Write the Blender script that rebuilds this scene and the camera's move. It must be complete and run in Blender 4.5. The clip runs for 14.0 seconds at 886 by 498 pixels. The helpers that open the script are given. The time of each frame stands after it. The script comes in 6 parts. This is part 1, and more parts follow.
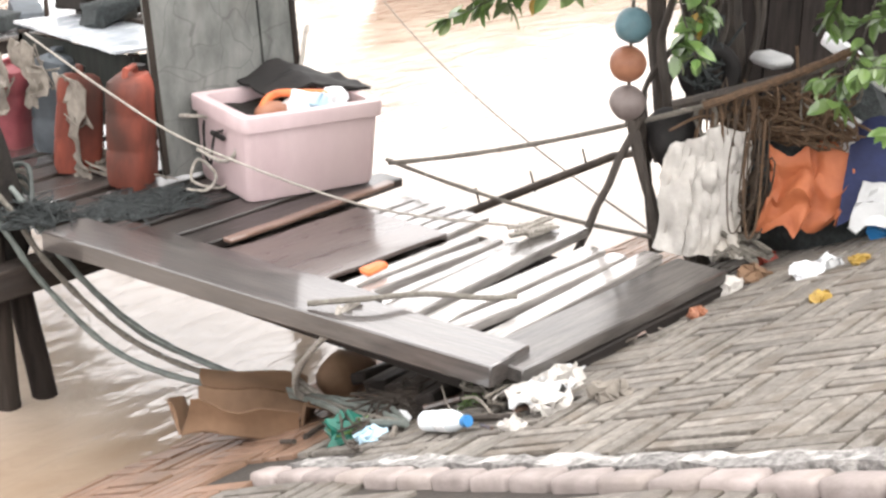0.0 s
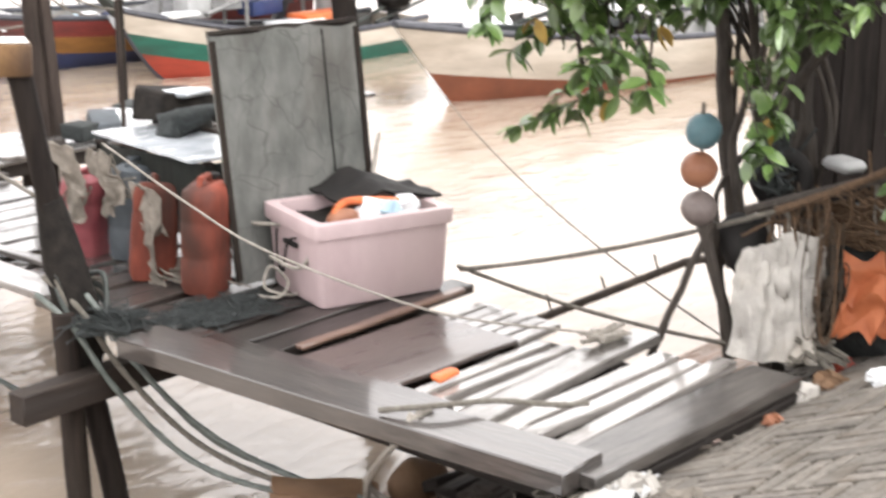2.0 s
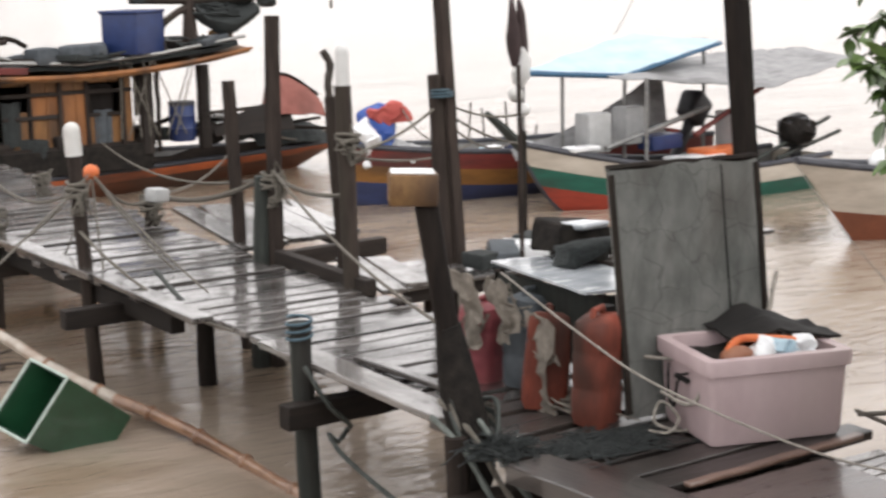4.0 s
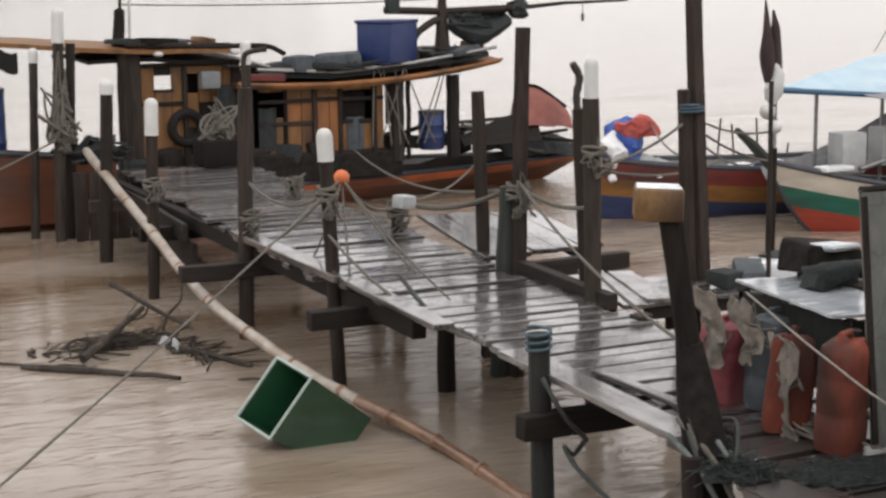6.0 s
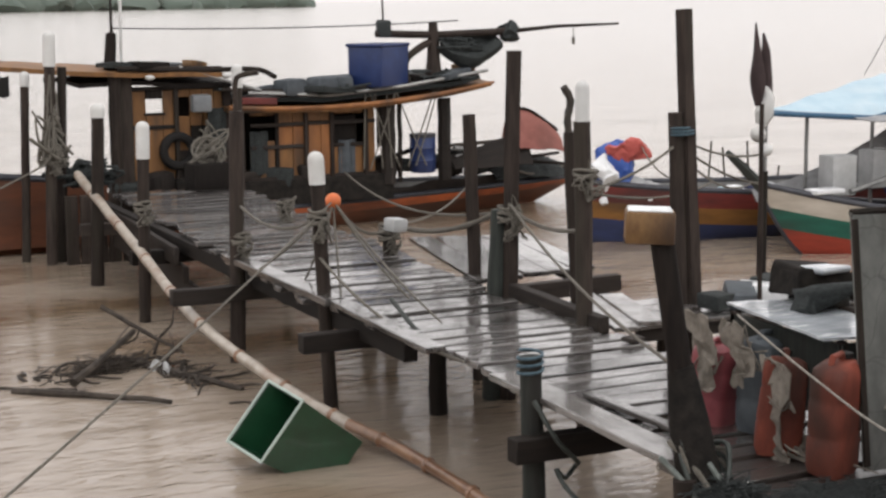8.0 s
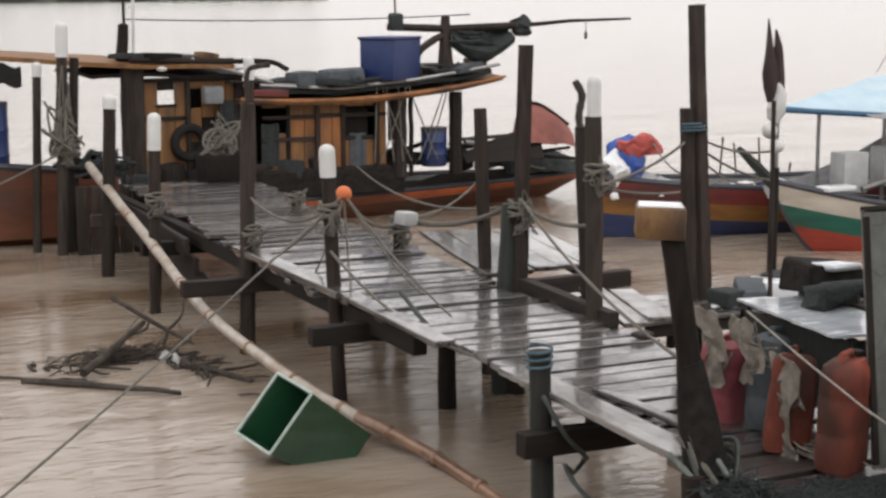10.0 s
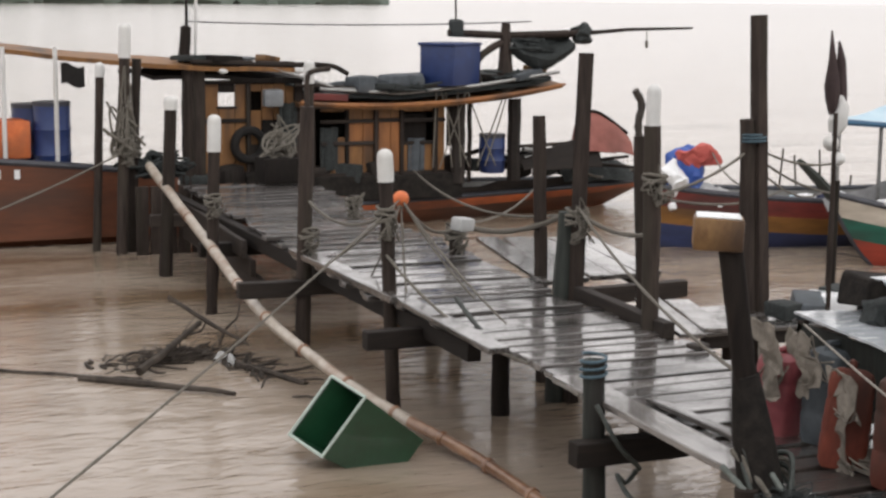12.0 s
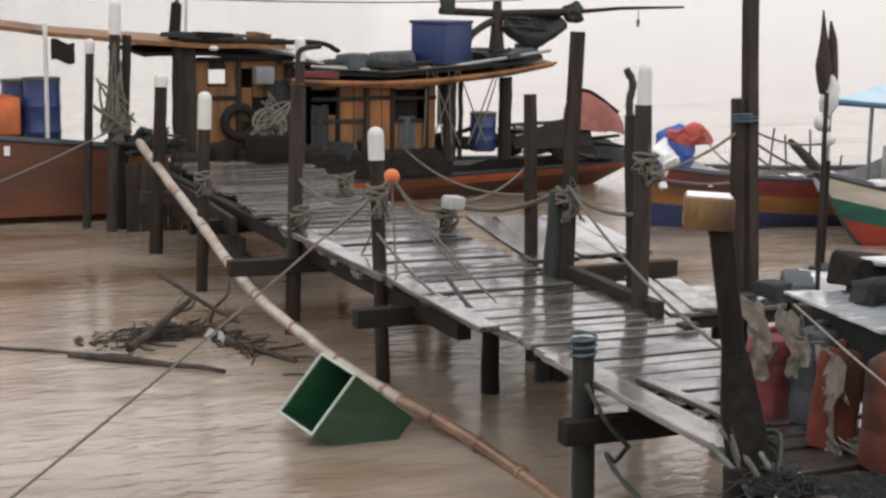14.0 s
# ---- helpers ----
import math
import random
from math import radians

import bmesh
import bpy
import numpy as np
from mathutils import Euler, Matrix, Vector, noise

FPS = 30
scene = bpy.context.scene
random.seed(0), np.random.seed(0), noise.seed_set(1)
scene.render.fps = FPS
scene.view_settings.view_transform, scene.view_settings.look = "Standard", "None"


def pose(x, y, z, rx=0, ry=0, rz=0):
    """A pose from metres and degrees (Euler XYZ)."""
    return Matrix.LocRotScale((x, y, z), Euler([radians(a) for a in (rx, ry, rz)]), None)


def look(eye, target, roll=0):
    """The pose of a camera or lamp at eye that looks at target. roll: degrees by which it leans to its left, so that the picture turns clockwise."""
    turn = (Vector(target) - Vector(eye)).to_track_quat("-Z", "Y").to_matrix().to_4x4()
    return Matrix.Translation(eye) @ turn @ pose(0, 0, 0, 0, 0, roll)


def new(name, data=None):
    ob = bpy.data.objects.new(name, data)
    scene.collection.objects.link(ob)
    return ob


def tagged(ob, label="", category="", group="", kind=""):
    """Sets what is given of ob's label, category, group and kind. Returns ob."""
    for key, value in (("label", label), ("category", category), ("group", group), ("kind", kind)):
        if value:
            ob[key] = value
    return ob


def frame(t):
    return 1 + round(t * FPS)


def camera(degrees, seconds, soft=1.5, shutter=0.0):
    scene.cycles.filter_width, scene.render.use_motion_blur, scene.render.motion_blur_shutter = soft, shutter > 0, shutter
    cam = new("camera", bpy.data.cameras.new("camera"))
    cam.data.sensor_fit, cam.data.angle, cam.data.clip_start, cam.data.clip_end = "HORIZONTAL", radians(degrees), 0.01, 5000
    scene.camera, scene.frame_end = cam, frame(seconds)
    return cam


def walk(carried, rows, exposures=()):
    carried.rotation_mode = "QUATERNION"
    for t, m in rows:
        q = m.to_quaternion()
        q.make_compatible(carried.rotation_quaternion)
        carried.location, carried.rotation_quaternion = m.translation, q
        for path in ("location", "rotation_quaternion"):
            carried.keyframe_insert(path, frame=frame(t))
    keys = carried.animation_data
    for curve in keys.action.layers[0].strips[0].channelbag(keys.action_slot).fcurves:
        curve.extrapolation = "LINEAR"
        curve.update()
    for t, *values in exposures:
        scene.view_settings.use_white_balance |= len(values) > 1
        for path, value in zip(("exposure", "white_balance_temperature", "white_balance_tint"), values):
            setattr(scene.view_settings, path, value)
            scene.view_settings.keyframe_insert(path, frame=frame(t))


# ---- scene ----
cam = camera(31.5, 14.0, soft=2.6, shutter=0.4)
EYE = (0.0, 0.0, 2.7)
# seconds, tilt, lean, turn: the camera stands on the bank and pans
ROWS = [
    (0.0, 70.674, -0.873, -51.203),
    (0.5, 70.780, -0.400, -51.303),
    (1.0, 70.671, -0.503, -51.426),
    (1.5, 71.533, -0.615, -51.229),
    (2.0, 74.537, 0.037, -48.767),
    (2.5, 76.350, 0.281, -44.612),
    (3.0, 77.213, 1.047, -40.792),
    (3.5, 78.924, 1.446, -37.821),
    (4.0, 79.544, 1.179, -34.392),
    (4.2, 79.750, 1.280, -32.824),
    (6.3, 80.405, 0.911, -24.875),
    (6.5, 80.771, 1.166, -24.729),
    (7.0, 81.005, 1.097, -25.245),
    (7.5, 81.018, 0.822, -25.484),
    (9.8, 80.714, 0.123, -25.604),
    (10.0, 80.742, 0.194, -25.189),
    (10.5, 80.798, -0.018, -24.377),
    (11.0, 81.075, -0.192, -23.406),
    (11.5, 81.196, -0.465, -23.407),
    (12.0, 80.959, -0.618, -22.986),
    (12.5, 80.643, -0.697, -22.827),
    (13.0, 80.742, -0.788, -22.808),
    (13.5, 80.183, -0.918, -22.967),
    (14.0, 80.173, -0.904, -23.292),
]
EXPOSURES = [(0.0, 1.56), (1.5, 1.52), (2.0, 1.3), (3.0, 0.8), (4.2, 0.22), (6.3, -0.08), (14.0, -0.06)]
walk(cam, [(t, pose(*EYE, rx, ry, rz)) for t, rx, ry, rz in ROWS], EXPOSURES)

# ---------- sky and light: rain-grey overcast ----------
world = bpy.data.worlds.new("overcast")
scene.world = world
world.use_nodes = True
wn, wl = world.node_tree.nodes, world.node_tree.links
wn.clear()
sky = wn.new("ShaderNodeTexSky")
sky.sky_type = "NISHITA"
sky.sun_disc = False
sky.sun_elevation = radians(55)
sky.sun_rotation = radians(200)
sky.dust_density = 6.0
grey = wn.new("ShaderNodeHueSaturation")
grey.inputs["Saturation"].default_value = 0.06
cloud = wn.new("ShaderNodeMix")
cloud.data_type = "RGBA"
cloud.inputs[0].default_value = 0.8
cloud.inputs[7].default_value = (7.6, 7.3, 7.25, 1)
back = wn.new("ShaderNodeBackground")
back.inputs["Strength"].default_value = 0.175
wo = wn.new("ShaderNodeOutputWorld")
wl.new(sky.outputs[0], grey.inputs["Color"])
wl.new(grey.outputs[0], cloud.inputs[6])
wl.new(cloud.outputs[2], back.inputs["Color"])
wl.new(back.outputs[0], wo.inputs[0])
sun = new("sun", bpy.data.lights.new("sun", "SUN"))
sun.data.energy, sun.data.angle, sun.data.color = 0.5, radians(25), (1, 0.97, 0.93)
sun.matrix_world = look((10, -12, 24), (3, 6, 0))


# ---------- materials ----------
def mat(name, c1, c2, rough=0.6, scale=8.0, stretch=(1, 1, 1), bump=0.2, metal=0.0, coat=0.0, stain=None, stain_amount=0.5, vary=0.0, spec=0.5, bump_scale=3.0, sheen=0.0, translucent=0.0):
    m = bpy.data.materials.new(name)
    m.use_nodes = True
    n, l = m.node_tree.nodes, m.node_tree.links
    bsdf = n["Principled BSDF"]
    tc = n.new("ShaderNodeTexCoord")
    mp = n.new("ShaderNodeMapping")
    mp.inputs["Scale"].default_value = stretch
    l.new(tc.outputs["Object"], mp.inputs[0])
    vec = mp.outputs[0]
    if vary:
        oi = n.new("ShaderNodeObjectInfo")
        add = n.new("ShaderNodeVectorMath")
        sc = n.new("ShaderNodeMath")
        sc.operation = "MULTIPLY"
        sc.inputs[1].default_value = 37.0
        l.new(oi.outputs["Random"], sc.inputs[0])
        l.new(mp.outputs[0], add.inputs[0])
        l.new(sc.outputs[0], add.inputs[1])
        vec = add.outputs[0]
    n1 = n.new("ShaderNodeTexNoise")
    n1.inputs["Scale"].default_value = scale
    n1.inputs["Detail"].default_value = 8
    n1.inputs["Roughness"].default_value = 0.65
    l.new(vec, n1.inputs["Vector"])
    ramp = n.new("ShaderNodeValToRGB")
    ramp.color_ramp.elements[0].position, ramp.color_ramp.elements[1].position = 0.32, 0.68
    ramp.color_ramp.elements[0].color, ramp.color_ramp.elements[1].color = (*c1, 1), (*c2, 1)
    l.new(n1.outputs["Fac"], ramp.inputs[0])
    col = ramp.outputs[0]
    if stain:
        n2 = n.new("ShaderNodeTexNoise")
        n2.inputs["Scale"].default_value = scale * 0.28
        n2.inputs["Detail"].default_value = 5
        l.new(vec, n2.inputs["Vector"])
        r2 = n.new("ShaderNodeValToRGB")
        r2.color_ramp.elements[0].position, r2.color_ramp.elements[1].position = 0.5, 0.66
        r2.color_ramp.elements[1].color = (stain_amount, stain_amount, stain_amount, 1)
        l.new(n2.outputs["Fac"], r2.inputs[0])
        mx = n.new("ShaderNodeMix")
        mx.data_type = "RGBA"
        l.new(r2.outputs[0], mx.inputs[0])
        l.new(col, mx.inputs[6])
        mx.inputs[7].default_value = (*stain, 1)
        col = mx.outputs[2]
    if vary:
        hs = n.new("ShaderNodeHueSaturation")
        mr = n.new("ShaderNodeMapRange")
        mr.inputs["To Min"].default_value, mr.inputs["To Max"].default_value = 1 - vary, 1 + vary
        l.new(oi.outputs["Random"], mr.inputs[0])
        l.new(mr.outputs[0], hs.inputs["Value"])
        l.new(col, hs.inputs["Color"])
        col = hs.outputs[0]
    l.new(col, bsdf.inputs["Base Color"])
    rr = n.new("ShaderNodeMapRange")
    rr.inputs["To Min"].default_value, rr.inputs["To Max"].default_value = max(0.03, rough - 0.15), min(1, rough + 0.15)
    l.new(n1.outputs["Fac"], rr.inputs[0])
    l.new(rr.outputs[0], bsdf.inputs["Roughness"])
    bsdf.inputs["Metallic"].default_value = metal
    bsdf.inputs["Specular IOR Level"].default_value = spec
    bsdf.inputs["Coat Weight"].default_value = coat
    if coat > 0.9:
        wet = n.new("ShaderNodeTexNoise")
        wet.inputs["Scale"].default_value = 2.2
        wet.inputs["Detail"].default_value = 4
        l.new(tc.outputs["Object"], wet.inputs["Vector"])
        wr = n.new("ShaderNodeMapRange")
        wr.inputs["From Min"].default_value, wr.inputs["From Max"].default_value = 0.38, 0.58
        wr.inputs["To Min"].default_value, wr.inputs["To Max"].default_value = 0.4, 1.0
        l.new(wet.outputs["Fac"], wr.inputs[0])
        l.new(wr.outputs[0], bsdf.inputs["Coat Weight"])
    bsdf.inputs["Coat Roughness"].default_value = 0.1
    bsdf.inputs["Coat IOR"].default_value = 1.9
    if translucent:
        bsdf.inputs["Subsurface Weight"].default_value = translucent
        bsdf.inputs["Subsurface Radius"].default_value = (0.03, 0.03, 0.02)
    if bump:
        nb = n.new("ShaderNodeTexNoise")
        nb.inputs["Scale"].default_value = scale * bump_scale
        nb.inputs["Detail"].default_value = 6
        l.new(vec, nb.inputs["Vector"])
        b = n.new("ShaderNodeBump")
        b.inputs["Strength"].default_value = bump
        b.inputs["Distance"].default_value = 0.01
        l.new(nb.outputs["Fac"], b.inputs["Height"])
        l.new(b.outputs[0], bsdf.inputs["Normal"])
    return m


def wood(name, c1, c2, axis, rough=0.45, coat=0.6, vary=0.5, stain=(0.03, 0.026, 0.024), spec=0.5):
    stretch = [9.0, 9.0, 9.0]
    stretch[axis] = 0.9
    return mat(name, c1, c2, rough, 3.5, stretch, 0.3, 0, coat, stain, 0.75, vary, spec)


M_PLANK_X = wood("wet_plank_x", (0.026, 0.022, 0.021), (0.15, 0.14, 0.135), 0, 0.2, 1.0)
M_PLANK_Y = wood("wet_plank_y", (0.03, 0.026, 0.024), (0.19, 0.175, 0.165), 1, 0.22, 1.0)
M_PLANK_DARK = wood("dark_wet_plank", (0.012, 0.01, 0.009), (0.055, 0.045, 0.04), 0, 0.4, 0.35)
M_EDGE = wood("dark_streaked_edge_board", (0.008, 0.0065, 0.006), (0.05, 0.042, 0.038), 1, 0.4, 0.75, stain=(0.02, 0.016, 0.014))
M_LAND = wood("dark_streaked_landward_board", (0.012, 0.01, 0.009), (0.09, 0.08, 0.073), 0, 0.45, 0.4)
# pale base colour paints the wet sky glare on the near boards
M_PLANK_GLARE = wood("glare_pale_wet_plank", (0.13, 0.118, 0.11), (0.34, 0.32, 0.3), 0, 0.22, 1.0, 0.25, (0.05, 0.043, 0.038))
M_BEAM_X = wood("dark_beam_x", (0.016, 0.013, 0.012), (0.036, 0.028, 0.023), 0, 0.7, 0.0, spec=0.2)
M_BEAM_Y = wood("dark_beam_y", (0.016, 0.013, 0.012), (0.038, 0.03, 0.025), 1, 0.7, 0.0, spec=0.2)
M_POST = wood("dark_post", (0.017, 0.013, 0.012), (0.048, 0.037, 0.031), 2, 0.75, 0.0, stain=(0.032, 0.028, 0.022), spec=0.15)
M_GREYPOST = wood("grey_green_post", (0.025, 0.03, 0.028), (0.05, 0.054, 0.048), 2, 0.7, 0.0, spec=0.2)
M_PLY = mat("brown_plywood", (0.035, 0.025, 0.022), (0.08, 0.058, 0.05), 0.3, 5, (0.6, 3, 1), 0.2, coat=0.5, stain=(0.02, 0.016, 0.014), stain_amount=0.9)
M_PINKWOOD = wood("pinkish_board", (0.07, 0.042, 0.032), (0.19, 0.115, 0.085), 0, 0.45, 0.4)
M_CAP = mat("white_pvc", (0.55, 0.55, 0.54), (0.68, 0.68, 0.67), 0.45, 6, bump=0.05, stain=(0.5, 0.48, 0.43), stain_amount=0.4)
M_TUB = mat("pink_white_plastic", (0.47, 0.36, 0.365), (0.58, 0.46, 0.465), 0.45, 5, (1, 1, 0.5), 0.08, stain=(0.4, 0.32, 0.3), stain_amount=0.55)
M_BLACK = mat("black_rubber_sheet", (0.008, 0.0075, 0.0075), (0.02, 0.018, 0.017), 0.75, 12, bump=0.3, spec=0.25)
M_ORANGE = mat("orange_plastic", (0.55, 0.12, 0.035), (0.72, 0.2, 0.06), 0.5, 9, bump=0.1, stain=(0.25, 0.1, 0.05), stain_amount=0.6)
M_ORANGECAN = mat("faded_red_orange_plastic", (0.09, 0.024, 0.016), (0.24, 0.06, 0.038), 0.65, 6, (1.2, 1.2, 0.6), 0.3, stain=(0.04, 0.025, 0.02), stain_amount=0.9, vary=0.15, spec=0.25)
M_SOOT = mat("black_wet_cloth", (0.011, 0.0105, 0.01), (0.03, 0.026, 0.023), 0.9, 14, bump=0.5, spec=0.1)
M_PINKCAN = mat("pink_plastic", (0.17, 0.035, 0.045), (0.27, 0.068, 0.075), 0.5, 7, bump=0.1, stain=(0.3, 0.1, 0.1))
M_BLUEGREY = mat("blue_grey_plastic", (0.036, 0.043, 0.05), (0.085, 0.1, 0.115), 0.65, 7, bump=0.15, stain=(0.06, 0.06, 0.06))
M_PANEL = mat("grey_green_weathered_board", (0.08, 0.085, 0.079), (0.225, 0.228, 0.213), 0.7, 2.6, (2.2, 2.2, 1.0), 0.35, stain=(0.045, 0.034, 0.027), stain_amount=0.95)
# dark cracks over the old board
_n, _l = M_PANEL.node_tree.nodes, M_PANEL.node_tree.links
_vo, _cr, _mx, _wp = _n.new("ShaderNodeTexVoronoi"), _n.new("ShaderNodeMapRange"), _n.new("ShaderNodeMix"), _n.new("ShaderNodeTexNoise")
_vo.feature = "DISTANCE_TO_EDGE"
_vo.inputs["Scale"].default_value = 5.0
_wp.inputs["Scale"].default_value = 3.0
_ad = _n.new("ShaderNodeVectorMath")
_ad.operation = "MULTIPLY_ADD"
_ad.inputs[1].default_value = (0.35, 0.35, 0.35)
_l.new(_n["Texture Coordinate"].outputs["Object"], _wp.inputs["Vector"])
_l.new(_wp.outputs["Color"], _ad.inputs[0])
_l.new(_n["Texture Coordinate"].outputs["Object"], _ad.inputs[2])
_l.new(_ad.outputs[0], _vo.inputs["Vector"])
_l.new(_vo.outputs["Distance"], _cr.inputs[0])
_cr.inputs["From Max"].default_value = 0.02
_cr.inputs["To Min"].default_value, _cr.inputs["To Max"].default_value = 0.45, 0.0
_mx.data_type = "RGBA"
_l.new(_cr.outputs[0], _mx.inputs[0])
_b = _n["Principled BSDF"]
_l.new(_b.inputs["Base Color"].links[0].from_socket, _mx.inputs[6])
_mx.inputs[7].default_value = (0.03, 0.03, 0.028, 1)
_l.new(_mx.outputs[2], _b.inputs["Base Color"])
M_RUST = mat("rusted_tin", (0.12, 0.06, 0.025), (0.3, 0.175, 0.07), 0.5, 12, (1, 1, 0.5), 0.25, metal=0.25, stain=(0.05, 0.028, 0.018), stain_amount=0.9)
M_WHITE = mat("white_board", (0.72, 0.74, 0.76), (0.84, 0.85, 0.86), 0.3, 5, bump=0.08, coat=0.5, stain=(0.5, 0.5, 0.5), stain_amount=0.4)
M_WETWHITE = mat("wet_blue_white_board", (0.4, 0.44, 0.48), (0.66, 0.69, 0.72), 0.25, 5, (1, 3, 1), bump=0.1, coat=0.6, stain=(0.25, 0.27, 0.29), stain_amount=0.7)
M_SACK = mat("white_woven_sack", (0.34, 0.32, 0.295), (0.5, 0.48, 0.445), 0.8, 10, bump=0.5, stain=(0.45, 0.4, 0.33), stain_amount=0.5)
M_CLOTH = mat("dirty_cloth", (0.1, 0.088, 0.073), (0.26, 0.23, 0.195), 0.9, 14, bump=0.6)
M_ROPE = mat("grey_rope", (0.09, 0.08, 0.065), (0.19, 0.175, 0.15), 0.9, 60, bump=0.7)
M_ROPEW = mat("pale_rope", (0.2, 0.18, 0.155), (0.4, 0.37, 0.33), 0.9, 60, bump=0.7)
M_ROPEDARKB = mat("dark_brown_rope", (0.03, 0.02, 0.013), (0.08, 0.055, 0.036), 0.9, 50, bump=0.7)
M_ROPEB = mat("brown_rope", (0.055, 0.032, 0.018), (0.14, 0.085, 0.047), 0.9, 50, bump=0.7)
M_ROPEG = mat("green_grey_hose", (0.06, 0.072, 0.064), (0.16, 0.18, 0.165), 0.5, 20, bump=0.2)
M_ROPEDARK = mat("dark_green_hose", (0.018, 0.022, 0.02), (0.055, 0.065, 0.058), 0.55, 20, bump=0.2)
M_GREEN = mat("green_plastic", (0.005, 0.032, 0.013), (0.01, 0.058, 0.026), 0.35, 6, bump=0.05, coat=0.3, stain=(0.03, 0.09, 0.05), stain_amount=0.5)
M_RIM = mat("pale_green_rim", (0.32, 0.4, 0.36), (0.46, 0.54, 0.49), 0.4, 9, bump=0.05)
M_BAMBOO = mat("bamboo_pole", (0.3, 0.25, 0.2), (0.48, 0.43, 0.37), 0.45, 9, bump=0.15, coat=0.3, stain=(0.2, 0.1, 0.05), stain_amount=0.6)
M_BAMBOOWET = mat("wet_reddish_bamboo", (0.15, 0.07, 0.035), (0.3, 0.17, 0.1), 0.4, 9, bump=0.15, coat=0.4, stain=(0.1, 0.04, 0.02), stain_amount=0.6)
M_BLUE = mat("blue_plastic", (0.012, 0.024, 0.09), (0.022, 0.045, 0.15), 0.4, 6, bump=0.05, stain=(0.03, 0.04, 0.1))
M_NAVY = mat("navy_cloth", (0.01, 0.014, 0.05), (0.02, 0.028, 0.085), 0.8, 12, bump=0.4)
M_TARP = mat("pale_blue_tarp", (0.36, 0.52, 0.62), (0.5, 0.64, 0.72), 0.45, 4, bump=0.2, stain=(0.6, 0.68, 0.72), stain_amount=0.7)
M_BLUEEDGE = mat("blue_edge_tape", (0.02, 0.075, 0.15), (0.04, 0.12, 0.21), 0.5, 8, bump=0.1)
M_TARPG = mat("grey_tarp", (0.2, 0.2, 0.205), (0.36, 0.36, 0.365), 0.6, 5, (1, 2, 2), 0.3, stain=(0.1, 0.1, 0.1), stain_amount=0.7)
M_HULLORANGE = mat("orange_brown_hull", (0.075, 0.026, 0.012), (0.14, 0.046, 0.02), 0.5, 3, (0.6, 2, 3), 0.15, stain=(0.06, 0.03, 0.02), stain_amount=0.8)
M_HULLSTRIPE = mat("bright_orange_stripe", (0.36, 0.075, 0.018), (0.55, 0.13, 0.035), 0.5, 5, (0.5, 1, 2), 0.15, stain=(0.1, 0.04, 0.022), stain_amount=0.9)
M_YELLOW = mat("ochre_painted_wood", (0.14, 0.062, 0.02), (0.26, 0.125, 0.04), 0.6, 4, (2, 2, 0.5), 0.25, stain=(0.035, 0.022, 0.015), stain_amount=0.9)
M_YELLOWB = mat("yellow_hull_band", (0.15, 0.065, 0.014), (0.26, 0.12, 0.028), 0.5, 4, (0.5, 1, 2.5), 0.15, stain=(0.06, 0.035, 0.02), stain_amount=0.9)
M_REDB = mat("red_hull_band", (0.09, 0.016, 0.014), (0.18, 0.028, 0.022), 0.5, 4, (0.5, 1, 2.5), 0.15, stain=(0.05, 0.02, 0.018), stain_amount=0.9)
M_REDCLOTH = mat("faded_red_cloth", (0.4, 0.07, 0.06), (0.55, 0.13, 0.11), 0.8, 9, bump=0.4)
M_BLUECLOTH = mat("blue_plastic_cloth", (0.02, 0.06, 0.28), (0.05, 0.12, 0.42), 0.5, 9, bump=0.4, stain=(0.2, 0.28, 0.45), stain_amount=0.6)
M_BLUEB = mat("blue_hull_band", (0.018, 0.026, 0.07), (0.03, 0.044, 0.12), 0.5, 4, (0.5, 1, 2.5), 0.15, stain=(0.02, 0.02, 0.03), stain_amount=0.9)
M_GREENB = mat("teal_green_hull_band", (0.008, 0.085, 0.06), (0.015, 0.14, 0.1), 0.5, 4, (0.5, 1, 2.5), 0.15, stain=(0.025, 0.05, 0.04), stain_amount=0.9)
M_ORRED = mat("orange_red_bottom", (0.26, 0.035, 0.02), (0.42, 0.06, 0.032), 0.5, 4, (0.5, 1, 2.5), 0.15, stain=(0.12, 0.035, 0.025), stain_amount=0.9)
M_CREAM = mat("cream_hull_paint", (0.42, 0.38, 0.32), (0.6, 0.55, 0.48), 0.45, 3, (0.5, 1, 2.5), 0.12, stain=(0.3, 0.25, 0.19), stain_amount=0.75)
M_BROWNB = mat("red_brown_bottom", (0.17, 0.05, 0.025), (0.24, 0.08, 0.04), 0.5, 4, bump=0.1, stain=(0.1, 0.04, 0.02))
M_GUNWALE = mat("dark_gunwale", (0.02, 0.022, 0.03), (0.05, 0.052, 0.065), 0.45, 8, bump=0.1)
M_INSIDE = mat("grey_boat_lining", (0.16, 0.16, 0.16), (0.28, 0.28, 0.27), 0.6, 4, bump=0.15, stain=(0.08, 0.07, 0.06))
M_STEEL = mat("dull_steel_tube", (0.2, 0.2, 0.2), (0.35, 0.35, 0.34), 0.45, 20, bump=0.1, metal=0.7)
M_ENGINE = mat("black_engine_cowl", (0.015, 0.015, 0.017), (0.035, 0.035, 0.04), 0.35, 8, bump=0.05)
M_GREYTUB = mat("grey_white_foam", (0.34, 0.345, 0.345), (0.48, 0.485, 0.485), 0.6, 6, bump=0.1, stain=(0.4, 0.4, 0.38))
M_NET = mat("heaped_dark_net", (0.013, 0.016, 0.016), (0.045, 0.052, 0.052), 0.95, 40, bump=1.0)
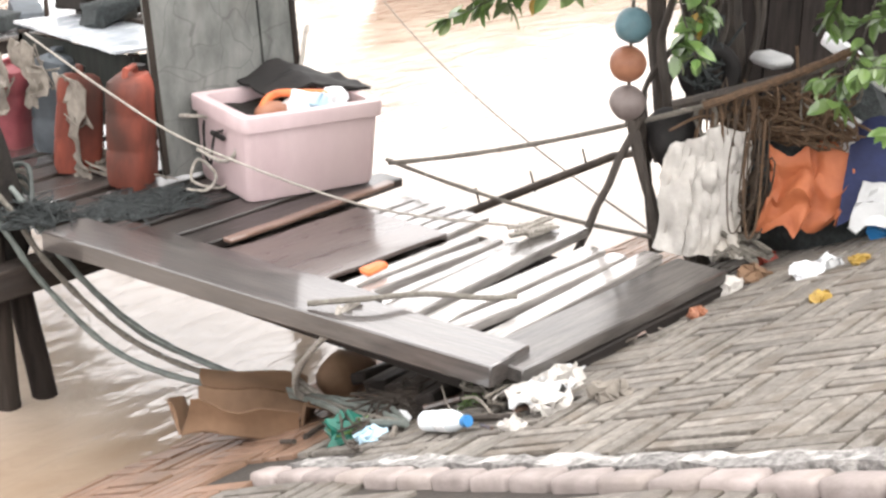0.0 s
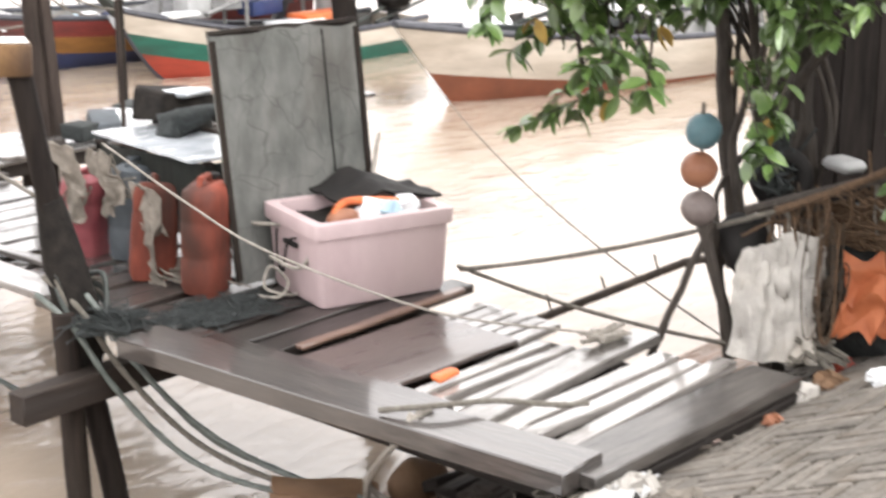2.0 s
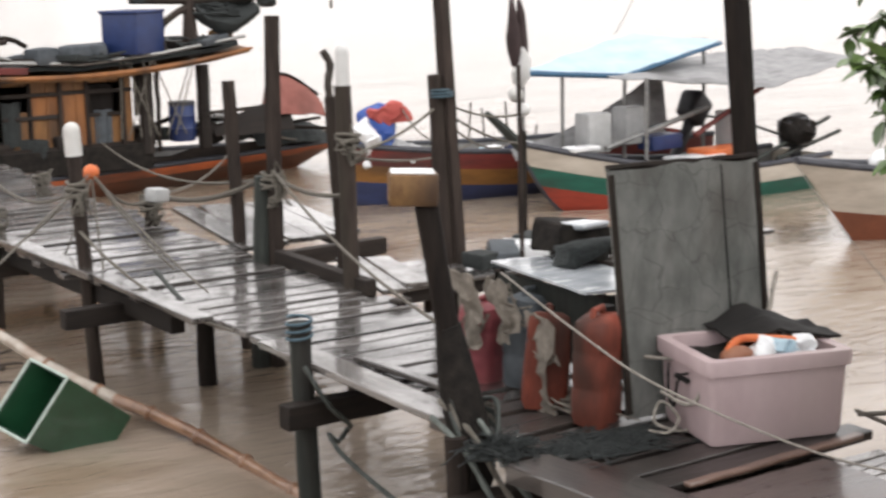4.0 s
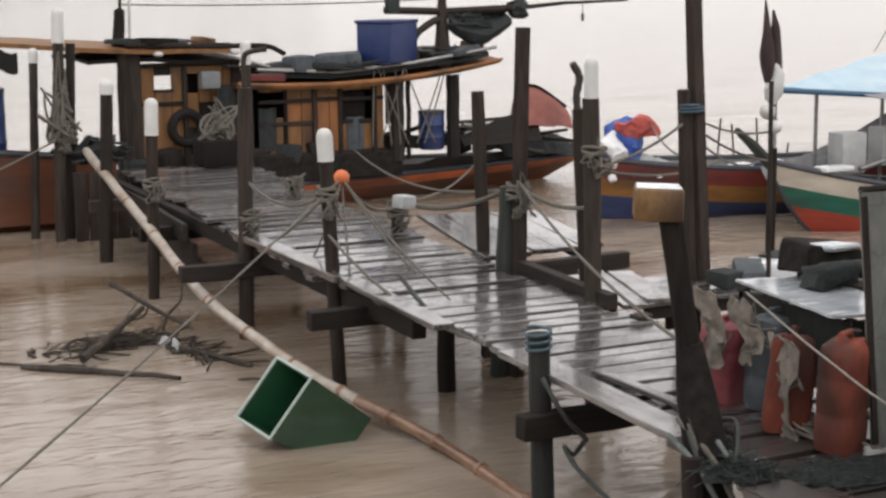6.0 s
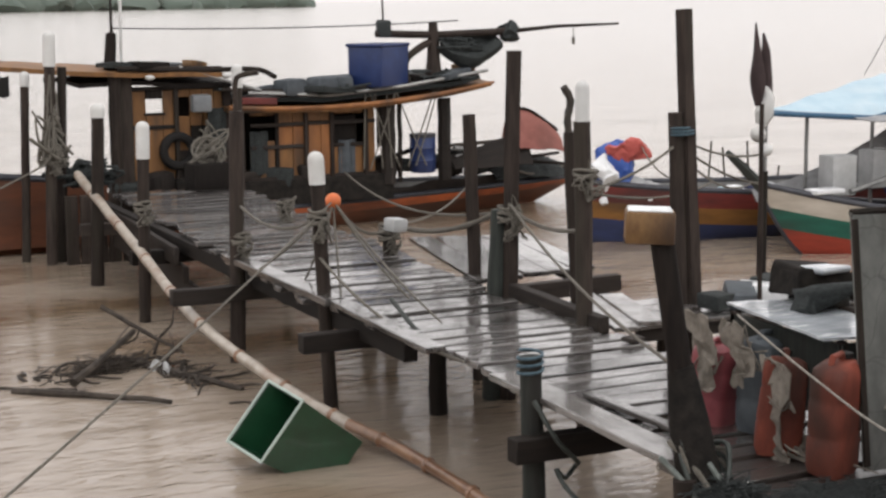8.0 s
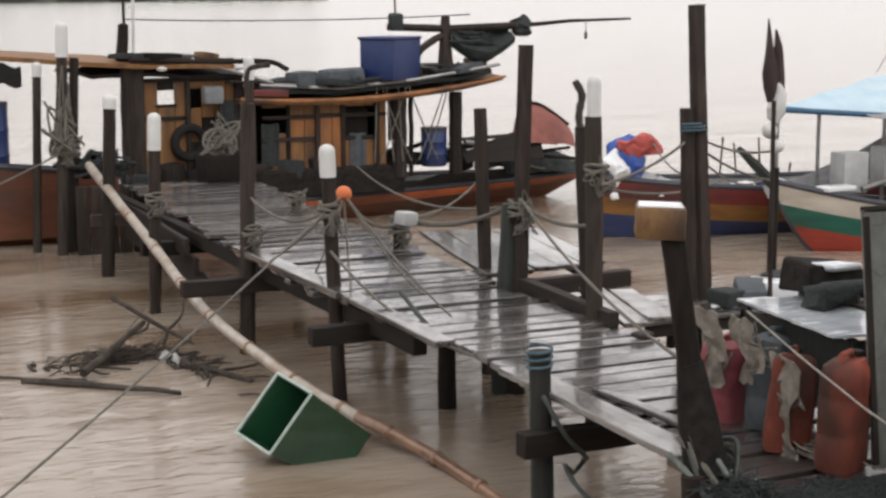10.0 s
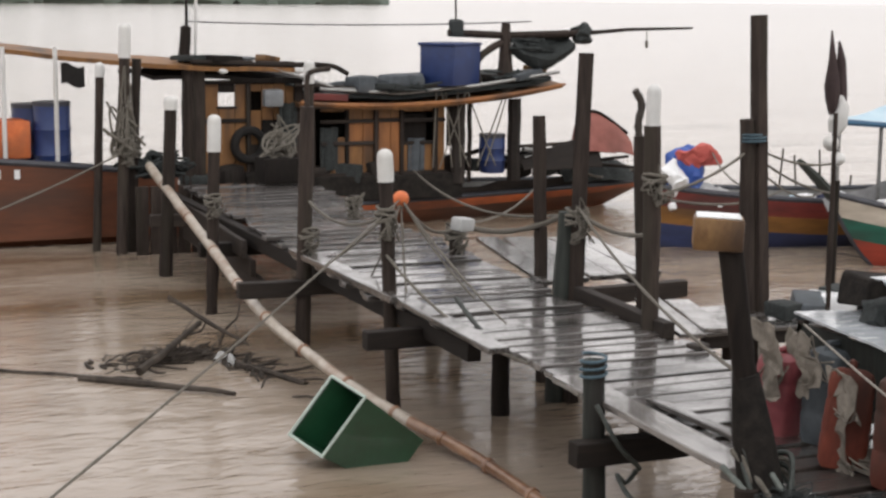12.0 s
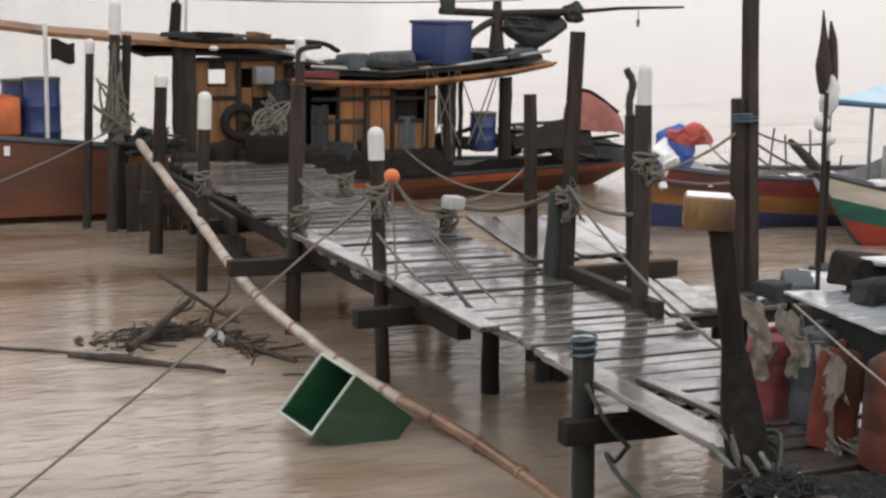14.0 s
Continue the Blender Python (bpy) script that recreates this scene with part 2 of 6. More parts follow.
M_CARD = mat("sodden_brown_cardboard", (0.12, 0.068, 0.036), (0.2, 0.12, 0.07), 0.8, 6, bump=0.15, stain=(0.11, 0.055, 0.025), stain_amount=0.7)
M_CONC = mat("grey_concrete_block", (0.09, 0.08, 0.068), (0.225, 0.205, 0.18), 0.8, 26, bump=0.8, stain=(0.1, 0.08, 0.06), stain_amount=0.7, vary=0.22)
M_MUD = mat("muddy_concrete_block", (0.15, 0.088, 0.056), (0.26, 0.16, 0.11), 0.6, 12, bump=0.4, coat=0.3, stain=(0.12, 0.07, 0.04), stain_amount=0.7, vary=0.15)
# earth colour darkened to paint the deep shade of the block joints
M_JOINT = mat("joint_shade_earth", (0.02, 0.017, 0.014), (0.045, 0.037, 0.03), 0.9, 20, bump=0.6)
M_KERB = mat("rough_kerb_concrete", (0.06, 0.057, 0.054), (0.34, 0.325, 0.31), 0.85, 48, bump=1.0, stain=(0.62, 0.6, 0.57), stain_amount=0.85)
M_COBBLE = mat("pinkish_kerb_stone", (0.19, 0.16, 0.148), (0.29, 0.25, 0.235), 0.8, 12, bump=0.5, stain=(0.27, 0.23, 0.2), vary=0.12)
M_BARK = mat("dark_wet_bark", (0.022, 0.018, 0.015), (0.065, 0.052, 0.042), 0.75, 10, (3, 3, 0.7), 0.8)
M_TEAL = mat("teal_float", (0.07, 0.15, 0.18), (0.13, 0.23, 0.26), 0.5, 9, bump=0.3, stain=(0.25, 0.3, 0.29), stain_amount=0.8)
M_CORDBLUE = mat("faded_blue_cord", (0.04, 0.075, 0.1), (0.09, 0.14, 0.17), 0.8, 40, bump=0.5)
M_FLOATO = mat("orange_float", (0.22, 0.085, 0.045), (0.33, 0.15, 0.085), 0.5, 9, bump=0.3, stain=(0.17, 0.09, 0.055), stain_amount=0.8)
M_FLOATG = mat("grey_float", (0.13, 0.105, 0.095), (0.23, 0.19, 0.18), 0.55, 9, bump=0.3, stain=(0.08, 0.06, 0.05), stain_amount=0.85)
M_ORTARP = mat("orange_tarpaulin", (0.32, 0.085, 0.03), (0.44, 0.14, 0.055), 0.65, 8, bump=0.4, stain=(0.2, 0.07, 0.035), stain_amount=0.8)
M_DEBRIS = mat("wet_driftwood", (0.022, 0.018, 0.015), (0.08, 0.066, 0.055), 0.7, 10, bump=0.5, spec=0.2)
# distance haze is mixed into this foliage colour as a lighter grey-green
M_FARWOOD = mat("hazed_far_bank_foliage", (0.09, 0.12, 0.1), (0.14, 0.17, 0.145), 0.9, 0.08, bump=0)
M_OCHRE = mat("bright_ochre_board", (0.21, 0.078, 0.022), (0.33, 0.135, 0.042), 0.6, 4, (2, 2, 0.5), 0.25, stain=(0.06, 0.03, 0.015), stain_amount=0.8)
M_GREYBOX = mat("pale_grey_steel_box", (0.13, 0.14, 0.15), (0.24, 0.25, 0.26), 0.5, 6, bump=0.1, stain=(0.08, 0.08, 0.08), stain_amount=0.6)
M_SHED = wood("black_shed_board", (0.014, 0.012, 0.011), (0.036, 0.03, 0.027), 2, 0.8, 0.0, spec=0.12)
M_LEAFLIT = mat("fallen_yellow_leaf", (0.26, 0.16, 0.03), (0.4, 0.27, 0.06), 0.6, 20, bump=0.1)
M_BRIGHTBLUE = mat("bright_blue_plastic", (0.02, 0.14, 0.34), (0.04, 0.2, 0.44), 0.4, 10, bump=0.05)
M_GLASSY = mat("clear_bottle_plastic", (0.62, 0.68, 0.72), (0.78, 0.82, 0.85), 0.12, 10, bump=0.1, coat=0.6)

M_LEAF = mat("green_leaf", (0.048, 0.092, 0.024), (0.11, 0.17, 0.047), 0.4, 5, bump=0.15, coat=0.3, translucent=0.15)
_n, _l = M_LEAF.node_tree.nodes, M_LEAF.node_tree.links
_geo, _hs, _mr = _n.new("ShaderNodeNewGeometry"), _n.new("ShaderNodeHueSaturation"), _n.new("ShaderNodeMapRange")
_mr.inputs["To Min"].default_value, _mr.inputs["To Max"].default_value = 0.55, 1.7
_b = _n["Principled BSDF"]
_src = _b.inputs["Base Color"].links[0].from_socket
_l.new(_geo.outputs["Random Per Island"], _mr.inputs[0])
_l.new(_mr.outputs[0], _hs.inputs["Value"])
_l.new(_src, _hs.inputs["Color"])
_l.new(_hs.outputs[0], _b.inputs["Base Color"])

# silty river water: brown body, glossy skin, two scales of ripple
M_WATER = bpy.data.materials.new("silty_river_water")
M_WATER.use_nodes = True
_n, _l = M_WATER.node_tree.nodes, M_WATER.node_tree.links
_b = _n["Principled BSDF"]
_tc, _mp = _n.new("ShaderNodeTexCoord"), _n.new("ShaderNodeMapping")
_mp.inputs["Rotation"].default_value = (0, 0, radians(25))
_mp.inputs["Scale"].default_value = (0.55, 1.3, 1)
_l.new(_tc.outputs["Object"], _mp.inputs[0])
_na, _nb, _nc = (_n.new("ShaderNodeTexNoise") for _ in range(3))
for _x, _s, _d in ((_na, 6.5, 5), (_nb, 1.3, 4), (_nc, 0.55, 6)):
    _x.inputs["Scale"].default_value, _x.inputs["Detail"].default_value = _s, _d
    _l.new(_mp.outputs[0], _x.inputs["Vector"])
_na.inputs["Distortion"].default_value = 0.8
# the ramp's pale end paints patches of sky reflection into the brown body
_rp = _n.new("ShaderNodeValToRGB")
_rp.color_ramp.elements[0].position, _rp.color_ramp.elements[1].position = 0.31, 0.54
_rp.color_ramp.elements[0].color, _rp.color_ramp.elements[1].color = (0.16, 0.105, 0.06, 1), (0.34, 0.28, 0.225, 1)
_l.new(_nc.outputs["Fac"], _rp.inputs[0])
_l.new(_rp.outputs[0], _b.inputs["Base Color"])
_b.inputs["Roughness"].default_value = 0.08
_b.inputs["IOR"].default_value = 1.8
_add = _n.new("ShaderNodeMath")
_add.operation = "MULTIPLY_ADD"
_add.inputs[1].default_value = 0.45
_l.new(_na.outputs["Fac"], _add.inputs[0])
_l.new(_nb.outputs["Fac"], _add.inputs[2])
_bp = _n.new("ShaderNodeBump")
_bp.inputs["Strength"].default_value, _bp.inputs["Distance"].default_value = 0.32, 0.08
_l.new(_add.outputs[0], _bp.inputs["Height"])
_l.new(_bp.outputs[0], _b.inputs["Normal"])


# ---------- builders ----------
ORIGIN = {}


def thing(name, at, label, category, group="", kind=""):
    """An empty at the base of a thing."""
    ob = new(name)
    ob.empty_display_size = 0.1
    ob.location = at
    ORIGIN[ob] = Vector(at)
    return tagged(ob, label, category, group, kind)


def part(name, bm, material, parent=None, label="", smooth=True):
    """Links a bmesh, given in world metres, as one mesh under its parent."""
    me = bpy.data.meshes.new(name)
    base = ORIGIN.get(parent, Vector((0, 0, 0)))
    bmesh.ops.translate(bm, verts=bm.verts, vec=-base)
    bm.normal_update()
    bm.to_mesh(me)
    bm.free()
    me.materials.append(material)
    if smooth:
        me.polygons.foreach_set("use_smooth", [True] * len(me.polygons))
        me.set_sharp_from_angle(angle=radians(38))
    ob = new(name, me)
    if parent:
        ob.parent = parent
    ORIGIN[ob] = base
    if label:
        ob["label"] = label
    return ob


def alone(name, bm, material, label, category, group="", kind="", smooth=True):
    """A thing of one mesh."""
    lo = [min(v.co[i] for v in bm.verts) for i in range(3)]
    hi = [max(v.co[i] for v in bm.verts) for i in range(3)]
    base = Vector(((lo[0] + hi[0]) / 2, (lo[1] + hi[1]) / 2, lo[2]))
    bmesh.ops.translate(bm, verts=bm.verts, vec=-base)
    ob = part(name, bm, material, None, "", smooth)
    ob.location = base
    ORIGIN[ob] = base
    return tagged(ob, label, category, group, kind)


def block(size, m, bevel=0.008, segs=1, bm=None):
    """A bevelled box of that size whose centre stands at the pose m."""
    b = bmesh.new()
    bmesh.ops.create_cube(b, size=1, matrix=Matrix.Diagonal((*size, 1)))
    if bevel:
        bmesh.ops.bevel(b, geom=b.edges[:], offset=bevel, segments=segs, affect="EDGES", profile=0.6)
    bmesh.ops.transform(b, matrix=m, verts=b.verts)
    return join(bm, b)


def join(bm, other):
    if bm is None:
        return other
    me = bpy.data.meshes.new("tmp")
    other.to_mesh(me)
    other.free()
    bm.from_mesh(me)
    bpy.data.meshes.remove(me)
    return bm


def sway(bm, amount, scale, seed=0.0, only_z=False):
    for v in bm.verts:
        d = noise.noise_vector(v.co * scale + Vector((seed, seed * 1.7, -seed)))
        v.co += Vector((0, 0, d.z)) * amount if only_z else d * amount
    return bm


def tube(pts, radii, sides=10, bm=None, caps=True):
    """A round bar along points; one radius or a radius a point."""
    b = bm or bmesh.new()
    pts = [Vector(p) for p in pts]
    if not hasattr(radii, "__len__"):
        radii = [radii] * len(pts)
    ref = Vector((0, 0, 1)) if abs((pts[-1] - pts[0]).normalized().z) < 0.9 else Vector((1, 0, 0))
    rings = []
    for i, p in enumerate(pts):
        d = (pts[min(i + 1, len(pts) - 1)] - pts[max(i - 1, 0)]).normalized()
        u = d.cross(ref)
        if u.length < 1e-4:
            u = d.cross(Vector((0, 1, 0.1)))
        u.normalize()
        w = u.cross(d)
        ref = w
        rings.append([b.verts.new(p + (u * math.cos(6.2832 * k / sides) + w * math.sin(6.2832 * k / sides)) * radii[i]) for k in range(sides)])
    for r1, r2 in zip(rings, rings[1:]):
        for k in range(sides):
            b.faces.new((r1[k], r1[(k + 1) % sides], r2[(k + 1) % sides], r2[k]))
    if caps:
        b.faces.new(rings[0][::-1])
        b.faces.new(rings[-1])
    return b


def curve_pts(keys, n=8):
    """Points of a smooth line through the keys."""
    k = [Vector(p) for p in keys]
    k = [k[0] * 2 - k[1]] + k + [k[-1] * 2 - k[-2]]
    out = []
    for i in range(1, len(k) - 2):
        for j in range(n):
            t = j / n
            a, b, c, d = k[i - 1], k[i], k[i + 1], k[i + 2]
            out.append(0.5 * ((2 * b) + (c - a) * t + (2 * a - 5 * b + 4 * c - d) * t * t + (3 * b - a - 3 * c + d) * t ** 3))
    return out + [k[-2]]


def hang(a, b, sag, n=14):
    a, b = Vector(a), Vector(b)
    return [a.lerp(b, i / n) - Vector((0, 0, sag * 4 * (i / n) * (1 - i / n))) for i in range(n + 1)]


def rope(name, pts, r, material, label, category="rope", sides=7, twist=True):
    bm = tube(pts, [r * (1 + (0.12 * math.sin(i * 2.1) if twist else 0)) for i in range(len(pts))], sides)
    return alone(name, bm, material, label, category)


def ball(c, r, bm=None, sub=2, squash=(1, 1, 1)):
    b = bmesh.new()
    bmesh.ops.create_icosphere(b, subdivisions=sub, radius=r)
    bmesh.ops.scale(b, vec=squash, verts=b.verts)
    bmesh.ops.translate(b, vec=c, verts=b.verts)
    return join(bm, b)


def grid(nx, ny, fn):
    """A sheet of nx by ny faces; fn(u, v) gives the place."""
    b = bmesh.new()
    vs = [[b.verts.new(fn(i / nx, j / ny)) for j in range(ny + 1)] for i in range(nx + 1)]
    for i in range(nx):
        for j in range(ny):
            b.faces.new((vs[i][j], vs[i + 1][j], vs[i + 1][j + 1], vs[i][j + 1]))
    return b


def thick(bm, t):
    """Gives a sheet a back, t metres behind it, and closes its edges."""
    bmesh.ops.recalc_face_normals(bm, faces=bm.faces)
    bm.normal_update()
    front = bm.faces[:]
    rim = [e for e in bm.edges if e.is_boundary]
    twin = {v: bm.verts.new(v.co - v.normal * t) for v in bm.verts[:]}
    for f in front:
        bm.faces.new([twin[v] for v in reversed(f.verts)])
    for e in rim:
        a, b = e.verts
        bm.faces.new((a, b, twin[b], twin[a]))
    bmesh.ops.recalc_face_normals(bm, faces=bm.faces)
    return bm
# ---------- water, banks ----------
rnd = random.Random(4)


def slope_z(y):
    return min(1.36, 0.65 - 0.417 * (y - 2.58))


bm = bmesh.new()
bmesh.ops.create_grid(bm, x_segments=4, y_segments=4, size=2400)
tagged(part("water", bm, M_WATER, smooth=False), "muddy brown river water with wind ripples", "water", kind="structure")

# ground lies just below the block tops so its painted shade fills the joints
bm = grid(40, 82, lambda u, v: Vector((-14 + 40 * u, -14 + 20.5 * v, slope_z(-14 + 20.5 * v) - 0.014)))
tagged(part("ground", sway(bm, 0.004, 2.0, only_z=True), M_JOINT), "river bank earth, darkened for the shade between concrete blocks", "ground", kind="structure")

# the wooded far bank, a long way over the water
bm = None
for i in range(170):
    f = i / 169
    x, y = -260 + 520 * f, 250 + 440 * f
    r = 5 + 3 * rnd.random()
    bm = ball((x + rnd.uniform(-5, 5), y + rnd.uniform(0, 12), 1 + rnd.random() * 1.5), r, bm, 2, (1.4, 1, 0.6))
tagged(part("backdrop", sway(sway(bm, 2.0, 0.15), 1.0, 0.6), M_FARWOOD), "low green wooded far river bank", "far bank", kind="structure")


# ---------- boards ----------
def plank(parent, x0, x1, y, w, z, th=0.035, turn=0.0, tilt=0.0, material=None, axis=0, name="plank"):
    """One board along x (axis 0) or y (axis 1) with slightly worn ends."""
    ln = x1 - x0
    size = (ln, w, th) if axis == 0 else (w, ln, th)
    mid = ((x0 + x1) / 2, y, z - th / 2) if axis == 0 else (y, (x0 + x1) / 2, z - th / 2)
    bm = bmesh.new()
    bmesh.ops.create_cube(bm, size=1, matrix=Matrix.Diagonal((*size, 1)))
    cut = [e for e in bm.edges if abs((e.verts[0].co - e.verts[1].co)[axis]) > 0.5 * ln]
    bmesh.ops.subdivide_edges(bm, edges=cut, cuts=5)
    bmesh.ops.bevel(bm, geom=[e for e in bm.edges if e.is_boundary is False and len(e.link_faces) == 2 and e.calc_face_angle(0) > 1], offset=0.005, segments=1, affect="EDGES")
    sd = rnd.random() * 90
    for v in bm.verts:
        k = v.co[axis] * 3 + sd
        v.co.z += 0.006 * noise.noise((k, sd, 0))
        v.co[1 - axis] += 0.006 * noise.noise((k * 1.5, 0, sd))
    bmesh.ops.transform(bm, matrix=pose(*mid, tilt, 0, turn), verts=bm.verts)
    return part(name, bm, material or (M_PLANK_X if axis == 0 else M_PLANK_Y), parent)


DECK = 0.75
jetty = thing("jetty", (4.2, 9.0, 0), "wet grey timber jetty of gapped cross planks on dark beams", "jetty")

# landward stretch: broken, gappy boards
plank(jetty, 2.6, 4.64, 3.57, 0.22, DECK + 0.045, 0.075, 2.6, axis=1, material=M_EDGE, name="edge_board")
plank(jetty, 3.3, 4.6, 3.745, 0.12, DECK + 0.01, 0.05, 2.0, axis=1, material=M_EDGE)
plank(jetty, 3.6, 4.8, 2.63, 0.21, DECK + 0.02, 0.05, -1.6, material=M_LAND, name="landward_board")
# dark strip added under the front edge to act as the board's darker side
plank(jetty, 3.62, 4.8, 2.55, 0.07, DECK - 0.034, 0.12, -1.6, material=M_BEAM_X, name="beam")
for y, x0, x1, w, z, tn in ((2.83, 3.7, 4.86, 0.08, -0.005, 1.8), (2.94, 3.74, 4.75, 0.07, 0.0, -1.4), (3.06, 3.75, 4.78, 0.09, -0.01, -0.6), (3.2, 3.74, 4.9, 0.12, 0.012, 3.2), (3.33, 3.78, 4.66, 0.05, -0.02, 1.2),
                           (3.41, 3.78, 4.62, 0.055, -0.01, -1.0), (3.5, 3.76, 4.6, 0.06, -0.015, 0.5)):
    plank(jetty, x0, x1, y, w, DECK + z, 0.04, tn, material=M_PLANK_GLARE)
plank(jetty, 3.76, 4.5, 3.8, 0.48, DECK + 0.008, 0.018, -1.5, material=M_PLY, name="plywood_sheet")
for k in range(6):
    plank(jetty, 4.51 + 0.01 * (k % 2), 4.78 + 0.04 * rnd.random(), 3.6 + 0.075 * k, 0.066, DECK - 0.004, 0.03, rnd.uniform(-1, 1), material=M_PLANK_GLARE)
plank(jetty, 3.86, 4.84, 4.12, 0.045, DECK + 0.022, 0.02, 1.5, material=M_PINKWOOD, name="pink_board")
y = 4.18
while y < 5.38:
    w = rnd.uniform(0.1, 0.15)
    plank(jetty, 3.62 + rnd.uniform(-0.04, 0.04), 4.86 + rnd.uniform(-0.08, 0.12), y + w / 2, w, DECK - rnd.uniform(0, 0.012), 0.04, rnd.uniform(-1.2, 1.2), material=M_PLANK_DARK)
    y += w + rnd.choice((0.02, 0.035, 0.05))
# the main run
while y < 16.1:
    w = rnd.uniform(0.11, 0.17)
    right = 4.8 if y < 9.6 else 4.85 + 0.05 * (y - 9.6)
    left = 3.72 if y < 9.6 else 3.6 + 0.05 * (y - 9.6)
    plank(jetty, left + rnd.uniform(-0.06, 0.06), right + rnd.uniform(-0.06, 0.12), y + w / 2, w, DECK - rnd.uniform(0, 0.016), 0.04, rnd.uniform(-1.2, 1.2), rnd.uniform(-1.6, 1.6))
    y += w + rnd.choice((0.03, 0.04, 0.05, 0.075))
# long boards nailed along the edge
plank(jetty, 5.3, 7.0, 3.66, 0.17, DECK + 0.05, 0.035, -1.5, axis=1)
plank(jetty, 5.5, 6.5, 3.9, 0.06, DECK + 0.035, 0.03, 1.5, axis=1)
plank(jetty, 7.7, 9.4, 3.66, 0.13, DECK + 0.045, 0.035, -2.0, axis=1)
plank(jetty, 9.3, 11.4, 3.66, 0.14, DECK + 0.05, 0.05, 0.5, axis=1)
for k in range(5):
    plank(jetty, 9.6 + 0.05 * k, 11.65 - 0.04 * k, 5.15 + 0.21 * k, 0.19, DECK + 0.02 - 0.004 * k, 0.035, rnd.uniform(-1, 1) - 11.5, axis=1)
for k in range(3):
    plank(jetty, 8.0, 9.0, 5.0 + 0.2 * k, 0.17, DECK - 0.03, 0.03, -14 + rnd.uniform(-5, 5), rnd.uniform(-3, 3), axis=1)
# dark boards closing the far end and the landward side of the run
for k in range(7):
    part("end_board", sway(block((0.13, 0.05, 1.05), pose(3.5 + 0.15 * k, 16.28, 0.2, 0, rnd.uniform(-2, 2), 0), 0.006), 0.01, 4, k), M_POST, jetty)
for k in range(3):
    plank(jetty, 12.7, 16.2, 3.68 + 0.08 * k, 0.05, DECK - 0.08 - 0.17 * k, 0.15, -3, material=M_BEAM_Y, axis=1, name="side_board")
# beams under the deck
# made-up dark joists, added so the gaps between the near boards go black
for x in (3.95, 4.15, 4.4):
    plank(jetty, 2.7, 5.2, x, 0.14, DECK - 0.06, 0.1, material=M_BEAM_Y, axis=1, name="joist")
for x, y0, y1, th in ((3.75, 2.7, 4.85, 0.12), (3.95, 4.85, 8.3, 0.06), (3.75, 8.3, 16.0, 0.12), (4.65, 2.7, 16.0, 0.12)):
    plank(jetty, y0, y1, x, 0.09, DECK - 0.055, th, material=M_BEAM_Y, axis=1, name="beam")
plank(jetty, 9.6, 11.6, 5.95, 0.08, DECK - 0.03, 0.1, -11.5, material=M_BEAM_Y, axis=1, name="beam")
for yy, x0, x1, z in ((4.82, 3.08, 4.9, 0.62), (6.42, 3.42, 4.9, 0.62), (9.05, 3.33, 4.9, 0.64), (11.15, 3.1, 4.95, 0.6), (13.1, 3.3, 5.1, 0.6), (15.0, 3.3, 5.2, 0.6)):
    plank(jetty, x0, x1, yy, 0.1, z, 0.12, material=M_BEAM_X, name="cross_beam")
plank(jetty, 4.9, 5.95, 9.5, 0.09, DECK - 0.02, 0.12, 3, material=M_BEAM_X, name="cross_beam")
plank(jetty, 7.9, 9.5, 4.88, 0.08, DECK + 0.06, 0.1, -3, material=M_BEAM_Y, axis=1, name="beam")


# ---------- posts ----------
def post(base, top, r, label, cap=0.0, material=M_POST, name="mooring_post", square=False, group="jetty posts", pipe=1.15):
    t = thing(name, base, label, "post", group)
    a, b = Vector(base), Vector(top)
    pts = [a.lerp(b, i / 8) for i in range(9)]
    bm = tube(pts, [r * (1.08 - 0.12 * i / 8 + 0.05 * noise.noise((i * 0.9, base[0] * 7, base[1]))) for i in range(9)], 5 if square else 10)
    part("shaft", sway(bm, r * 0.12, 9, base[0]), material, t)
    if cap:
        d = (b - a).normalized()
        c = r * pipe
        prof = [(-cap, c), (-0.004, c), (0.02, c * 0.95), (0.04, c * 0.75), (0.052, c * 0.4), (0.056, 0.004)]
        part("cap", tube([b + d * h for h, _ in prof], [q for _, q in prof], 14), M_CAP, t, "domed white plastic pipe cap")
    return t


LB = "dark round timber mooring post"
LW = "dark round mooring post with a domed white plastic cap"
post((4.83, 8.08, -0.4), (4.8, 8.1, 1.97), 0.054, LB)
post((4.8, 8.1, 1.95), (4.8, 8.1, 2.16), 0.034, "white domed plastic pipe standing on a jetty post", 0.2, name="pipe_post", pipe=1.25)
post((3.72, 9.5, -0.4), (3.64, 9.52, 1.68), 0.047, LW, 0.16)
post((3.37, 13.0, -0.4), (3.42, 12.99, 1.66), 0.05, LW, 0.26)
post((3.6, 11.19, -0.4), (3.65, 11.17, 1.9), 0.055, "dark timber post with a bent pipe on top")
post((4.88, 9.23, -0.4), (4.93, 9.2, 2.36), 0.055, LB + ", tall", square=True)
post((4.78, 9.3, -0.4), (4.86, 9.28, 1.3), 0.065, "grey-green timber post lashed with old rope", material=M_GREYPOST)
post((4.98, 9.8, -0.4), (4.92, 9.85, 1.9), 0.05, LB, square=True)
post((5.97, 8.53, -0.4), (5.85, 8.59, 2.62), 0.06, LB + ", very tall", square=True)
post((5.89, 8.56, -0.4), (5.8, 8.6, 1.95), 0.055, "weathered post tied to a taller one with blue cord")
post((5.1, 8.55, -0.4), (5.0, 8.6, 1.86), 0.042, "crooked dark timber post with a hooked branch top")
post((3.59, 6.47, -0.4), (3.56, 6.49, 1.0), 0.055, "short grey-green post with blue cord round its head", material=M_GREYPOST)
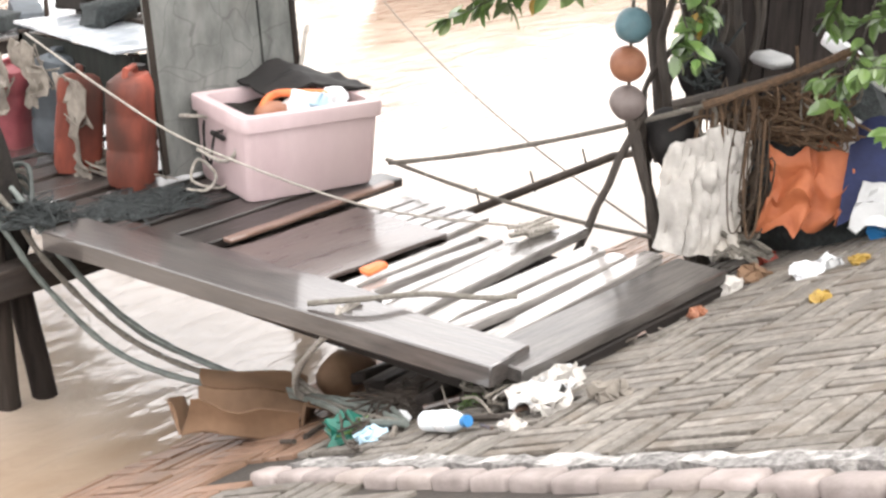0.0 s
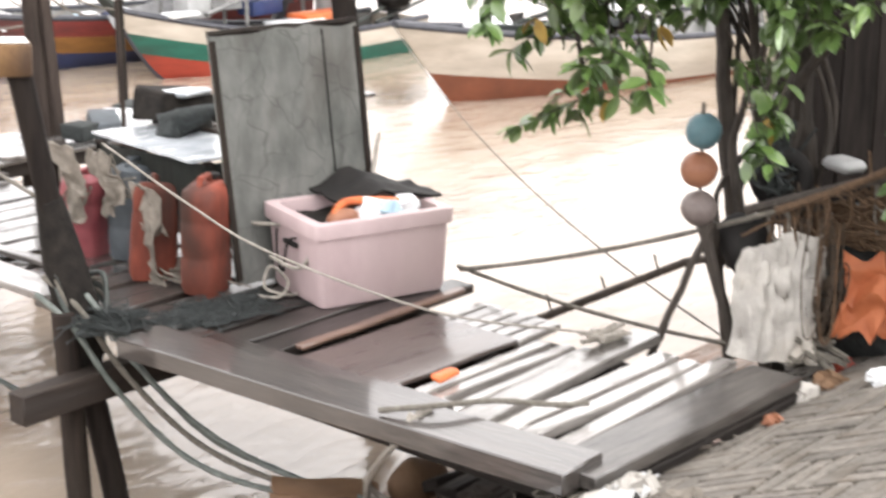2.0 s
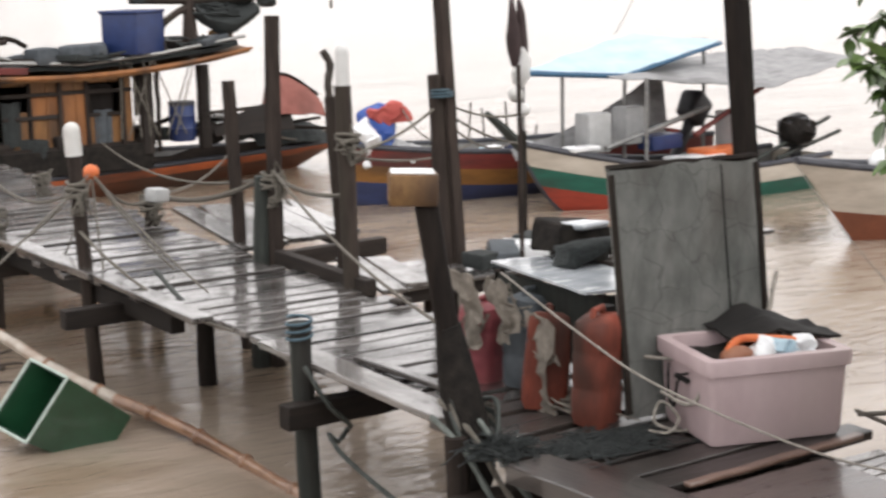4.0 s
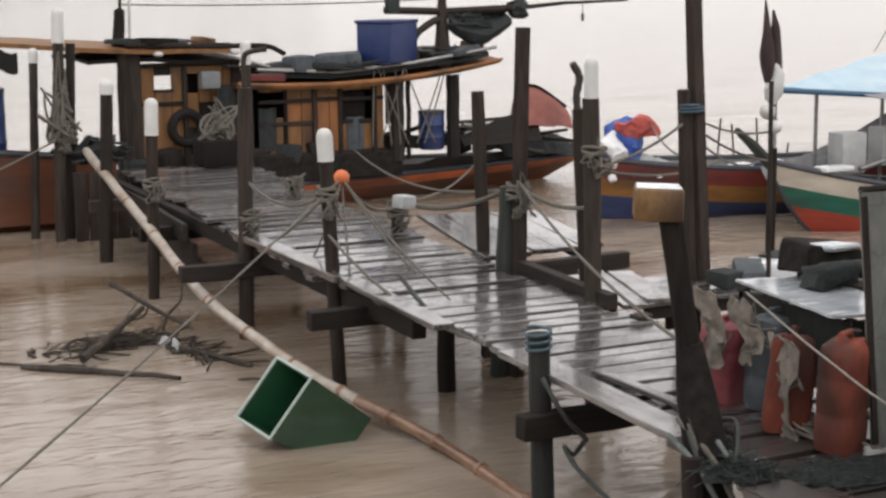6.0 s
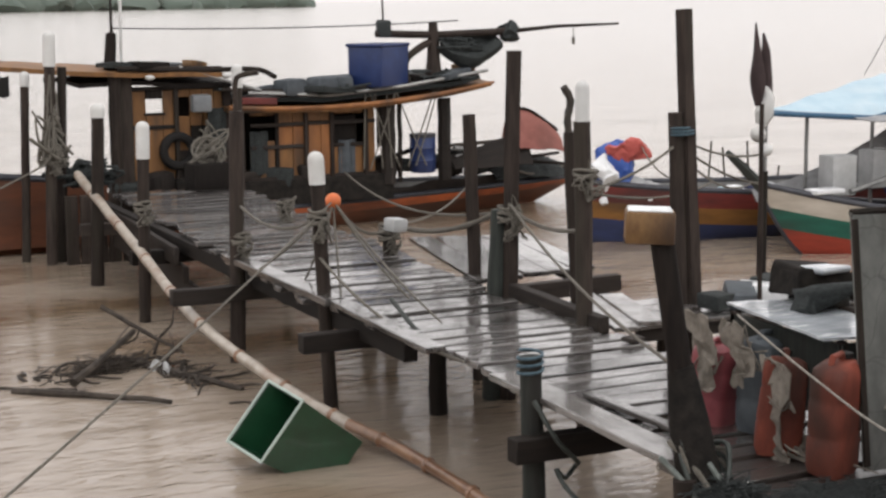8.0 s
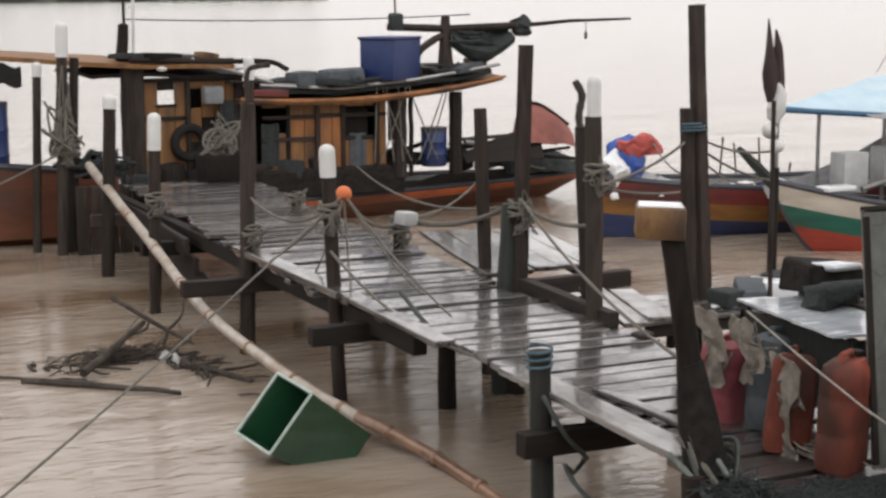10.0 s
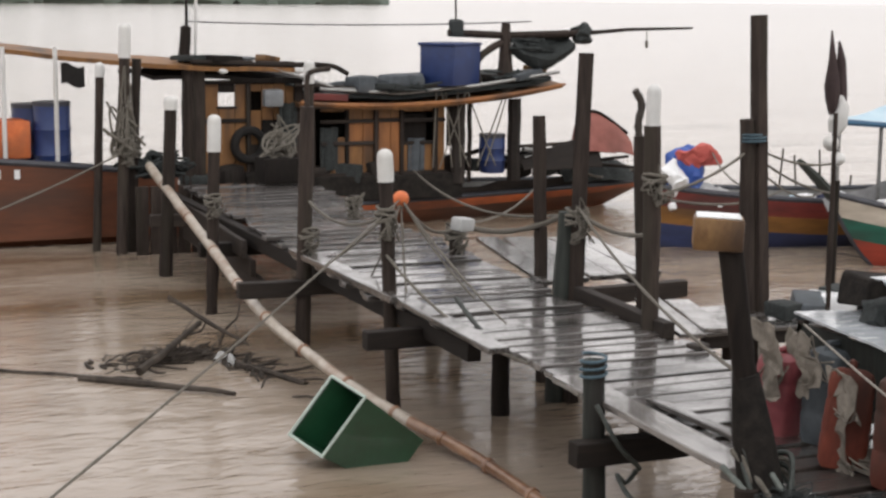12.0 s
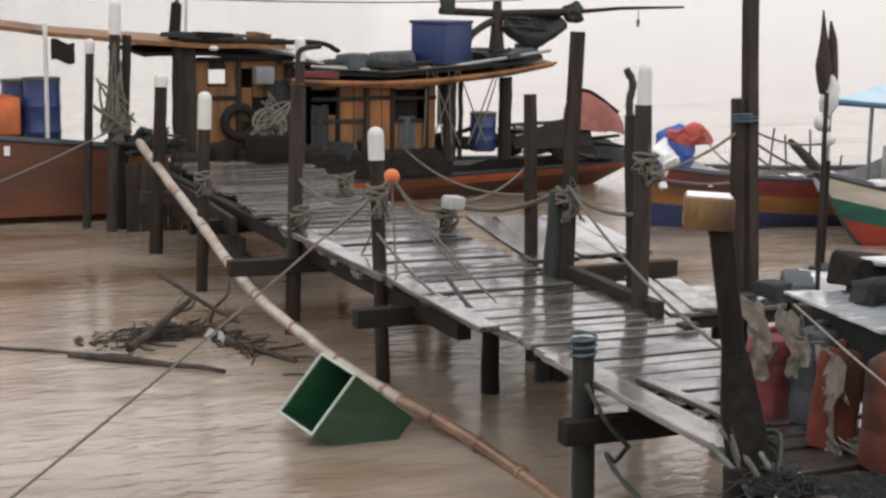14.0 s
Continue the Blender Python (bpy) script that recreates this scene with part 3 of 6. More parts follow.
post((3.29, 16.4, -0.4), (3.38, 16.4, 2.36), 0.055, "dark post with a white plastic cap", 0.3)
post((3.08, 16.7, -0.4), (3.17, 16.7, 1.95), 0.045, "dark post with a white plastic cap", 0.1)
post((3.42, 16.55, -0.4), (3.52, 16.5, 2.05), 0.05, "dark timber post wound with rope")
post((3.42, 14.97, -0.4), (3.51, 14.95, 1.7), 0.06, "dark post with a pale green cap", 0.08)
post((5.35, 16.3, -0.4), (5.35, 16.3, 1.98), 0.05, LW, 0.2)
post((4.75, 13.2, -0.4), (4.75, 13.2, 0.95), 0.05, LB + ", short")
post((4.85, 11.1, -0.4), (4.84, 11.1, 0.98), 0.055, LB + ", short")
post((3.61, 4.86, -0.4), (3.34, 5.03, 1.76), 0.05, "thick dark leaning mooring post with a tin on top")
post((3.41, 4.91, -0.4), (3.37, 4.9, 0.85), 0.05, "thick dark timber pile beside a taller post")
post((5.09, 4.83, -0.4), (4.92, 4.98, 2.75), 0.06, "tall dark square post behind the upright board", square=True)
for x, y in ((4.6, 3.1), (4.7, 6.7), (4.3, 9.1), (4.7, 11.2), (4.8, 15.0), (5.85, 9.6), (5.85, 11.0)):
    post((x, y, -0.4), (x, y, DECK - 0.05), 0.06, "dark timber pile under the jetty", name="pile", group="jetty piles")

t = thing("bent_pipe", (3.65, 11.17, 1.88), "dark bent steel pipe standing on a post", "pipe")
part("pipe", tube(curve_pts([(3.65, 11.17, 1.88), (3.65, 11.17, 2.1), (3.69, 11.16, 2.16), (3.82, 11.14, 2.18)], 5), 0.02, 9), M_POST, t)
rope("hooked_branch", curve_pts([(5.0, 8.6, 1.84), (4.99, 8.6, 1.95), (5.01, 8.6, 2.06), (4.96, 8.6, 2.15)], 5), 0.025, M_BARK, "short hooked dark branch on a post", "branch")

# ---------- things on the near deck ----------
def fish_box(at, turn):
    """Open insulated tub: tapered walls, stepped rim, lugs."""
    t = thing("fish_box", (at[0], at[1], DECK), "pale pink open plastic fish box stuffed with odds and ends", "box")
    m = pose(*at, 0, 0, turn)
    L, W = 0.31, 0.243
    prof = [(0.0, 0.93, 0), (0.02, 0.955, 0), (0.29, 0.995, 0), (0.297, 1.045, 0), (0.347, 1.055, 0), (0.36, 1.045, 0), (0.36, 0.9, 1), (0.06, 0.83, 1)]
    bm = bmesh.new()
    rings = []
    for h, s, _ in prof:
        ring = []
        for sx, sy in ((-1, -1), (1, -1), (1, 1), (-1, 1)):
            cx, cy = sx * (L * s - 0.03), sy * (W * s + (s - 1) * 0.06 - 0.03)
            a0 = {(1, 1): 0, (-1, 1): 90, (-1, -1): 180, (1, -1): 270}[(sx, sy)]
            for k in range(4):
                a = radians(a0 + 30 * k)
                ring.append(bm.verts.new((cx + 0.03 * math.cos(a), cy + 0.03 * math.sin(a), h)))
        rings.append(ring)
    for r1, r2 in zip(rings, rings[1:]):
        for k in range(16):
            bm.faces.new((r1[k], r1[(k + 1) % 16], r2[(k + 1) % 16], r2[k]))
    bm.faces.new(rings[0][::-1])
    bm.faces.new(rings[-1])
    bmesh.ops.transform(bm, matrix=m, verts=bm.verts)
    part("body", bm, M_TUB, t)
    for sx in (-1, 1):
        h = block((0.02, 0.12, 0.022), m @ pose(sx * 0.318, 0, 0.235), 0.006)
        part("handle", h, M_BLACK, t, "dark rope handle")
    return t, m


box, mbox = fish_box((4.62, 4.53, DECK), -18)
# contents and half-off cover
bm = grid(10, 8, lambda u, v: mbox @ Vector((-0.26 + 0.5 * u, -0.2 + 0.4 * v, 0.31 + 0.035 * noise.noise((u * 5, v * 5, 6)))))
alone("liner_sheet", thick(bm, 0.01), M_SOOT, "black plastic sheet filling the fish box", "sheet")
rope("handle_cord", curve_pts([mbox @ Vector(p) for p in ((-0.322, -0.06, 0.27), (-0.345, -0.03, 0.25), (-0.35, 0.0, 0.15), (-0.34, 0.03, 0.11), (-0.345, 0.07, 0.14), (-0.335, 0.1, 0.24), (-0.322, 0.12, 0.27))], 5), 0.006, M_BLACK, "black cord loop tied to the fish box handle")
bm = grid(10, 8, lambda u, v: mbox @ Vector((-0.1 + 0.48 * u, -0.06 + 0.32 * v, 0.372 + 0.095 * max(0, 1 - abs(u - 0.4) * 2.0) * (0.55 + 0.45 * v) + 0.02 * noise.noise((u * 5, v * 4, 1)))))
alone("rubber_mat", thick(bm, 0.012), M_BLACK, "folded black rubber mat lying over the fish box", "mat")
rope("orange_hose", curve_pts([mbox @ Vector(p) for p in ((-0.16, -0.16, 0.3), (-0.16, -0.1, 0.355), (-0.08, -0.05, 0.39), (0.03, -0.08, 0.39), (0.15, -0.1, 0.375), (0.24, -0.08, 0.34))], 6), 0.017, M_ORANGE, "orange plastic hose coiled in the fish box", "hose", 9, False)
alone("orange_float", ball(mbox @ Vector((-0.12, -0.1, 0.33)), 0.07, squash=(1.2, 0.9, 0.7)), M_FLOATO, "orange fishing float in the fish box", "float")
for k, (x, y, mt, lb) in enumerate(((0.0, -0.1, M_WHITE, "crumpled white plastic bag in the fish box"), (0.08, -0.12, M_TARP, "crumpled pale blue plastic bag in the fish box"), (0.15, -0.12, M_WHITE, "crumpled white plastic bag in the fish box"))):
    alone("plastic_bag", sway(ball(mbox @ Vector((x, y, 0.34)), 0.06, None, 3), 0.035, 22, k), mt, lb, "bag")

# upright weathered board
t = thing("upright_board", (4.55, 4.84, DECK), "grey-green weathered sheet standing upright on the jetty", "board")
bm = grid(16, 24, lambda u, v: Vector((4.25 + 0.76 * u - 0.07 * v, 4.9 - 0.1 * u + 0.05 * v + 0.008 * math.sin(u * 9) + 0.006 * noise.noise((u * 5, v * 6, 3)), DECK + 0.008 + (1.075 + 0.006 * math.sin(u * 31)) * v)))
part("sheet", thick(bm, 0.02), M_PANEL, t)
for u, w in ((0.01, 0.03), (0.74, 0.008), (0.985, 0.03)):
    part("batten", block((w, 0.012, 1.03), pose(4.25 + 0.76 * u - 0.035, 4.905 - 0.1 * u, DECK + 0.545, -2.5, -3.7, -7), 0.003), M_POST if w > 0.01 else M_GREYPOST, t, "dark batten")
part("top_edge", sway(tube([(4.18 + 0.095 * k, 4.945 - 0.0125 * k, DECK + 1.085) for k in range(9)], 0.016, 6), 0.008, 9), M_POST, t, "dark rusted top edge")


def jerrycan(at, turn, w, d, h, material, label):
    """Moulded can with shoulders, side grooves, handle and cap."""
    t = thing("jerrycan", at, label, "jerrycan", "jerrycans on the deck")
    m = pose(*at, rnd.uniform(-4, 4), rnd.uniform(-5, 5), turn)
    bm = bmesh.new()
    rings = []
    for z, s in ((0, 0.86), (0.03, 0.97), (0.08, 1), (h * 0.3, 1), (h * 0.33, 0.96), (h * 0.36, 1), (h * 0.62, 1), (h * 0.65, 0.96), (h * 0.68, 1), (h * 0.82, 0.99), (h * 0.9, 0.88), (h * 0.94, 0.6)):
        rings.append([bm.verts.new((w / 2 * s * math.copysign(abs(math.cos(a)) ** 0.45, math.cos(a)), d / 2 * s * math.copysign(abs(math.sin(a)) ** 0.45, math.sin(a)), z)) for a in [6.2832 * (k + 0.5) / 20 for k in range(20)]])
    for r1, r2 in zip(rings, rings[1:]):
        for k in range(20):
            bm.faces.new((r1[k], r1[(k + 1) % 20], r2[(k + 1) % 20], r2[k]))
    bm.faces.new(rings[0][::-1])
    bm.faces.new(rings[-1])
    bmesh.ops.transform(bm, matrix=m, verts=bm.verts)
    part("body", sway(bm, 0.012, 7, at[0] * 9), material, t)
    part("handle", tube([m @ Vector(p) for p in ((-w * 0.3, 0, h * 0.9), (-w * 0.25, 0, h * 1.0), (w * 0.1, 0, h * 1.0), (w * 0.15, 0, h * 0.9))], 0.014, 7), material, t)
    part("cap", tube([m @ Vector((w * 0.3, 0, h * 0.88)), m @ Vector((w * 0.3, 0, h * 0.99))], 0.028, 12), M_BLACK, t, "dark screw cap")
    return t


jerrycan((4.15, 4.98, DECK), 25, 0.24, 0.17, 0.5, M_ORANGECAN, "dirty red-orange plastic jerrycan, tall and worn")
jerrycan((4.1, 5.27, DECK), 60, 0.07, 0.2, 0.46, M_ORANGECAN, "narrow faded orange plastic jerrycan half hidden by rags")
jerrycan((4.27, 5.6, DECK), 10, 0.22, 0.2, 0.46, M_BLUEGREY, "dull blue-grey plastic jerrycan")
jerrycan((4.17, 5.84, DECK), 15, 0.15, 0.2, 0.4, M_PINKCAN, "pink plastic jerrycan with torn handle")

# low rack with a white board and dark crates on it
t = thing("rack", (4.5, 5.5, DECK), "rough wooden rack with a wet white board on top", "rack")
bm = grid(12, 20, lambda u, v: pose(4.48, 5.52, 1.275, 0, 1, -8) @ Vector((-0.21 + 0.42 * u, -0.43 + 0.86 * v, 0.004 * noise.noise((u * 5, v * 8, 2)))))
part("top_board", thick(bm, 0.012), M_WETWHITE, t, "wet white sheet")
for x, y in ((4.33, 5.15), (4.72, 5.15), (4.33, 5.9), (4.72, 5.9)):
    part("leg", block((0.04, 0.04, 0.5), pose(x, y, DECK + 0.25), 0.004), M_POST, t)
part("side_board", block((0.02, 0.8, 0.32), pose(4.32, 5.52, 1.08), 0.004), M_GREYPOST, t)
for x, y, w, d, h, mt, lb in ((4.62, 5.62, 0.26, 0.2, 0.1, M_NET, "dark crate with folded net on the rack"), (4.76, 5.9, 0.34, 0.26, 0.12, M_SOOT, "slumped black wet bundle on the rack")):
    b = block((w, d, h), pose(x, y, 1.285 + h / 2, 0, 0, -8), 0.03, 4)
    alone("crate", sway(sway(b, 0.06, 6, x), 0.025, 20), mt, lb, "crate")
b = block((0.2, 0.15, 0.03), pose(4.78, 5.82, 1.42, 0, 3, 12), 0.01)
alone("folded_sheet", sway(b, 0.01, 9), M_WETWHITE, "folded white plastic sheet on a crate", "sheet")

# rags over the cans
for k, (x, y, z, mt) in enumerate(((4.06, 5.55, 1.28, M_CLOTH), (4.0, 5.72, 1.3, M_CLOTH), (4.12, 5.9, 1.25, M_CLOTH), (4.06, 5.28, 1.18, M_CLOTH))):
    bm = grid(6, 10, lambda u, v: Vector((x + 0.09 * v * 0.3 + 0.03 * noise.noise((u * 4, v * 3, k)), y - 0.09 + 0.18 * u * (1 - 0.5 * v) + 0.03 * math.sin(v * 8 + k), z - (0.28 + 0.07 * k % 3) * v + 0.03 * noise.noise((u * 3, v * 5, k + 9)))))
    alone("rag", thick(sway(bm, 0.03, 16, k), 0.006), mt, "dirty pale rag hanging over the jerrycans", "rag")

# bundle round the leaning post
bm = tube([(3.49, 4.92, 0.58), (3.47, 4.93, 0.66), (3.46, 4.95, 0.85), (3.44, 4.97, 1.05), (3.415, 4.99, 1.28)], [0.05, 0.09, 0.095, 0.075, 0.053], 14)
alone("old_cloth", sway(bm, 0.03, 9, 5), M_SOOT, "black wet cloth wound round the leaning post", "cloth")

# tin on the leaning post
t = thing("tin_box", (3.3, 5.06, 1.765), "rusty square tin with a pale lid standing on a post", "tin")
part("body", block((0.19, 0.15, 0.125), pose(3.3, 5.06, 1.828, 0, 2, -30), 0.012, 2), M_RUST, t)
part("lid", block((0.17, 0.13, 0.01), pose(3.3, 5.06, 1.894, 0, 2, -30), 0.004), M_WHITE, t, "pale wet lid")


def tangle(name, c, size, n, r, material, label, category, steps=26, seed=1, kind=""):
    """A loose heap of crossing cords inside a flat ellipsoid."""
    q = random.Random(seed)
    bm = bmesh.new()
    for _ in range(n):
        ks = [Vector(c) + Vector((q.gauss(0, 0.4) * size[0], q.gauss(0, 0.4) * size[1], abs(q.gauss(0, 0.45)) * size[2])) for _ in range(5)]
        tube(curve_pts(ks, steps // 5), r * q.uniform(0.7, 1.3), 5, bm)
    return alone(name, bm, material, label, category, kind=kind)


tangle("fishing_net", (3.5, 4.78, 0.79), (0.2, 0.16, 0.07), 70, 0.0028, M_NET, "heap of dark blue-green netting at the deck edge", "net", seed=2)
tangle("fishing_net", (3.95, 4.7, 0.757), (0.36, 0.22, 0.016), 90, 0.0022, M_NET, "flat dark netting scraps on the deck", "net", seed=5)
tangle("fishing_net", (4.2, 5.2, 0.76), (0.12, 0.35, 0.06), 36, 0.0045, M_CLOTH, "pale tangled net and cord round the jerrycans", "net", seed=6)
for k, (x, y, z) in enumerate(((4.08, 5.75, 1.0), (4.1, 5.5, 1.05), (4.08, 5.25, 0.95))):
    tangle("net_rag", (x, y, z), (0.05, 0.1, 0.18), 8, 0.004, M_CLOTH, "shredded pale net hanging over the jerrycans", "net", seed=30 + k)
part("front_board", block((0.4, 0.02, 0.3), pose(4.5, 5.12, 1.09, 0, 0, -8), 0.004), M_GREYPOST, next(o for o in scene.objects if o.name == "rack"))
# ---------- boats ----------
def hull(t, m, L, half, gun, draught, bands, bow_rise, stern=0.75, inside=M_INSIDE, rim=M_GUNWALE, rake=0.5, bend=1.1):
    """Planked hull along local +x from transom to bow; bands: (low, high, material), shares of the side from keel to gunwale."""
    n = 22

    def breadth(s):
        return half * (stern + (1 - stern) * math.sin(min(s / 0.45, 1) * math.pi / 2)) * (1 if s < 0.5 else max(0.02, math.cos((s - 0.5) / 0.5 * math.pi / 2) ** 0.75))

    def sheer(s):
        return gun + bow_rise * max(0, (s - 0.35) / 0.65) ** 2.2 + 0.12 * bow_rise * (1 - s) ** 2

    def pt(s, h, side, inset=0.0):
        top = sheer(s)
        keel = -draught * (1 - 0.75 * max(0, s - 0.6) / 0.4)
        z = keel + (top - keel) * h
        b = max(0.0, breadth(s) * (0.45 + 0.55 * math.sin(h * math.pi / 2) ** 0.8) - inset)
        lean = rake * h ** bend * max(0, (s - 0.5) / 0.5) ** 1.5
        return m @ Vector((s * (L - rake) + lean, side * b, z))

    for lo, hi, mt, lb in bands:
        bm = bmesh.new()
        for side in (-1, 1):
            g = [[bm.verts.new(pt(i / n, lo + (hi - lo) * j / 4, side)) for j in range(5)] for i in range(n + 1)]
            for i in range(n):
                for j in range(4):
                    f = (g[i][j], g[i + 1][j], g[i + 1][j + 1], g[i][j + 1])
                    bm.faces.new(f if side < 0 else f[::-1])
        v = [bm.verts.new(pt(0, lo + (hi - lo) * j / 4, sd)) for j in range(5) for sd in (-1, 1)]
        for j in range(4):
            bm.faces.new((v[2 * j], v[2 * j + 2], v[2 * j + 3], v[2 * j + 1]))
        thick(bm, 0.02)
        part("hull_band", bm, mt, t, lb)
    bm = bmesh.new()
    for side in (-1, 1):
        g = [[bm.verts.new(pt(i / n, 0.35 + 0.64 * j / 3, side, 0.035)) for j in range(4)] for i in range(n)]
        for i in range(n - 1):
            for j in range(3):
                bm.faces.new((g[i][j], g[i + 1][j], g[i + 1][j + 1], g[i][j + 1]))
    part("lining", bm, inside, t)
    bm = bmesh.new()
    g = [[bm.verts.new(pt(i / n, 0.4, sd, 0.03)) for sd in (-1, 1)] for i in range(n)]
    for i in range(n - 1):
        bm.faces.new((g[i][0], g[i + 1][0], g[i + 1][1], g[i][1]))
    part("floor", bm, inside, t)
    for sd in (-1, 1):
        part("gunwale", tube([pt(i / n, 1.0, sd) + Vector((0, 0, 0.01)) for i in range(n + 1)], 0.035, 8), rim, t, "dark rubbing rail")
    for s in (0.2, 0.42, 0.62):
        a, b = pt(s, 0.85, -1, 0.02), pt(s, 0.85, 1, 0.02)
        part("thwart", block((0.16, (b - a).length, 0.03), Matrix.Translation((a + b) / 2) @ m.to_3x3().to_4x4(), 0.005), inside, t)
    return pt


def heading(bow, stern):
    d = Vector(bow) - Vector(stern)
    return pose(stern[0], stern[1], 0, 0, 0, math.degrees(math.atan2(d.y, d.x))), d.length


def bars(t, pt, s0, s1, h, side, n, material, size=0.09):
    """Plain bars where a registration is painted."""
    for k in range(n):
        s = s0 + (s1 - s0) * k / max(1, n - 1)
        p, q = pt(s, h, side), pt(s + 0.012, h, side)
        a = math.degrees(math.atan2((q - p).y, (q - p).x))
        part("registration_bar", block((size * 0.55, 0.012, size), pose(p.x, p.y - 0.012, p.z, 0, 0, a), 0.002), material, t, "plain painted bar")


def outboard(t, m):
    part("engine_cowl", sway(block((0.34, 0.28, 0.36), m @ pose(0, 0, 0.3, 0, 12, 0), 0.08, 3), 0.02, 6), M_ENGINE, t, "black outboard engine cowl")
    part("engine_leg", block((0.12, 0.1, 0.7), m @ pose(-0.06, 0, -0.2, 0, 12, 0), 0.03, 2), M_ENGINE, t)
    part("tiller", tube([m @ Vector((0.15, 0, 0.25)), m @ Vector((0.65, 0.02, 0.42))], 0.018, 7), M_STEEL, t, "steel tiller arm")


# red, ochre and blue boat
t = thing("small_boat", (11, 14.8, 0), "open wooden boat with red, ochre and blue bands", "boat", "moored boats")
m, L = heading((8.75, 15.0), (13.6, 14.5))
ptc = hull(t, m, L, 0.62, 0.5, 0.15, ((0, 0.45, M_BLUEB, "blue lower band"), (0.45, 0.72, M_YELLOWB, "ochre middle band"), (0.72, 1, M_REDB, "dark red top band")), 0.2, 0.8, rake=0.2)
bars(t, ptc, 0.9, 0.8, 0.86, 1, 3, M_WHITE)
for c, r, sq, mt, lb in (((9.3, 15.0, 0.84), 0.23, (0.95, 0.8, 1.15), M_BLUECLOTH, "blue cloth sheet heaped in the boat's bow"), ((9.12, 14.85, 0.7), 0.17, (0.75, 0.8, 1.6), M_WHITE, "white plastic sheet heaped in the boat's bow"),
                         ((9.4, 14.85, 1.02), 0.17, (1.3, 0.7, 0.7), M_REDCLOTH, "red cloth sheet over the blue one"), ((9.55, 14.85, 0.56), 0.15, (1.3, 1, 0.8), M_GREYTUB, "grey plastic sheet heaped in the boat")):
    b = sway(sway(ball(c, r, None, 4, sq), 0.1, 5, r * 50), 0.03, 16, r * 31)
    alone("cloth_sheet", b, mt, lb, "sheet")
for k in range(4):
    b = sway(ball((10.5 + 0.22 * k, 14.65, 0.5), 0.12, None, 3, (1.4, 1, 0.5)), 0.06, 9, k)
    alone("cloth_sheet", b, (M_TARP, M_WHITE, M_NAVY, M_WHITE)[k], ("pale blue", "white", "navy blue", "white")[k] + " crumpled sheet inside the boat", "sheet")

# white, green and red boat with a canopy
t = thing("small_boat", (13, 13.5, 0), "white, green and red wooden boat with a blue tarpaulin canopy", "boat", "moored boats")
m, L = heading((9.92, 13.2), (13.95, 12.95))
ptd = hull(t, m, L, 0.62, 0.33, 0.3, ((0, 0.45, M_ORRED, "orange-red bottom band"), (0.45, 0.72, M_GREENB, "teal green middle band"), (0.72, 1, M_CREAM, "off-white top band")), 0.44, 0.8, rake=0.75, bend=0.6)
part("stem_post", tube(curve_pts([(10.2, 13.18, 0.5), (9.97, 13.2, 0.74), (9.78, 13.2, 0.92), (9.54, 13.2, 1.12)], 4), [0.05, 0.055, 0.06, 0.06, 0.06, 0.06, 0.06, 0.055, 0.055, 0.05, 0.045, 0.04, 0.03], 6), M_GREYPOST, t, "grey raked stem post")
part("stem_strip", tube([ptd(1.0, k / 10, 1) for k in range(11)], 0.028, 8), M_GUNWALE, t, "dark stem strip")
part("band_line", tube([ptd(k / 22, 0.72, -1) + Vector((0, 0, 0)) for k in range(23)], 0.014, 6), M_GUNWALE, t, "dark painted line")
part("band_line", tube([ptd(k / 22, 0.72, 1) for k in range(23)], 0.014, 6), M_GUNWALE, t, "dark painted line")
for x, y, h in ((10.02, 13.2, 1.5), (10.75, 13.45, 1.46), (11.35, 12.75, 1.4), (11.6, 13.4, 1.46), (12.85, 12.85, 1.68), (12.9, 13.5, 1.74)):
    part("canopy_post", tube([(x, y, 0.45), (x, y, h)], 0.022, 7), M_STEEL, t)


def awning(left, near, right, far, sag):
    """Stretched sheet between four corners, sagging and wrinkled between its poles."""
    c = [Vector(p) for p in (left, near, right, far)]
    return grid(14, 8, lambda u, v: c[1].lerp(c[2], u).lerp(c[0].lerp(c[3], u), v) - Vector((0, 0, sag * math.sin(u * 3.14) * math.sin(v * 3.14) + 0.012 * math.sin(u * 17 + v * 5))))


part("canopy", thick(awning((10.02, 13.2, 1.52), (11.38, 13.15, 1.41), (12.9, 13.25, 1.7), (12.5, 14.3, 1.79), 0.0), 0.01), M_TARP, t, "pale blue tarpaulin canopy")
part("canopy_edge", tube([(10.0, 13.19, 1.505), (11.4, 13.14, 1.395)], 0.03, 8), M_BLUEEDGE, t, "blue canopy edge bar")
part("canopy_edge", tube([(11.36, 13.14, 1.395), (12.92, 13.24, 1.685)], 0.024, 8), M_BLUEEDGE, t, "blue canopy edge bar")
part("canopy", thick(awning((11.5, 13.8, 1.46), (11.0, 12.93, 1.41), (12.95, 12.5, 1.2), (14.4, 14.0, 1.52), -0.02), 0.01), M_TARPG, t, "slack grey tarpaulin canopy")
part("canopy", thick(awning((14.34, 14.0, 1.5), (12.95, 12.51, 1.2), (15.0, 13.0, 1.4), (15.2, 14.1, 1.5), 0.03), 0.01), M_TARPG, t, "slack grey tarpaulin canopy")
part("canopy_spar", tube([(12.2, 12.9, 0.7), (13.6, 13.1, 1.22)], 0.03, 7), M_REDB, t, "dark red slanting spar")
part("canopy_spar", tube([(10.9, 12.9, 0.66), (12.6, 13.1, 0.98)], 0.03, 7), M_STEEL, t, "grey slanting spar")
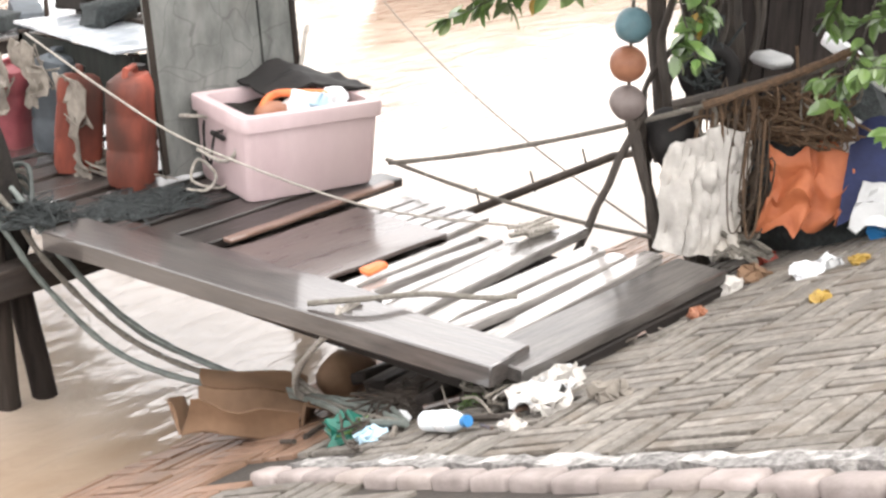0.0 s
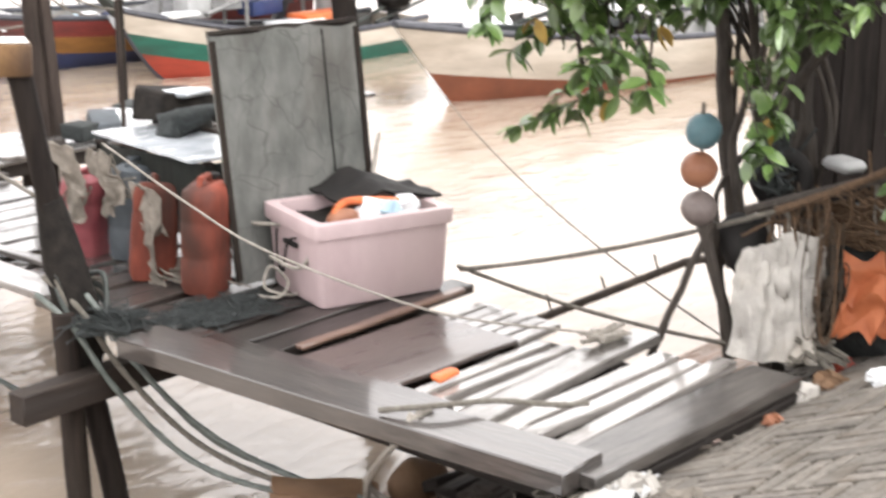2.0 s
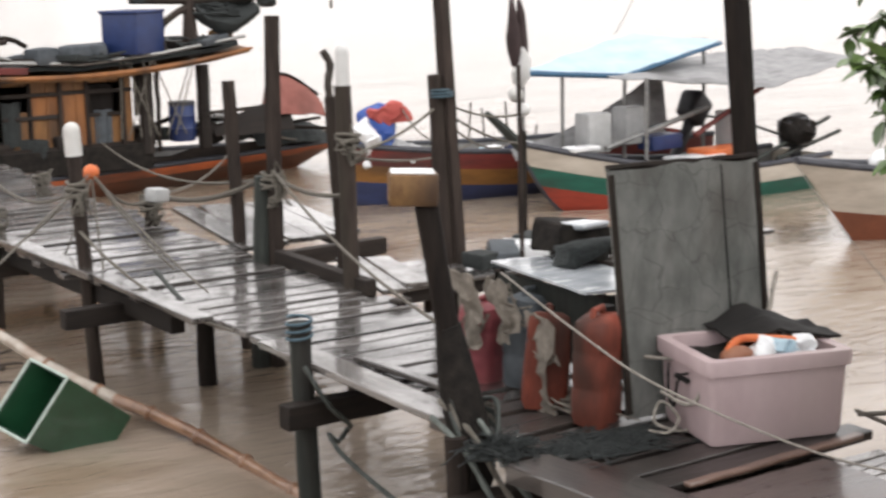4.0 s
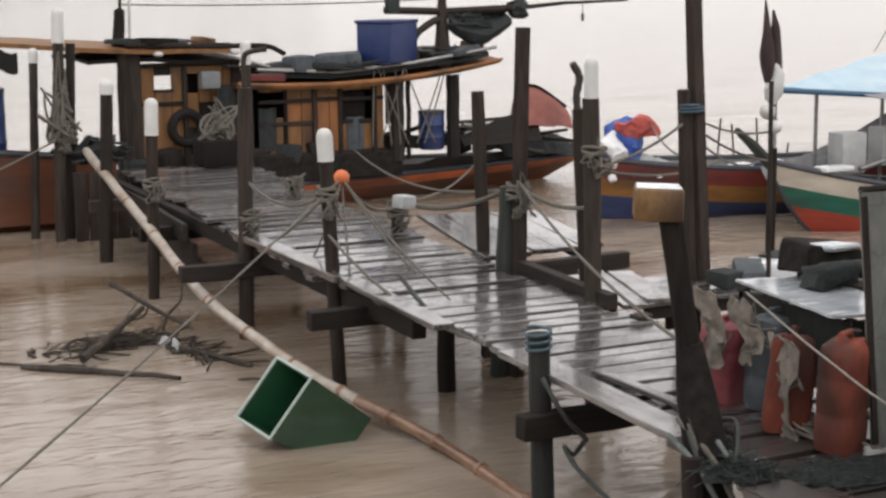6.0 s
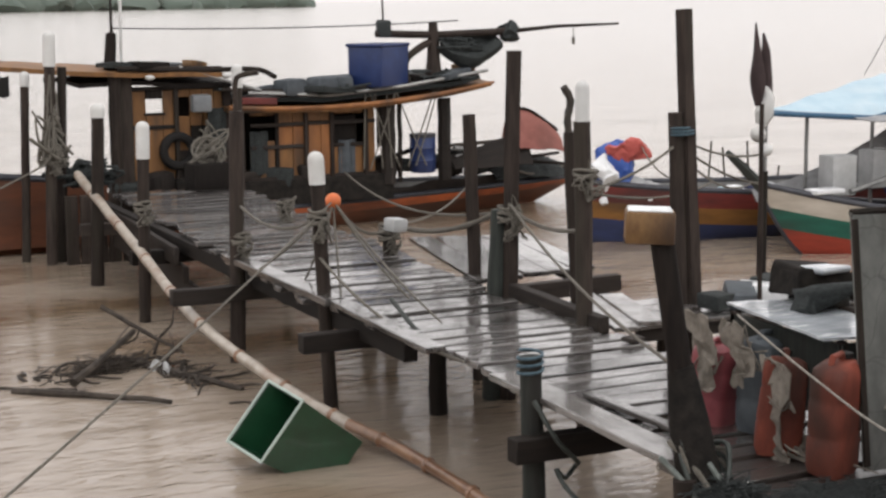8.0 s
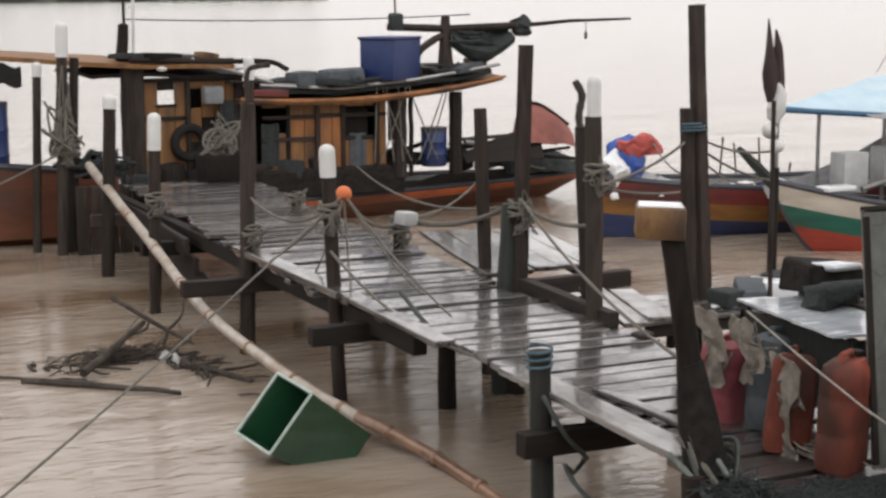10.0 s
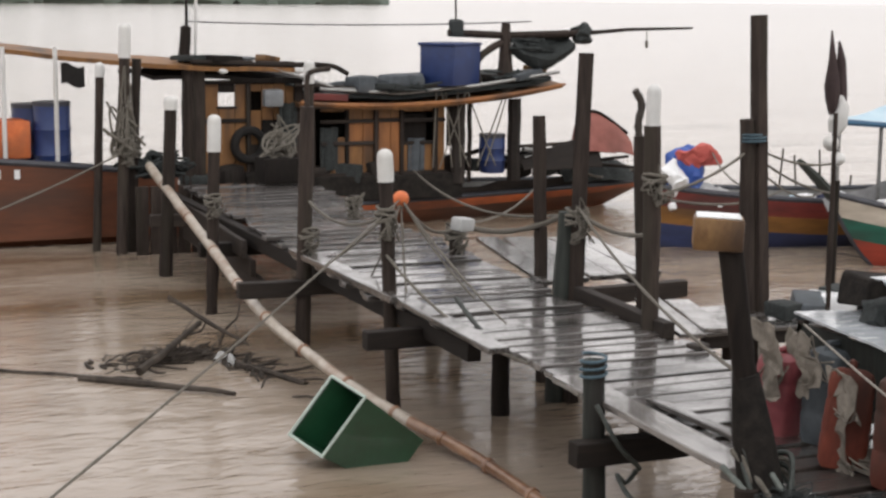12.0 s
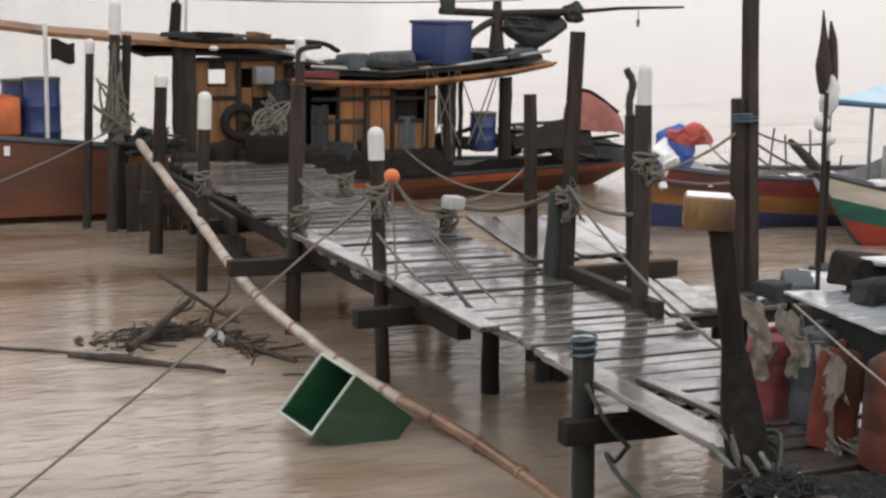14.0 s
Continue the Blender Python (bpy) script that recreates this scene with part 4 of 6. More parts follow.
part("canopy_stay", tube(hang((11.55, 13.5, 1.84), (12.7, 14.3, 2.5), 0.02), 0.005, 5), M_ENGINE, t)
# grey sheet slung low behind the tubs
b = grid(12, 5, lambda u, v: Vector((10.3 + 2.2 * u, 13.7 + 0.1 * v, 0.5 + 0.28 * u + v * (0.12 + 0.5 * u * u) + 0.02 * noise.noise((u * 6, v * 3, 4)))))
part("side_sheet", thick(b, 0.012), M_TARPG, t, "slack grey side sheet")
for x, y, z, s, mt, lb in ((10.97, 13.2, 0.6, (0.3, 0.28, 0.42), M_GREYTUB, "white foam tub in the boat"), (11.62, 13.35, 0.62, (0.27, 0.26, 0.42), M_GREYTUB, "white foam tub in the boat"), (12.98, 13.1, 0.4, (0.3, 0.28, 0.52), M_GREYTUB, "white foam tub in the boat"), (12.55, 12.85, 0.42, (0.75, 0.3, 0.13), M_ORANGE, "orange plastic tray in the boat"), (11.95, 13.2, 0.55, (0.5, 0.25, 0.16), M_BLUE, "blue plastic tray in the boat"), (12.1, 12.8, 0.42, (0.7, 0.25, 0.08), M_WHITE, "flat white lid in the boat"), (10.6, 12.95, 0.66, (0.4, 0.2, 0.05), M_WHITE, "flat white lid in the boat's bow")):
    b = sway(block(s, pose(x, y, z + s[2] / 2, 0, 0, rnd.uniform(-15, 15)), 0.02, 2), 0.015, 5, x)
    alone("tub", b, mt, lb, "tub")
outboard(t, pose(12.64, 13.5, 0.66, 0, 25, 10))
outboard(t, pose(13.85, 12.95, 0.32, 0, 0, 170))
b = sway(ball((13.85, 12.93, 0.64), 0.23, None, 3, (1.15, 0.9, 0.8)), 0.1, 6, 3)
part("engine_cover", b, M_SOOT, t, "crumpled black engine cover")
for a, c in (((13.0, 12.75, 0.36), (14.6, 13.1, 0.72)), ((13.3, 12.7, 0.36), (14.9, 13.2, 0.52))):
    part("pole", tube([a, c], 0.025, 7), M_GREYPOST, t, "grey pole lying over the stern")

# cream boat with a red-brown bottom
t = thing("small_boat", (14, 10.2, 0), "cream wooden boat with a red-brown bottom and dark rail", "boat", "moored boats")
m, L = heading((10.76, 10.02), (17.2, 9.2))
pte = hull(t, m, L, 0.85, 0.44, 0.3, ((0, 0.45, M_BROWNB, "red-brown bottom band"), (0.45, 1, M_CREAM, "cream upper band")), 0.36, 0.85, rake=0.75, bend=1.0)
outboard(t, pose(13.2, 9.8, 0.5, 0, 0, 160))
for x, y, r in ((12.0, 9.9, 0.2), (13.8, 10.2, 0.22), (14.2, 10.0, 0.2)):
    b = sway(ball((x, y, 0.66), r, None, 3, (1.3, 1, 0.7)), 0.1, 6, x)
    alone("cloth_sheet", b, M_WHITE, "crumpled white sheet inside the cream boat", "sheet")
q = random.Random(15)
for k in range(8):
    x = 11.7 + 0.36 * k
    b = sway(block((q.uniform(0.3, 0.6), q.uniform(0.2, 0.35), q.uniform(0.12, 0.28)), pose(x, 9.9 - 0.127 * (x - 11.7) + q.uniform(-0.15, 0.25), 0.52 + q.uniform(0, 0.1), 0, q.uniform(-8, 8), q.uniform(-30, 30)), 0.04, 3), 0.07, 6, k)
    alone("boat_bundle", b, (M_TARPG, M_NET, M_SOOT, M_GREYTUB)[k % 4], ("slack grey tarpaulin bundle", "dark net bundle", "black wet bundle", "pale grey sheet bundle")[k % 4] + " in the cream boat", "bundle")
for k in range(4):
    x = 11.6 + 0.5 * k
    rope("boat_spar", [(x, 9.85, 0.6 + 0.05 * k), (x + 1.3, 9.75, 0.8 + q.uniform(-0.1, 0.25))], 0.022, (M_GREYPOST, M_STEEL)[k % 2], "grey spar lying over the cream boat", "spar", 7, False)
b = block((0.9, 0.4, 0.18), pose(12.5, 10.1, 0.5, 0, 0, 5), 0.03, 2)
alone("tub", b, M_GREYTUB, "flat grey-white tub in the cream boat", "tub")

# the big fishing boat
t = thing("fishing_boat", (5.5, 18.4, 0), "old ochre wooden fishing boat with cabin, long roof, orange hull", "boat", "moored boats")
m, L = heading((10.85, 18.45), (-2.6, 18.5))
ptb = hull(t, m, L, 1.25, 0.28, 0.4, ((0, 0.34, M_BROWNB, "muddy brown bottom"), (0.34, 0.8, M_HULLORANGE, "orange-brown planking"), (0.8, 1, M_HULLSTRIPE, "bright orange top strake")), 0.03, 0.9, rake=0.9)
b = grid(14, 2, lambda u, v: ptb(0.74 + 0.25 * u, 1.0, -1) + Vector((0, 0.05, 0.02 + (0.1 + 0.06 * u + 0.05 * noise.noise((u * 9, 0, 2))) * v)))
part("fore_bulwark", sway(thick(b, 0.03), 0.03, 3), M_BEAM_X, t, "dark weathered bow rail boards")


def side_y(x):
    """The near gunwale's y at that x."""
    return min((ptb(k / 60, 1.0, -1) for k in range(61)), key=lambda p: abs(p.x - x)).y


# raised after bulwark with the registration
b = grid(12, 3, lambda u, v: Vector((-1.5 + 5.6 * u, 17.2 - 0.03 * math.sin(u * 3), 0.08 + v * (1.0 - 0.35 * u * u))))
part("bulwark", thick(b, 0.04), M_HULLORANGE, t, "orange-brown raised bulwark")
part("bulwark_rail", tube([(-1.5 + 5.6 * u, 17.18 - 0.03 * math.sin(u * 3), 1.09 - 0.35 * u * u) for u in [k / 10 for k in range(11)]], 0.04, 8), M_GUNWALE, t, "dark rail")
b = grid(8, 1, lambda u, v: Vector((1.3 + 1.25 * u, 17.155, 0.76 + 0.13 * v - 0.03 * u)))
part("number_board", thick(b, 0.015), M_GUNWALE, t, "dark painted strip")
for k in range(5):
    part("registration_bar", block((0.06, 0.012, 0.1), pose(1.55 + 0.2 * k, 17.135, 0.82 - 0.005 * k), 0.002), M_WHITE, t, "plain painted bar")
# cabin: a taller after part and a low fore part, boarded, with openings
cab = part("cabin", block((3.1, 1.5, 0.1), pose(5.95, 18.3, 0.58), 0.01), M_SHED, t, "dark cabin sill")
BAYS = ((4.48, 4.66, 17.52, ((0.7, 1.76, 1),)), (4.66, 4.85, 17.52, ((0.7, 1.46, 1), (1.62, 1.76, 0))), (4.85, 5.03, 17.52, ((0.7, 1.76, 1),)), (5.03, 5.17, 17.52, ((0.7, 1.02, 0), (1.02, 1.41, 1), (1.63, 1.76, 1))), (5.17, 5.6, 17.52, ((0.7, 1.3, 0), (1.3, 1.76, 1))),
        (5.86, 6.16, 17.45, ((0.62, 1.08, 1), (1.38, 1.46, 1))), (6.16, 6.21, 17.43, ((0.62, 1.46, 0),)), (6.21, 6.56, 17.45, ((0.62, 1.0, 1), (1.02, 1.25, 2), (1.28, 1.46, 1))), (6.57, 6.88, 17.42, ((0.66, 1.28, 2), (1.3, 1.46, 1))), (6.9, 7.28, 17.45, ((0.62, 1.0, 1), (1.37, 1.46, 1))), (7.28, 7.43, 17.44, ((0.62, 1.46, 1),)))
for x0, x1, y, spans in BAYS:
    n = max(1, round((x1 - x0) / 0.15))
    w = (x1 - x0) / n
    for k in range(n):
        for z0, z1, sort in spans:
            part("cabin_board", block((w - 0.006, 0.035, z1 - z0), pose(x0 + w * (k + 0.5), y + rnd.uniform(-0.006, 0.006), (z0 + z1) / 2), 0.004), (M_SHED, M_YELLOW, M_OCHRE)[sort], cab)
for x, y, z0, z1, w in ((4.4, 17.42, 0.4, 1.95, 0.16), (5.72, 17.42, 0.55, 1.5, 0.12), (6.86, 17.4, 0.6, 1.46, 0.05), (6.54, 17.41, 0.6, 1.46, 0.045), (7.3, 17.4, 0.6, 1.46, 0.05), (5.0, 17.48, 0.7, 1.76, 0.05), (5.6, 17.48, 0.7, 1.76, 0.1)):
    part("cabin_post", block((w, 0.07, z1 - z0), pose(x, y, (z0 + z1) / 2), 0.008), M_POST, cab, "dark upright")
for x0, x1, y, z in ((4.45, 5.6, 17.47, 1.74), (4.45, 5.0, 17.49, 1.3), (5.86, 7.43, 17.41, 1.27), (5.86, 6.56, 17.42, 1.01), (5.8, 7.45, 17.4, 0.64), (6.9, 7.3, 17.42, 1.0)):
    part("cabin_rail", block((x1 - x0, 0.03, 0.045), pose((x0 + x1) / 2, y, z), 0.006), M_BEAM_X, cab, "dark wooden rail")
part("window_frame", block((0.24, 0.03, 0.025), pose(4.755, 17.5, 1.45), 0.004), M_BEAM_X, cab)
part("door", block((0.3, 0.03, 0.33), pose(7.07, 17.5, 1.18), 0.006), M_SHED, cab, "dark sliding shutter")
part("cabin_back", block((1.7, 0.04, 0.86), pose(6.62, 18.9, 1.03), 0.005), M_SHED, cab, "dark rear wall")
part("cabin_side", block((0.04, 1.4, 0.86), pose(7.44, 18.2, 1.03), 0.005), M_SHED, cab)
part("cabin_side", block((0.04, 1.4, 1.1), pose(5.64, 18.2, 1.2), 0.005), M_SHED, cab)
# near-black panels added behind the openings, in place of the unlit interior
part("inner_wall", block((1.7, 0.04, 0.86), pose(6.62, 18.1, 1.03), 0.005), M_SHED, cab, "near-black panel added to darken an opening")
part("inner_wall", block((0.3, 0.04, 1.0), pose(5.2, 17.8, 1.2), 0.005), M_SHED, cab, "near-black panel added to darken an opening")
part("inner_wall", block((0.7, 0.04, 0.7), pose(4.8, 18.3, 1.05), 0.005), M_SHED, cab, "near-black panel added to darken an opening")
part("coaming", sway(block((2.1, 0.06, 0.3), pose(6.6, 17.38, 0.47), 0.01), 0.02, 2), M_SOOT, t, "black deck coaming")
# long after canopy, and the low fore roof that rises to the bow
b = grid(30, 4, lambda u, v: Vector((0.2 + 5.3 * u, 17.28 + 2.2 * v, 1.91 + 0.023 * (5.2 - 5.3 * u) ** 2 + 0.05 * math.sin(v * 3.1))))
part("roof", sway(thick(b, 0.05), 0.02, 1.7, only_z=True), M_YELLOW, t, "weathered ochre canopy roof")
# black layer put where the canopy's shadow lies above the cabin boards
b = grid(24, 3, lambda u, v: Vector((3.9 + 1.75 * u, 17.4 + 2.0 * v, 1.8 + 0.02 * math.sin(u * 5) + 0.04 * math.sin(v * 3.1))))
part("roof", sway(thick(b, 0.045), 0.03, 2.0, only_z=True), M_SHED, t, "dark layer for the shadow under the roof")


def fore_z(x):
    u = (x - 5.55) / 3.4
    return 1.5 - 0.28 * u + 0.46 * u * u


b = grid(24, 4, lambda u, v: Vector((5.55 + 3.4 * u, 17.25 + 2.2 * v * (1 - 0.5 * max(0, u - 0.6)) + 0.25 * max(0, u - 0.8), fore_z(5.55 + 3.4 * u) + 0.05 * math.sin(v * 3.1))))
part("roof", sway(thick(b, 0.05), 0.015, 1.5, only_z=True), M_YELLOW, t, "ochre edged cabin roof")
part("roof_fascia", tube([(5.55 + 0.34 * k, 17.23, fore_z(5.55 + 0.34 * k) + 0.005) for k in range(11)], [0.03] * 8 + [0.028, 0.024, 0.018], 7), M_OCHRE, t, "orange painted roof edge")
part("roof_fascia", sway(block((0.45, 0.05, 0.08), pose(5.9, 17.24, 1.57, 0, 3, 0), 0.008), 0.015, 6), M_REDB, t, "dull red board")
b = grid(20, 3, lambda u, v: Vector((5.75 + 3.05 * u, 17.32 + 2.0 * v, fore_z(5.75 + 3.05 * u) + 0.12 + 0.04 * math.sin(v * 3.1))))
part("roof_cover", sway(thick(b, 0.05), 0.03, 2.2, only_z=True), M_NET, t, "dark patched roof covering")
part("roof_rail", tube([(5.8, 17.28, 1.66), (6.8, 17.28, 1.6), (7.8, 17.28, 1.68), (8.9, 17.3, 1.83)], 0.022, 7), M_STEEL, t)
part("roof_rail", tube(curve_pts([(4.3, 17.3, 1.98), (5.2, 17.3, 1.94), (5.9, 17.3, 1.93), (6.15, 17.3, 1.83)], 5), 0.03, 7), M_POST, t, "dark bent rail")
for x in (2.25, 2.8):
    part("roof_post", tube([(x, 17.25, 0.9), (x, 17.25, 2.15)], 0.025, 8), M_CAP, t, "pale roof post")
for x, r, mt in ((3.6, 0.03, M_POST), (4.28, 0.07, M_POST), (7.6, 0.09, M_SHED), (7.75, 0.03, M_POST), (8.35, 0.085, M_BEAM_X)):
    part("roof_post", sway(tube([(x, 17.4, 0.5 + 0.1 * k) for k in range(11 if x > 4.5 else 15)], r, 8), 0.012, 5, x), mt, t, "dark roof post")
part("mast", tube([(4.28, 17.6, 1.9), (4.31, 17.6, 2.2), (4.32, 17.6, 2.36), (4.325, 17.6, 2.38), (4.33, 17.6, 3.1)], [0.07, 0.065, 0.06, 0.018, 0.012], 9), M_POST, t, "dark mast")
part("mast_pole", tube([(4.42, 17.6, 1.9), (4.44, 17.6, 2.9)], 0.018, 7), M_CAP, t, "thin pale pole")
# gallows and furled sail at the fore roof
part("gallows", tube([(8.26, 17.5, 1.6), (8.26, 17.5, 1.95), (8.26, 17.5, 2.42)], [0.13, 0.09, 0.055], 8), M_POST, t)
part("gallows", tube(curve_pts([(7.9, 17.45, 1.62), (7.86, 17.45, 1.95), (8.05, 17.45, 2.12), (8.26, 17.5, 2.2)], 4), 0.045, 8), M_POST, t)
part("gallows_bar", tube([(7.5, 17.5, 2.3), (8.3, 17.5, 2.27), (9.3, 17.45, 2.3)], 0.045, 8), M_POST, t)
part("gallows_head", sway(block((0.16, 0.12, 0.2), pose(7.6, 17.48, 2.36), 0.03, 2), 0.03, 9), M_NET, t, "dark block on the bar")
part("boom", tube([(9.2, 17.45, 2.29), (9.9, 17.35, 2.35), (10.75, 17.25, 2.37)], [0.03, 0.022, 0.014], 8), M_POST, t, "thin boom")
part("boom_weight", tube([(10.12, 17.3, 2.36), (10.12, 17.3, 2.22), (10.12, 17.3, 2.2), (10.12, 17.3, 2.12)], [0.006, 0.006, 0.022, 0.018], 7), M_ROPE, t, "small hanging weight")
b = grid(12, 8, lambda u, v: Vector((8.3 + 0.85 * u, 17.48 + 0.1 * math.sin(v * 6.28), 2.28 - 0.4 * v * math.sin(0.4 + 2.3 * u) + 0.03 * noise.noise((u * 6, v * 5, 2)))))
part("furled_net", thick(b, 0.03), M_NET, t, "dark bundled net hung from the bar")
b = sway(ball((9.3, 17.45, 2.28), 0.12, None, 3, (1.2, 0.8, 1.1)), 0.09, 9)
part("net_roll", b, M_NET, t)
part("stay", tube(hang((4.33, 17.6, 2.42), (8.6, 17.5, 2.44), 0.04), 0.008, 5), M_ENGINE, t)
part("antenna", tube([(7.6, 17.5, 2.3), (7.58, 17.5, 3.0)], 0.012, 6), M_POST, t)
b = grid(14, 6, lambda u, v: Vector((9.42 + 0.66 * u, 17.45 + 0.5 * v, 0.66 + (0.66 - 0.3 * u * u) * math.sin(0.25 + 1.3 * (1 - abs(2 * v - 1))))))
part("fore_cover", sway(thick(b, 0.02), 0.03, 4), mat("faded_red_canvas", (0.2, 0.06, 0.045), (0.3, 0.11, 0.09), 0.7, 5, bump=0.3, stain=(0.1, 0.04, 0.03)), t, "faded red canvas hood")
part("hood_edge", tube(curve_pts([(9.42, 17.68, 1.32), (9.7, 17.68, 1.28), (10.1, 17.68, 1.02)], 6), 0.022, 7), M_POST, t, "dark hood edge")
b = grid(12, 8, lambda u, v: Vector((8.5 + 1.1 * u, 17.4 + 0.6 * v, 0.62 + (0.12 + 0.28 * u) * math.sin(v * 3.14) + 0.05 * noise.noise((u * 4, v * 4, 3)))))
part("deck_sheet", thick(b, 0.015), M_BEAM_X, t, "brown wet sheet over the foredeck gear")
# gear heaped on the bow
b = grid(26, 18, lambda u, v: Vector((9.3 + 1.2 * u, 17.85 + (0.95 - 0.5 * u) * v + 0.2 * u, 0.36 + (0.34 - 0.16 * u * u + 0.12 * noise.noise((u * 5, v * 4, 7)) + 0.05 * noise.noise((u * 14, v * 12, 3))) * math.sin(0.1 + 2.94 * v) * min(1, 8 * (1 - u) + 0.3))))
alone("fishing_net", sway(thick(b, 0.02), 0.03, 9), M_NET, "dark wet fishing net heaped on the bow", "net")
for k, (x, z, ln, a) in enumerate(((9.75, 0.66, 1.0, 4), (10.0, 0.58, 0.9, -7), (9.9, 0.74, 0.7, 11))):
    d = Vector((math.cos(math.radians(a)), 0.06, math.sin(math.radians(a)))) * ln / 2
    c = Vector((x, 17.88 + 0.12 * k, z))
    alone("pole", sway(tube([c - d, c, c + d], [0.022, 0.026, 0.02], 8), 0.01, 5, k), (M_BEAM_X, M_POST, M_STEEL)[k], "weathered stick lying on the net heap at the bow", "pole", "bow sticks")
rope("rope", hang((9.35, 17.75, 0.62), (10.55, 18.25, 0.5), 0.14), 0.016, M_ROPE, "grey rope slung along the bow rail")
for x, y, z in ((6.75, 17.4, 1.66), (7.0, 17.45, 1.66), (6.35, 17.4, 1.64)):
    b = sway(block((0.3, 0.3, 0.2), pose(x, y, z + 0.06, 0, 0, rnd.uniform(-20, 20)), 0.05, 2), 0.03, 8, x)
    alone("crate", b, M_BLUEGREY, "dark wet bundle on the boat roof", "sheet")
t2 = thing("roof_tub", (7.5, 17.45, 1.68), "large dark blue plastic tub on the boat roof", "tub")
part("body", sway(block((0.56, 0.5, 0.5), pose(7.5, 17.45, 1.93, 0, 0, 32), 0.03, 2), 0.02, 5), M_BLUE, t2)
part("rim", block((0.6, 0.54, 0.04), pose(7.5, 17.45, 2.17, 0, 0, 32), 0.012), M_BLUE, t2)


def drum(x, y, z, r, h, label):
    t = thing("plastic_drum", (x, y, z), label, "drum", "blue drums")
    prof = [(0, 0.92), (0.02, 1), (h * 0.3, 1), (h * 0.33, 1.05), (h * 0.36, 1), (h * 0.63, 1), (h * 0.66, 1.05), (h * 0.69, 1), (h - 0.02, 1), (h, 0.92)]
    part("body", tube([(x, y, z + a) for a, _ in prof], [r * q for _, q in prof], 20), M_BLUE, t)
    part("lid", tube([(x, y, z + h - 0.03), (x, y, z + h + 0.015)], r * 1.03, 20), M_GUNWALE, t, "dark drum lid")


drum(8.1, 17.5, 0.6, 0.16, 0.46, "blue plastic drum on the boat's foredeck")
drum(2.78, 17.45, 0.7, 0.2, 0.84, "blue plastic drum standing in the boat's stern")
drum(2.6, 17.8, 0.7, 0.2, 0.8, "blue plastic drum standing in the boat's stern")
alone("crate", block((0.75, 0.5, 0.42), pose(2.15, 17.55, 1.15, 0, 0, 4), 0.05, 2), M_ORANGE, "orange plastic fish crate in the boat's stern", "crate")
alone("fish_tub", block((0.42, 0.4, 0.28), pose(4.9, 16.0, 0.89), 0.04, 2), M_SHED, "dark grey tub with a heap of rope at the jetty's end", "tub")
for k in range(3):
    c = Vector((4.9 + rnd.uniform(-0.15, 0.15), 16.0 + rnd.uniform(-0.1, 0.1), 1.15 + 0.07 * k))
    rope("rope_coil", [c + Vector((0.18 * math.cos(a / 3), 0.1 * math.sin(a / 3), 0.14 * math.sin(a / 3 + k))) for a in range(20)], 0.012, M_ROPE, "coil of pale rope hung by the jetty's end")
alone("lamp_box", block((0.23, 0.14, 0.2), pose(5.26, 17.36, 1.56), 0.03, 2), M_GREYBOX, "grey box fixed on the boat's cabin", "box")
b = grid(4, 4, lambda u, v: Vector((2.85 + 0.25 * u, 17.2, 1.98 - 0.22 * v - 0.05 * u + 0.02 * math.sin(u * 7))))
alone("flag", thick(b, 0.008), M_BLACK, "small black flag hung under the boat's roof", "flag")

# clutter along the fishing boat's side
q = random.Random(77)
for k in range(14):
    x = 4.4 + 0.36 * k
    b = sway(block((q.uniform(0.2, 0.4), q.uniform(0.2, 0.35), q.uniform(0.12, 0.3)), pose(x, max(17.38, side_y(x) + 0.12) + q.uniform(-0.02, 0.12), 0.6 + q.uniform(0, 0.08), 0, q.uniform(-8, 8), q.uniform(-30, 30)), 0.04, 2), 0.04, 7, k)
    alone("deck_crate", b, (M_NET, M_SHED, M_SOOT, M_NET, M_BEAM_X)[k % 5], ("dark netting bale", "dark wooden crate", "black wet fish crate", "dark netting bale", "dark timber crate")[k % 5] + " on the fishing boat's side deck", "crate")
for k in range(9):
    a = (7.2 + q.uniform(0, 1.6), 17.62, 0.6 + q.uniform(0, 0.3))
    b = (a[0] + q.uniform(0.5, 1.0), 17.8, 0.6 + q.uniform(0, 0.3))
    rope("deck_spar", [a, b], q.uniform(0.015, 0.035), (M_POST, M_STEEL, M_DEBRIS)[k % 3], "loose dark spar lying on the foredeck", "spar", 7, False)
tangle("fishing_net", (5.3, 17.3, 0.85), (0.2, 0.12, 0.45), 14, 0.012, M_ROPE, "pale rope and net hung beside the cabin", "net", seed=41)
tangle("fishing_net", (8.7, 17.85, 0.62), (0.5, 0.15, 0.2), 40, 0.014, M_NET, "dark net heaped on the foredeck", "net", seed=42)
tangle("fishing_net", (3.75, 16.6, 0.78), (0.35, 0.3, 0.3), 40, 0.014, M_NET, "dark net and rope at the jetty's end", "net", seed=43)
tangle("fishing_net", (3.35, 16.4, 1.0), (0.2, 0.15, 0.7), 30, 0.014, M_ROPE, "old ropes wound round the end posts", "rope", seed=44)
t = thing("wall_tyre", (5.0, 17.45, 0.85), "black fender tyre hung on the cabin side", "tyre")
part("tread", tube([(5.0 + 0.17 * math.cos(a * 0.2618), 17.45, 1.02 + 0.17 * math.sin(a * 0.2618)) for a in range(25)], 0.055, 9, caps=False), M_BLACK, t)
for x in (4.66, 5.55, 5.75):
    alone("roof_float", sway(ball((x, 17.3, 1.87), 0.045, None, 2, (1.4, 1, 0.8)), 0.01, 9), M_CAP, "white float lying on the boat roof", "float")
for k in range(5):
    x = 4.5 + 0.5 * k
